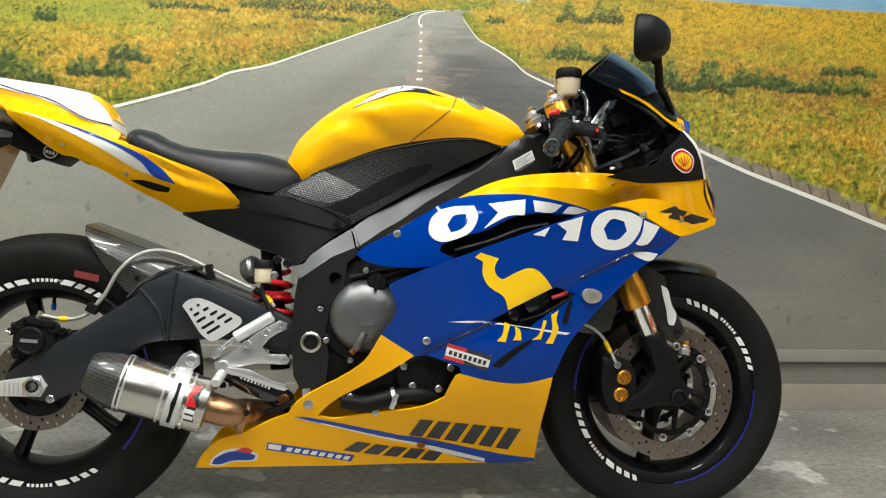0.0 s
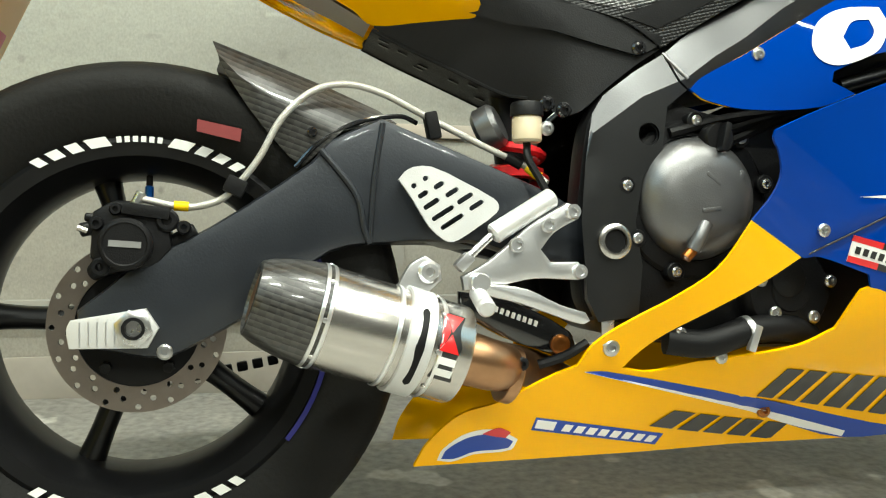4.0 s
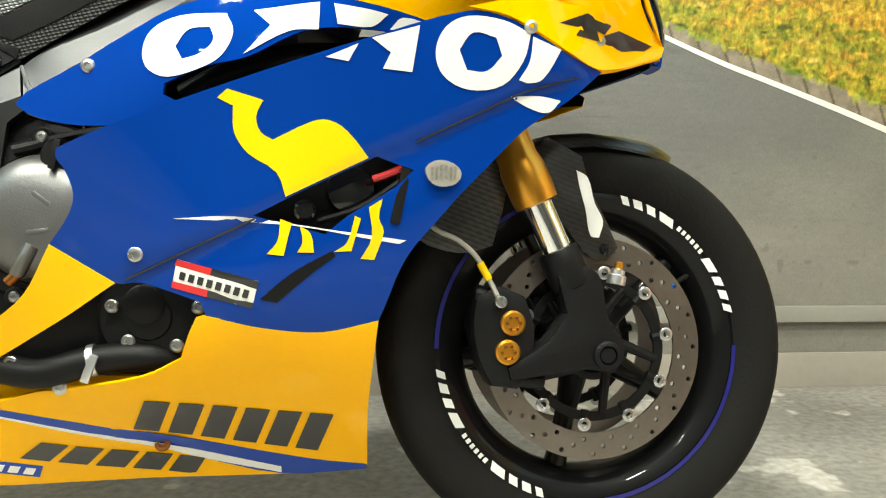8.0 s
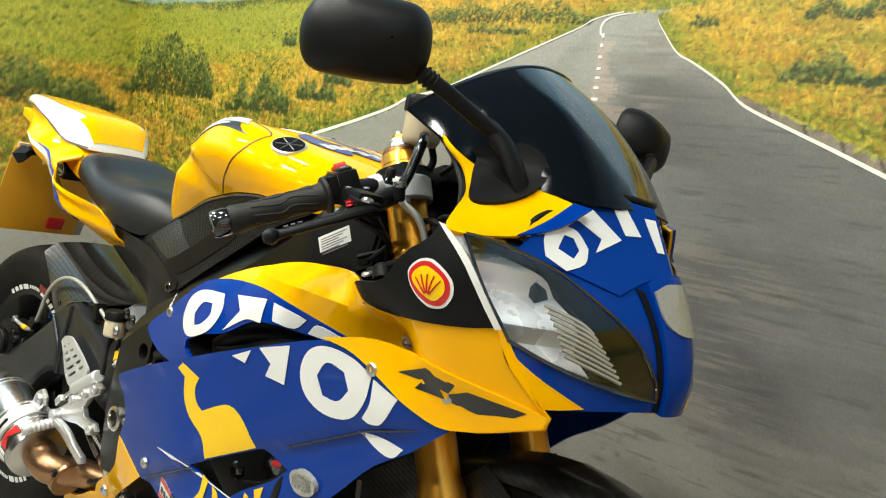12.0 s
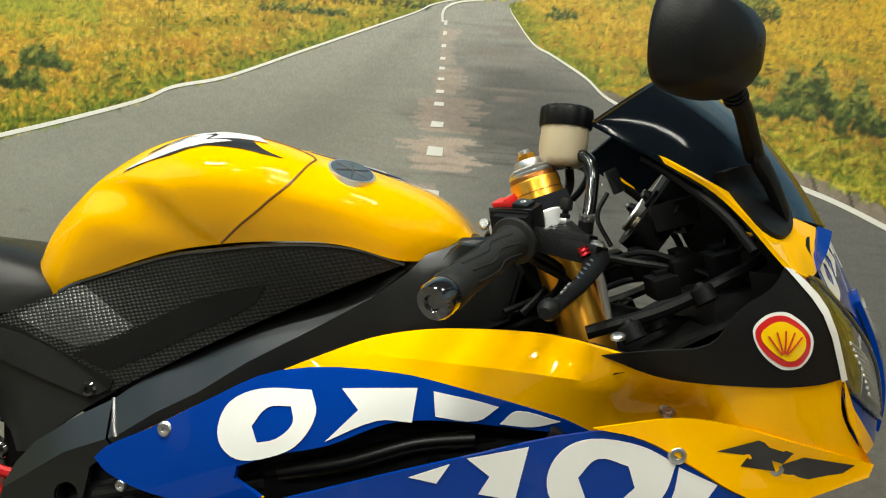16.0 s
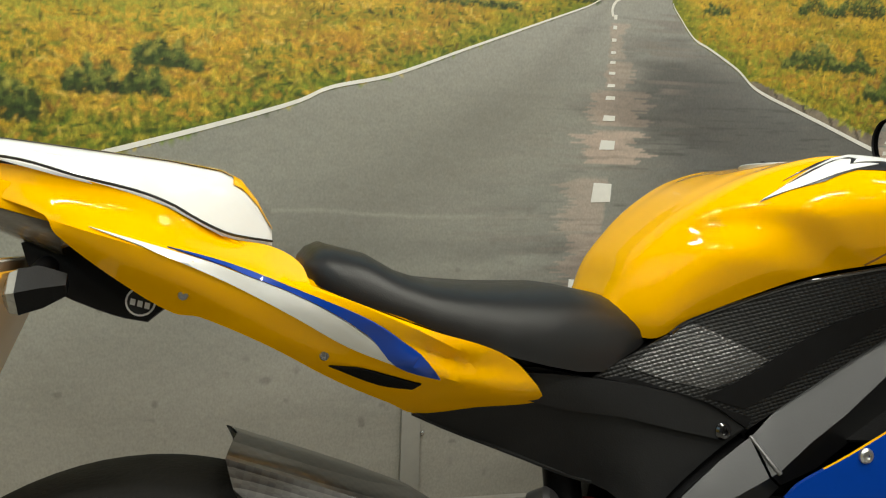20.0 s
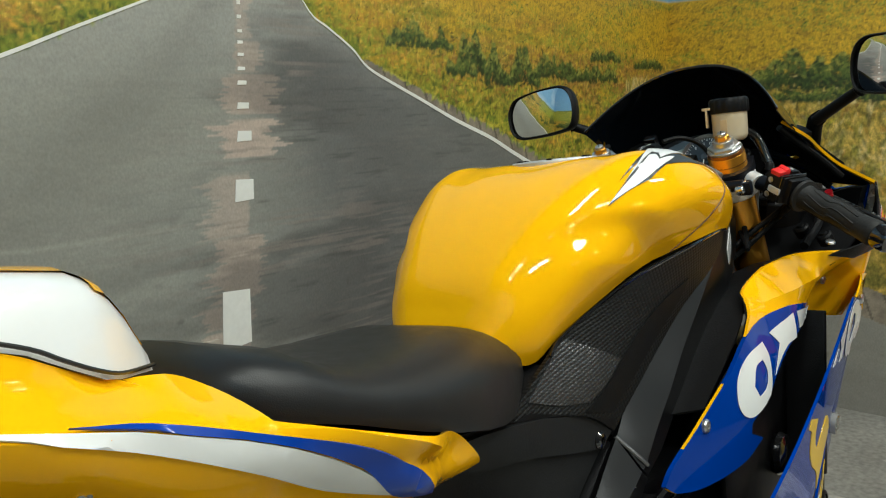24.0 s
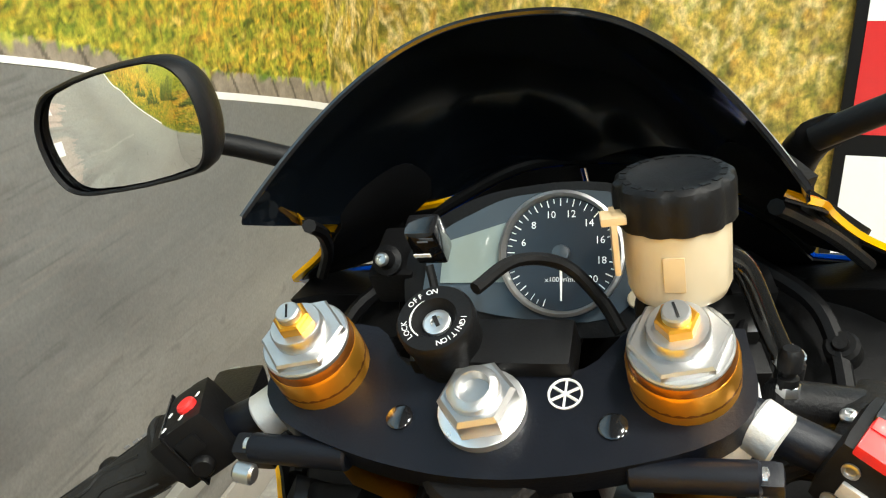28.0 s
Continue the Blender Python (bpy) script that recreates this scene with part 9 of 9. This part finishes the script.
for sgn in (-1, 1):
    inn, end = Vector((1.083, .207 * sgn, .876)), Vector((1.033, .312 * sgn, .822))
    ax = (end - inn).normalized()
    bar = part("handlebar", rod(Vector((1.098, .128 * sgn, .905)), inn + ax * .02, .0115, 18), "clamp_black", BIKE, "black clip-on handlebar")
    part("bar_sleeve", rod(Vector((1.098, .128 * sgn, .905)) + ax * .005, Vector((1.098, .128 * sgn, .905)) + ax * .022, .0145, 20), "alu_matt", bar)
    L = (end - inn).length
    gp = part("grip", turned([(r, h * L / .118) for r, h in grip_profile()], inn, ax, 26), "grip", bar, "black rubber grip")
    u0 = ax.orthogonal().normalized()
    for k in range(9):
        w = Matrix.Rotation(2 * math.pi * k / 9, 3, ax) @ u0
        w2 = Matrix.Rotation(2 * math.pi * (k + .55) / 9, 3, ax) @ u0
        w3 = Matrix.Rotation(2 * math.pi * (k + .1) / 9, 3, ax) @ u0
        part("grip_rib", tube([inn + ax * .020 + w * .0168, inn + ax * .050 + w2 * .0163, inn + ax * .065 + w3 * .0163, inn + ax * .100 + w2 * .0165], .0013, 5, 5), "grip", gp)
    part("bar_end", turned([(.0165, 0), (.0172, .003), (.0172, .016), (.0155, .020), (.008, .021), (.006, .018), (0, .018)], end + ax * .001, ax, 24), "gloss_black", bar, "black bar end weight")
    # switch housing, a rounded block on the bar
    swc = Vector((1.082, .186 * sgn, .890))
    rot = Matrix((ax.cross(Vector((0, 0, 1))).normalized() * -1, ax, ax.cross(ax.cross(Vector((0, 0, 1)))).normalized() * -1)).transposed().to_4x4()
    fr = Matrix.Translation(swc) @ rot

    def at(data):
        v, f = data
        return [fr @ Vector(p) for p in v], f

    sw = part("switch_housing", at(joined(box((0, -.002, 0), (.046, .034, .042), (0, 0, 0), .009), box((.004, .016, .0), (.038, .012, .036), (0, 0, 0), .006))), "black_plastic", bar, "black switch housing")
    part("housing_split", at(box((0, .010, 0), (.0475, .0012, .0435), (0, 0, 0), 0)), "gloss_black", sw)
    for px, pz in ((-.0235, .010), (-.0235, -.012)):
        part("housing_screw", at(turned([(.0042, 0), (.0042, .001), (.0028, .0012), (.0025, 0), (0, 0)], (px, -.008, pz), (-1, 0, 0), 14)), "bolt", sw)
    if sgn == -1:
        up = 1 if (fr.to_3x3() @ Vector((0, 0, 1))).z > 0 else -1
        back = 1 if (fr.to_3x3() @ Vector((1, 0, 0))).x < 0 else -1
        part("stop_switch", at(joined(box((.013 * back, -.004, .0225 * up), (.021, .017, .007), (0, 8 * back, 0), .002), box((.007 * back, -.004, .026 * up), (.007, .016, .006), (0, 25 * back, 0), .0015))), "red_switch", sw, "red stop switch")
        part("rocker", at(box((-.008 * back, -.004, .0220 * up), (.017, .018, .005), (0, -6 * back, 0), .0015)), "frame_grey", sw, "grey rocker half")
        part("icon_mark", at(turned([(.0028, 0), (.0028, .0004), (.002, .0004), (.0019, 0)], (-.008 * back, -.004, .0245 * up), (0, 0, up), 14)), "ink", sw)
        part("starter_button", at(box((.0235 * back, .002, -.002 * up), (.004, .020, .009), (0, 0, 0), .0015)), "alu_matt", sw, "grey starter button")
    else:
        up = 1 if (fr.to_3x3() @ Vector((0, 0, 1))).z > 0 else -1
        back = 1 if (fr.to_3x3() @ Vector((1, 0, 0))).x < 0 else -1
        part("hazard_button", at(turned([(.0062, 0), (.0062, .003), (.005, .0045), (0, .004)], (.008 * back, -.008, .0205 * up), (0, 0, up), 20)), "red_switch", sw, "red warning button")
        for x, y in ((.004, .006), (.0, -.014), (.016, -.004), (.018, .008)):
            part("icon_mark", at(box((x * back, y, .0213 * up), (.0036, .0018, .0006), (0, 0, 30), 0)), "ink", sw)
        part("dip_switch", at(box((.0235 * back, 0, .006 * up), (.005, .014, .012), (0, 0, 0), .002)), "black_plastic", sw)
        part("horn_button", at(turned([(.007, 0), (.007, .004), (.0055, .006), (0, .006)], (.022 * back, .003, -.009 * up), (back, 0, 0), 18)), "black_plastic", sw)
    # lever, perch and adjuster
    pv = Vector((1.160, .212 * sgn, .868))
    perch = part("lever_perch", joined(box((1.122, .192 * sgn, .877), (.075, .034, .026), (0, 4, 18 * sgn), .006), box((1.148, .205 * sgn, .870), (.040, .034, .020), (0, 8, 24 * sgn), .006)), "cast_black", bar, "black lever perch")
    lev = part("lever", loft([[c + Vector((w * math.cos(a), 0, h * math.sin(a))) for a in (2 * math.pi * k / 12 for k in range(12))] for c, w, h in ((pv + Vector((0.004, -.012 * sgn, .0)), .010, .007), (pv, .013, .0075), (Vector((1.160, .228 * sgn, .862)), .012, .007), (Vector((1.155, .252 * sgn, .851)), .0085, .006), (Vector((1.144, .280 * sgn, .837)), .0075, .006), (Vector((1.132, .300 * sgn, .826)), .0065, .0055), (Vector((1.125, .310 * sgn, .820)), .0075, .0065))]), "cast_black", bar, "black short lever")
    part("lever_ball", turned([(.001, 0), (.006, .0012), (.0092, .006), (.0098, .010), (.0092, .014), (.006, .0188), (.001, .020)], Vector((1.125, .306 * sgn, .822)), ax, 18), "cast_black", lev)
    for k in range(5):
        q = Vector((1.160, .228 * sgn, .862)).lerp(Vector((1.135, .296 * sgn, .828)), .18 + .12 * k)
        part("lever_slot", box(q + Vector((0, 0, .006)), (.003, .005, .002), (-26 * sgn, 0, -18 * sgn), 0), "gloss_black", lev)
    for q0, q1 in ((.72, .80), (.82, .90), (.92, 1.0)):
        a, b = Vector((1.158, .235 * sgn, .8665)), Vector((1.129, .306 * sgn, .8305))
        part("text_bar", tube([a.lerp(b, q0), a.lerp(b, q1 - .02)], .0012, 4, 1), "grey_ink", lev)
    part("pivot_screw", turned([(.0085, 0), (.0085, .003), (.0055, .0065), (.003, .0068), (0, .006)], pv + Vector((0, 0, .0075)), (0, -.1 * sgn, 1), 16), "bolt", lev)
    part("lever_adjuster", turned([(.0056 - .001 * (k % 2), .002 * k) for k in range(5)], Vector((1.150, .228 * sgn, .8675)), (-.5, 0, .86), 14), "red_anod", lev, "red anodised adjuster")
# master cylinder with bleed nipple, right side
mc = part("master_cylinder", joined(rod((1.130, -.140, .892), (1.150, -.200, .872), .0125, 18, .003), rod((1.150, -.150, .885), (1.150, -.153, .904), .008, 14)), "cast_black", BIKE, "black brake master cylinder")
part("bleed_nipple", turned([(.0055, 0), (.0055, .006), (.0035, .007), (.0035, .010), (.0065, .011), (.0065, .020), (.0045, .023), (0, .023)], (1.128, -.150, .902), (.05, -.1, 1), 12), "black_plastic", mc)
part("nipple_nut", hexnut((1.128, -.150, .898), (.05, -.1, 1), .0065, .006), "bolt", mc)
part("banjo_bolt", hexnut((1.135, -.128, .888), (0, .9, .2), .009, .008), "bolt", mc)
bolt((1.118, -.178, .892), (-.2, 0, 1), .0045, mc)
bolt((1.112, -.202, .888), (-.2, 0, 1), .0045, mc)
for p, ax in (((1.188, -.215, .792), (-.2, -.3, 1)),):
    bolt(p, ax, .0075, BIKE)

# black infill between upper fairing and spar
part("infill_panel", sheet([(.74, -.11), (.86, -.11), (1.0, -.11), (1.12, -.12), (1.18, -.15), (1.18, -.172), (1.12, -.158), (1.0, -.148), (.94, -.166), (.87, -.176), (.76, -.172)], lambda x, y: (x, y, lerp(x, [(.74, .645), (.86, .712), (.95, .752), (1.0, .764), (1.1, .773), (1.2, .771)])), .003, .02, 0, (), 2, 60, (0, 0, 1)), "black_plastic", BIKE)

# yellow top cowl blades beside the screen, with the mirror bases
TOPD = Field([(1.198, .983, .155), (1.25, .955, .178), (1.30, .90, .222), (1.332, .871, .251), (1.345, .868, .239), (1.366, .872, .19), (1.376, .881, .156), (1.398, .914, .107), (1.345, .928, .14), (1.305, .925, .180)])
TOPC = [(1.198, .984), (1.25, .957), (1.305, .934), (1.345, .929), (1.40, .915), (1.388, .892), (1.376, .879), (1.362, .870), (1.345, .866), (1.330, .869), (1.318, .885), (1.301, .912), (1.270, .942), (1.220, .970)]
for sgn in (1, -1):
    side = (lambda d: d) if sgn == 1 else flipy
    tc = part("top_cowl", side(sheet(TOPC, lambda x, z: (x, -TOPD(x, z), z), .0045, .018, .001)), "yellow", BIKE, "yellow lacquered top cowl")
    part("cowl_lining", side(sheet(grown(TOPC, -.004), lambda x, z: (x, -TOPD(x, z), z), .0015, .018, -.0042)), "black_plastic", tc)
    part("blue_field", side(sheet([(1.368, .8725), (1.377, .8785), (1.3895, .8915), (1.4015, .9155), (1.384, .9185), (1.377, .900), (1.371, .885)], lambda x, z: (x, -TOPD(x, z), z), .003, .006, .0042, (), 3)), "blue", tc, "blue painted field")
    part("cowl_rib", side(tube([(1.20, -.148, .974), (1.235, -.160, .953), (1.28, -.185, .918), (1.305, -.21, .885)], .005, 8, 5)), "black_plastic", tc)
    # mirror
    s = -sgn
    base = [[Vector((x, s * (y + w * math.cos(a)), z + h * math.sin(a))) for a in (2 * math.pi * k / 14 for k in range(14))] for x, y, z, w, h in ((1.346, .150, .912, .006, .008), (1.343, .156, .924, .012, .014), (1.331, .161, .945, .014, .016), (1.318, .168, .965, .0135, .015), (1.304, .1755, .979, .0130, .013), (1.300, .184, .984, .0115, .012))]
    mirror = part("mirror", loft(base), "black_plastic", BIKE, "black rear-view mirror")
    part("mirror_base", side(sheet([(1.278, .962), (1.30, .972), (1.33, .975), (1.347, .955), (1.352, .925), (1.338, .905), (1.318, .905), (1.300, .925), (1.286, .945)], lambda x, z: (x, -TOPD(x, min(z, .95)) - .012 + .10 * max(0, z - .95), z), .014, .012, 0, (), 4, 60)), "black_plastic", mirror, "black mirror foot")
    part("stem", tube([(1.304, .1755 * s, .979), (1.290, .207 * s, .996), (1.275, .240 * s, 1.013), (1.252, .276 * s, 1.030)], (.0095, .0085), 14, 5), "black_plastic", mirror)
    for k in range(3):
        q = Vector((1.268, .250 * s, 1.0175)) + Vector((-.42, .78 * s, .42)) * (.006 * k)
        part("stem_ring", turned([(.0105, 0), (.0115, .0015), (.0105, .003)], q, (-.42, .78 * s, .42), 16), "black_plastic", mirror)
    GL = [(.060, .012), (.045, .030), (-.030, .042), (-.052, .034), (-.062, .010), (-.060, -.022), (-.048, -.034), (.030, -.042), (.052, -.036), (.062, -.012)]
    toe = .50 if s < 0 else .11
    mcn, mn = Vector((1.210, (.308 if s < 0 else .286) * s, 1.050)), Vector((-1, -toe * s, .06)).normalized()
    mo, mu = Vector((-toe, s, 0)).normalized(), Vector((.06, 0, 1)).normalized()
    rg = [q * 1.07 for q in ring(GL, 4, 90)]
    head = []
    for d, k, sh in ((.002, .95, 0), (.004, .985, 0), (.002, 1.02, 0), (-.006, 1.05, 0), (-.020, 1.02, -.001), (-.035, .90, -.003), (-.048, .70, -.006), (-.056, .45, -.010), (-.059, .15, -.012)):
        head.append([mcn + mn * d + mo * (q[0] * k + sh) + mu * (q[1] * k) for q in rg])
    part("mirror_head", loft(head, True, False), "black_plastic", mirror, "black mirror shell")
    part("mirror_cap", loft([head[-1], [mcn + mn * -.0595 + mo * (q[0] * .02 - .012) + mu * (q[1] * .02) for q in rg]], True, False), "black_plastic", mirror)
    part("mirror_glass", ([mcn + mn * (.0025 - 1.2 * (q[0] ** 2 + q[1] ** 2) * k * k) + mo * (q[0] * k * .965) + mu * (q[1] * k * .965) for k in (1.0, .75, .5, .25) for q in rg] + [mcn + mn * .0025], [(i * len(rg) + j, i * len(rg) + (j + 1) % len(rg), (i + 1) * len(rg) + (j + 1) % len(rg), (i + 1) * len(rg) + j) for i in range(3) for j in range(len(rg))] + [(3 * len(rg) + j, 3 * len(rg) + (j + 1) % len(rg), 4 * len(rg)) for j in range(len(rg))]), "mirror", mirror, "mirror glass")

BIKE.matrix_world = pose(0, 0, 0, -7.0, 0, 0)
